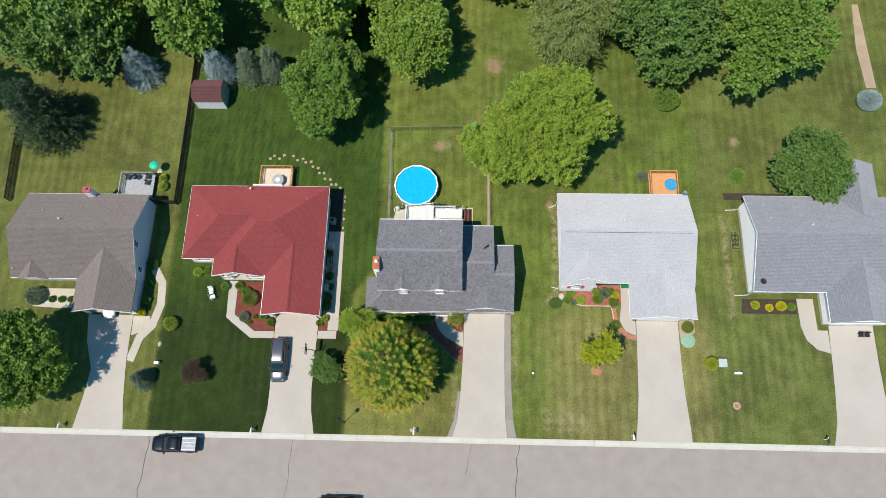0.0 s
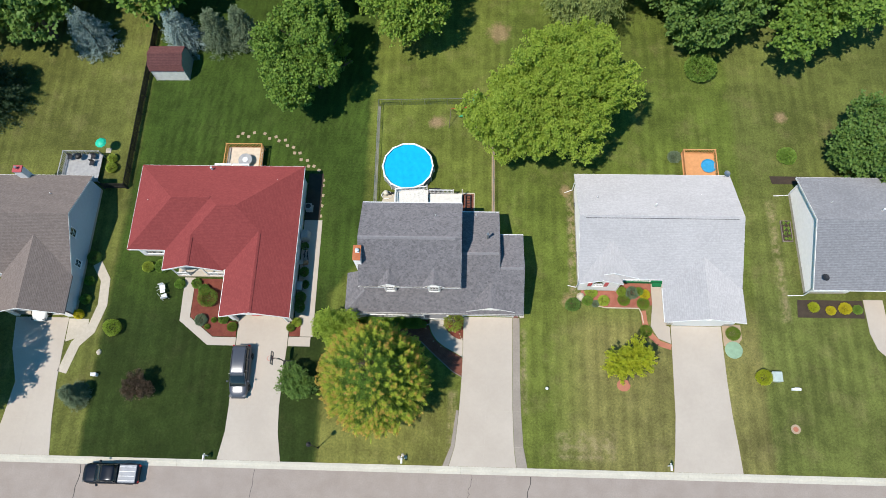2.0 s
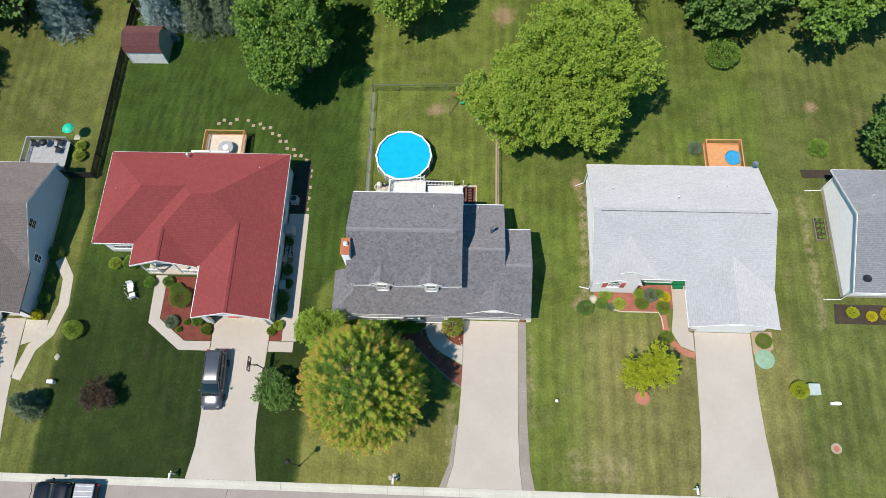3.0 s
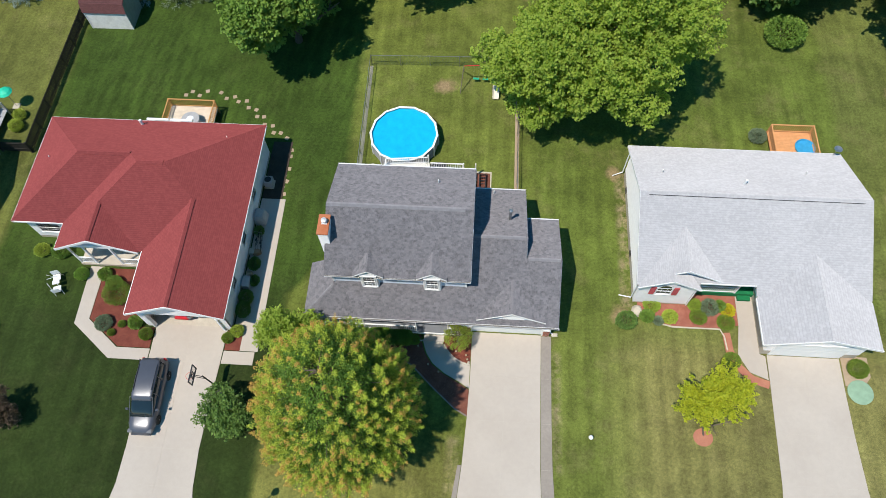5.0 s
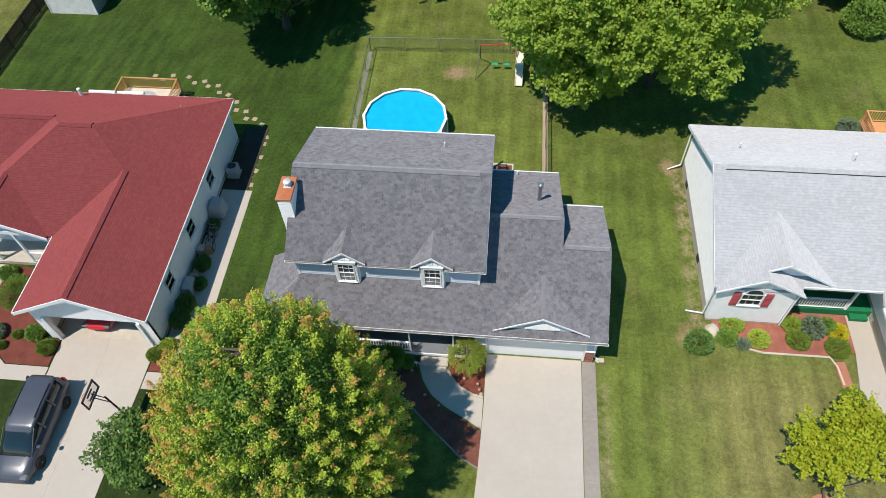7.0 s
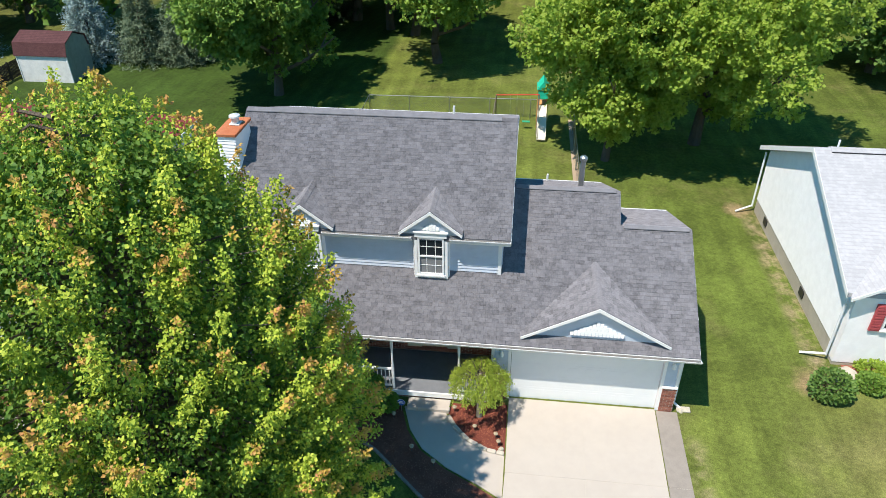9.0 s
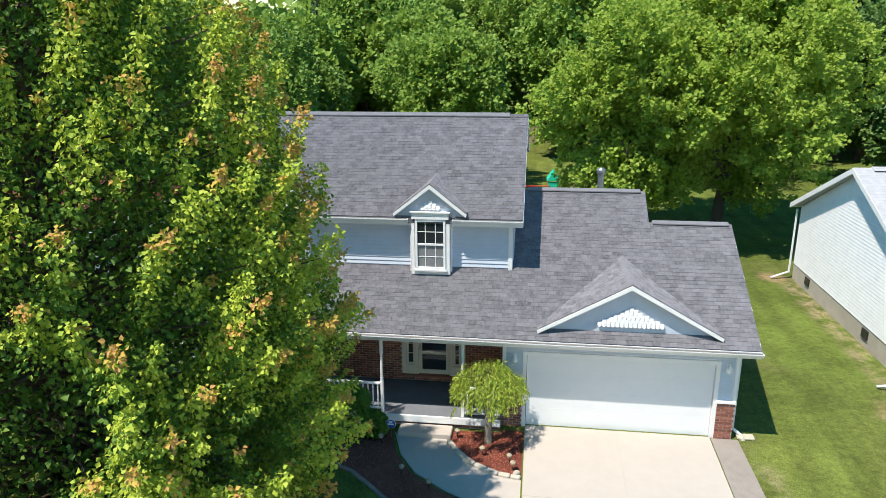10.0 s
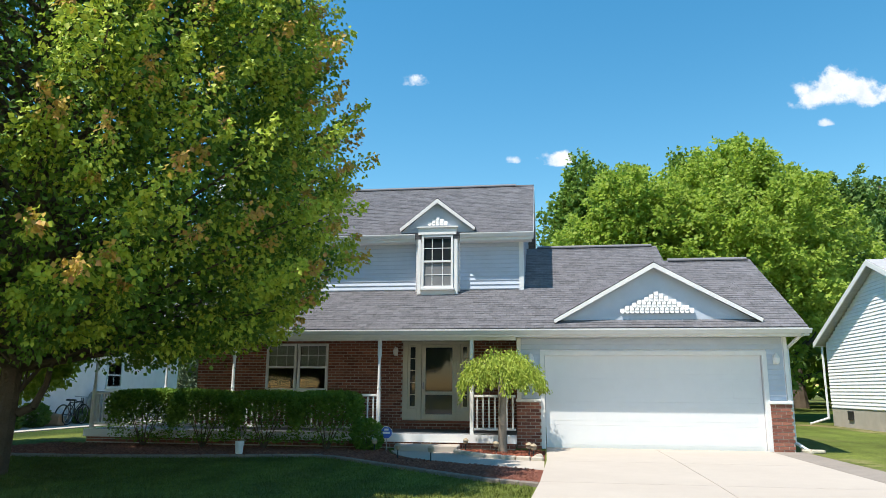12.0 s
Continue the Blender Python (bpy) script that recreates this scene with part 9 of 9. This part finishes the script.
# ---- shrubs in the neighbours' beds ----
for i, (x, y, r, h, m, lab) in enumerate((
        (10.9, 1.3, 0.72, 0.95, L_DARK, "dark green round shrub on the lawn's edge"),
        (12.4, 1.8, 0.5, 0.5, L_MID, "green leafy plant in the bed"),
        (14.0, 1.8, 0.55, 0.55, L_WEEP, "pale green hosta in the bed"),
        (12.8, 2.7, 0.6, 0.4, L_LIGHT, "low light-green plant by the wall"),
        (13.2, 1.5, 0.35, 0.35, L_FIR, "grey-green low plant in the bed"),
        (18.1, 2.5, 0.5, 0.6, L_YELLOW, "yellow flowering plant by the walk"),
        (16.0, 1.9, 0.62, 0.55, L_HEDGE, "clipped round shrub in the bed"),
        (17.9, 1.6, 0.62, 0.55, L_HEDGE, "clipped round shrub by the walk"),
        (18.0, -1.2, 0.62, 0.5, L_HEDGE, "clipped round shrub in a brick ring"),
        (26.4, -1.35, 0.72, 0.7, L_HEDGE, "clipped round shrub beside the garage"),
        (16.8, 2.6, 0.65, 0.9, L_FIR, "grey-green shrub before the porch"),
        (15.8, 2.75, 0.45, 0.7, L_LIGHT, "lime-green shrub before the porch"),
        (17.5, 2.75, 0.4, 0.9, L_MID, "tall green plant before the porch"),
        (22.3, 17.9, 0.7, 0.8, L_FIR, "grey-green shrub beside the deck"),
        (-26.1, 1.3, 1.05, 1.3, L_HEDGE, "large clipped shrub in the mulch bed"),
        (-26.7, 2.2, 0.6, 0.7, L_MID, "green shrub in the mulch bed"),
        (-26.6, -0.95, 0.62, 0.6, L_FIR, "grey-brown shrub in the mulch bed"),
        (-25.9, -1.6, 0.27, 0.35, L_HEDGE, "small clipped ball shrub"),
        (-25.3, -0.9, 0.27, 0.35, L_HEDGE, "small clipped ball shrub"),
        (-24.3, -0.8, 0.5, 0.6, L_MID, "green shrub beside the garage"),
        (-23.3, -1.6, 0.5, 0.6, L_HEDGE, "clipped shrub beside the driveway"),
        (-17.35, -1.55, 0.42, 0.55, L_HEDGE, "clipped shrub at the garage corner"),
        (-16.8, -1.0, 0.45, 0.55, L_WEEP, "variegated shrub at the garage corner"),
        (-27.6, 2.9, 0.5, 0.6, L_MID, "green shrub beside the porch steps"),
        (-29.3, 2.8, 0.5, 0.7, L_HEDGE, "round shrub by the walk"),
        (-31.5, 4.7, 0.75, 0.7, L_MID, "low green shrub under the window"),
        (-33.0, 4.6, 0.6, 0.7, L_WEEP, "pale green shrub under the window"),
        (-35.4, -2.0, 0.9, 1.4, L_LIGHT, "rounded light-green shrub on the lawn"),
        (-38.9, 3.0, 0.5, 0.7, L_HEDGE, "shrub along the garage wall"),
        (-38.9, 1.0, 0.55, 0.8, L_MID, "shrub along the garage wall"),
        (-38.8, 5.5, 0.7, 1.0, L_DARK, "dark shrub along the garage wall"),
        (-39.3, -0.6, 0.5, 0.8, L_YELLOW, "yellow-green shrub at the garage corner"),
        (-52.8, 1.2, 1.2, 1.2, L_FIR, "grey-green flowering shrub by the window"),
        (-50.8, 0.9, 0.4, 0.45, L_DARK, "small dark shrub in pale gravel"),
        (-49.6, 0.9, 0.4, 0.45, L_DARK, "small dark shrub in pale gravel"),
        (-48.4, 0.9, 0.4, 0.45, L_DARK, "small dark shrub in pale gravel"),
        (-47.2, 1.2, 0.6, 0.7, L_MID, "green shrub beside the garage"),
        (-39.1, 16.0, 0.6, 0.8, L_WEEP, "pale shrub beside the grey deck"),
        (-39.2, 17.2, 0.5, 0.7, L_WEEP, "pale shrub beside the grey deck"),
        (25.9, 28.7, 1.75, 2.2, L_MID, "broad rounded green shrub on the lawn"),
        (51.9, 28.7, 1.5, 1.7, L_SPRUCE, "blue-grey spreading juniper on the lawn"),
        (34.2, 18.2, 1.0, 0.6, L_MID, "low patch of ferny green plants growing"),
        (28.7, -5.6, 0.75, 1.3, L_LIME, "small lime-green shrub on the lawn"),
        (34.6, 1.5, 0.5, 0.5, L_LIME, "lime shrub in dark soil"),
        (36.2, 1.2, 0.45, 0.5, L_YELLOW, "golden shrub in dark soil"),
        (37.6, 1.4, 0.6, 0.6, L_YELLOW, "golden-brown round shrub in dark soil"),
        (38.8, 1.3, 0.45, 0.5, L_MID, "green shrub in dark soil"))):
    neat = "clipped" in lab
    bush("shrub", lab, x, y, r, r * 0.95, h, L_BOX if neat else m, 300 + i, n=int((1500 + 3600 * r) if neat else 700 + 1500 * min(r, 1.4)), leaf=0.06 if neat else 0.10 if r < 1 else 0.16, uneven=0.03 if neat else 0.12)

# ---- wood chips on the beds and blades on the front lawn ----
def inside(poly, x, y):
    """Which points lie in a plan outline."""
    hit = np.zeros(len(x), bool)
    for (xa, ya), (xb, yb) in zip(poly, poly[1:] + poly[:1]):
        cross = (ya > y) != (yb > y)
        hit ^= cross & (x < (xb - xa) * (y - ya) / (yb - ya + 1e-12) + xa)
    return hit


BED_A = [(-2.0, -0.5), (-0.72, -0.5), (-0.1, -0.2), (-0.1, -2.35), (-0.6, -2.25), (-1.15, -1.92), (-1.65, -1.4), (-1.9, -1.05)]
BED_B = [(-12.4, -3.3), (-9.0, -3.2), (-7.0, -2.8), (-4.8, -2.2), (-3.65, -2.95), (-2.55, -4.0), (-1.0, -5.4), (-0.15, -5.85), (-0.15, -4.3), (-0.85, -3.85), (-1.9, -3.32), (-2.8, -2.62), (-3.32, -1.8), (-3.66, -0.5), (-12.1, -0.5)]


def chips(name, label, poly, n, material, z, seed):
    rg = np.random.default_rng(seed)
    x, y = rg.uniform(-12.5, 0, n * 6), rg.uniform(-6, 0, n * 6)
    ok = inside(poly, x, y)
    x, y = x[ok][:n], y[ok][:n]
    n = len(x)
    a, L, w = rg.uniform(0, 6.28, n), rg.uniform(0.012, 0.032, n), rg.uniform(0.005, 0.011, n)
    u = np.stack([np.cos(a), np.sin(a), rg.normal(0, 0.35, n)], 1) * L[:, None]
    v = np.stack([-np.sin(a), np.cos(a), rg.normal(0, 0.35, n)], 1) * w[:, None]
    c = np.stack([x, y, z + rg.uniform(0.006, 0.022, n)], 1)
    top = np.array([0, 0, 0.008])
    vs = np.stack([c - u - v, c + u - v, c + u + v, c - u + v, c - u * 0.8 - v * 0.6 + top, c + u * 0.8 - v * 0.6 + top, c + u * 0.8 + v * 0.6 + top, c - u * 0.8 + v * 0.6 + top], 1).reshape(-1, 3)
    quad = np.array([[4, 5, 6, 7], [0, 1, 5, 4], [1, 2, 6, 5], [2, 3, 7, 6], [3, 0, 4, 7]])
    me = bpy.data.meshes.new(name)
    me.from_pydata(vs.tolist(), [], (quad[None] + (np.arange(n) * 8)[:, None, None]).reshape(-1, 4).tolist())
    me.materials.append(material)
    tagged(new(name, me), label, "mulch", kind="stuff")


def chip_mat(name, a, b_):
    m, nt, b = mat(name, 0.9, 0.0, 0.2)
    geo = nt.nodes.new("ShaderNodeNewGeometry")
    c = blend(nt, geo.outputs["Random Per Island"], a, b_)
    c = blend(nt, calc(nt, 'MULTIPLY', noise_fac(nt, coords(nt), 60.0), 0.4), c, tuple(k * 0.5 for k in a))
    nt.links.new(c, b.inputs["Base Color"])
    return m


chips("wood_chips", "loose red wood chips on the entry bed", BED_A, 5200, chip_mat("red_chip", (0.20, 0.05, 0.03), (0.46, 0.17, 0.10)), DIP + 0.05, 5)
chips("wood_chips", "loose brown wood chips on the porch bed", BED_B, 8000, chip_mat("brown_chip", (0.15, 0.055, 0.04), (0.36, 0.16, 0.11)), DIP + 0.045, 6)


def lawn_blades(n, seed):
    rg = np.random.default_rng(seed)
    x, y = rg.uniform(-12.5, -0.2, n), rg.uniform(-10.5, -2.3, n)
    edge = [(x, y - 0.06) for x, y in BEDLINE] + [(-0.2, -11.0), (-12.7, -11.0)]
    ok = inside(edge, x, y) & (rg.uniform(0, 1, n) < np.clip((y + 10.6) / 1.5, 0, 1))
    x, y = x[ok], y[ok]
    n = len(x)
    low = np.interp(y, [-11, -7.5], [0, DIP]) * np.interp(x, [-13.0, -11.8, -0.06, -0.01], [0, 1, 1, 0])
    a, h, w = rg.uniform(0, 6.28, n), rg.uniform(0.03, 0.065, n), rg.uniform(0.003, 0.006, n)
    foot = np.stack([x, y, low - 0.004], 1)
    s = np.stack([np.cos(a), np.sin(a), 0 * a], 1) * w[:, None]
    lean = np.stack([-np.sin(a), np.cos(a), 0 * a], 1) * (h * rg.uniform(0.2, 1.2, n))[:, None]
    tip = foot + lean + np.stack([0 * a, 0 * a, h], 1)
    me = bpy.data.meshes.new("lawn_blades")
    me.from_pydata(np.stack([foot - s, foot + s, tip], 1).reshape(-1, 3).tolist(), [], np.arange(n * 3).reshape(-1, 3).tolist())
    me.materials.append(M_GRASS)
    tagged(new("lawn_blades", me), "short mown grass blades of the front lawn", "grass", kind="stuff")


lawn_blades(110000, 8)

# ---- clouds, far behind everything ----
def cloud_mat():
    m = bpy.data.materials.new("cloud_vapour")
    m.use_nodes = True
    nt = m.node_tree
    nt.nodes.remove(nt.nodes["Principled BSDF"])
    tc = nt.nodes.new("ShaderNodeTexCoord")
    sep = nt.nodes.new("ShaderNodeSeparateXYZ")
    nt.links.new(tc.outputs["Object"], sep.inputs[0])
    x, z = sep.outputs[0], sep.outputs[2]
    low = calc(nt, 'MULTIPLY', calc(nt, 'MINIMUM', calc(nt, 'ADD', z, 0.15), 0.0), 1.5)
    zz = calc(nt, 'ADD', z, low)
    r2 = calc(nt, 'ADD', calc(nt, 'MULTIPLY', x, x), calc(nt, 'MULTIPLY', zz, zz))
    v = coords(nt)
    puff = noise_fac(nt, v, 0.022, 6.0, 0.2, 0.8, 0.55)
    fall = calc(nt, 'SUBTRACT', calc(nt, 'ADD', calc(nt, 'MULTIPLY', puff, 1.5), 0.05), calc(nt, 'MULTIPLY', r2, 1.1))
    rim = calc(nt, 'SUBTRACT', 1.0, calc(nt, 'POWER', r2, 3.0))
    soft = node(nt, "ShaderNodeMapRange", From_Min=0.25, From_Max=0.85)
    soft.interpolation_type = 'SMOOTHSTEP'
    nt.links.new(calc(nt, 'MINIMUM', fall, rim), soft.inputs["Value"])
    # the sheets glow by themselves; sunlit white is put into the emission
    em = nt.nodes.new("ShaderNodeEmission")
    nt.links.new(blend(nt, noise_fac(nt, v, 0.035, 4.0), (0.70, 0.76, 0.86), (0.92, 0.94, 0.97)), em.inputs["Color"])
    em.inputs["Strength"].default_value = 0.85
    tr = nt.nodes.new("ShaderNodeBsdfTransparent")
    mix = nt.nodes.new("ShaderNodeMixShader")
    nt.links.new(calc(nt, 'MULTIPLY', soft.outputs["Result"], 0.95), mix.inputs[0])
    nt.links.new(tr.outputs[0], mix.inputs[1])
    nt.links.new(em.outputs[0], mix.inputs[2])
    nt.links.new(mix.outputs[0], nt.nodes["Material Output"].inputs["Surface"])
    return m


M_CLOUD = cloud_mat()
for i, (x, z, w, h) in enumerate(((640, 622, 105, 62), (606, 560, 22, 15), (-283, 707, 46, 26), (45, 500, 50, 28), (-58, 504, 24, 15), (-118, 413, 66, 26), (-307, 340, 40, 20), (-188, 334, 46, 19))):
    bm = bmesh.new()
    bm.faces.new([bm.verts.new(c) for c in ((-1, 0, -1), (1, 0, -1), (1, 0, 1), (-1, 0, 1))])
    ob = part("cloud", bm, M_CLOUD)
    ob.location, ob.scale = (x, 1483, z), (w * 1.35, 1, h * 1.35)
    tagged(ob, "small white fair-weather cloud", "cloud", "clouds", "structure")
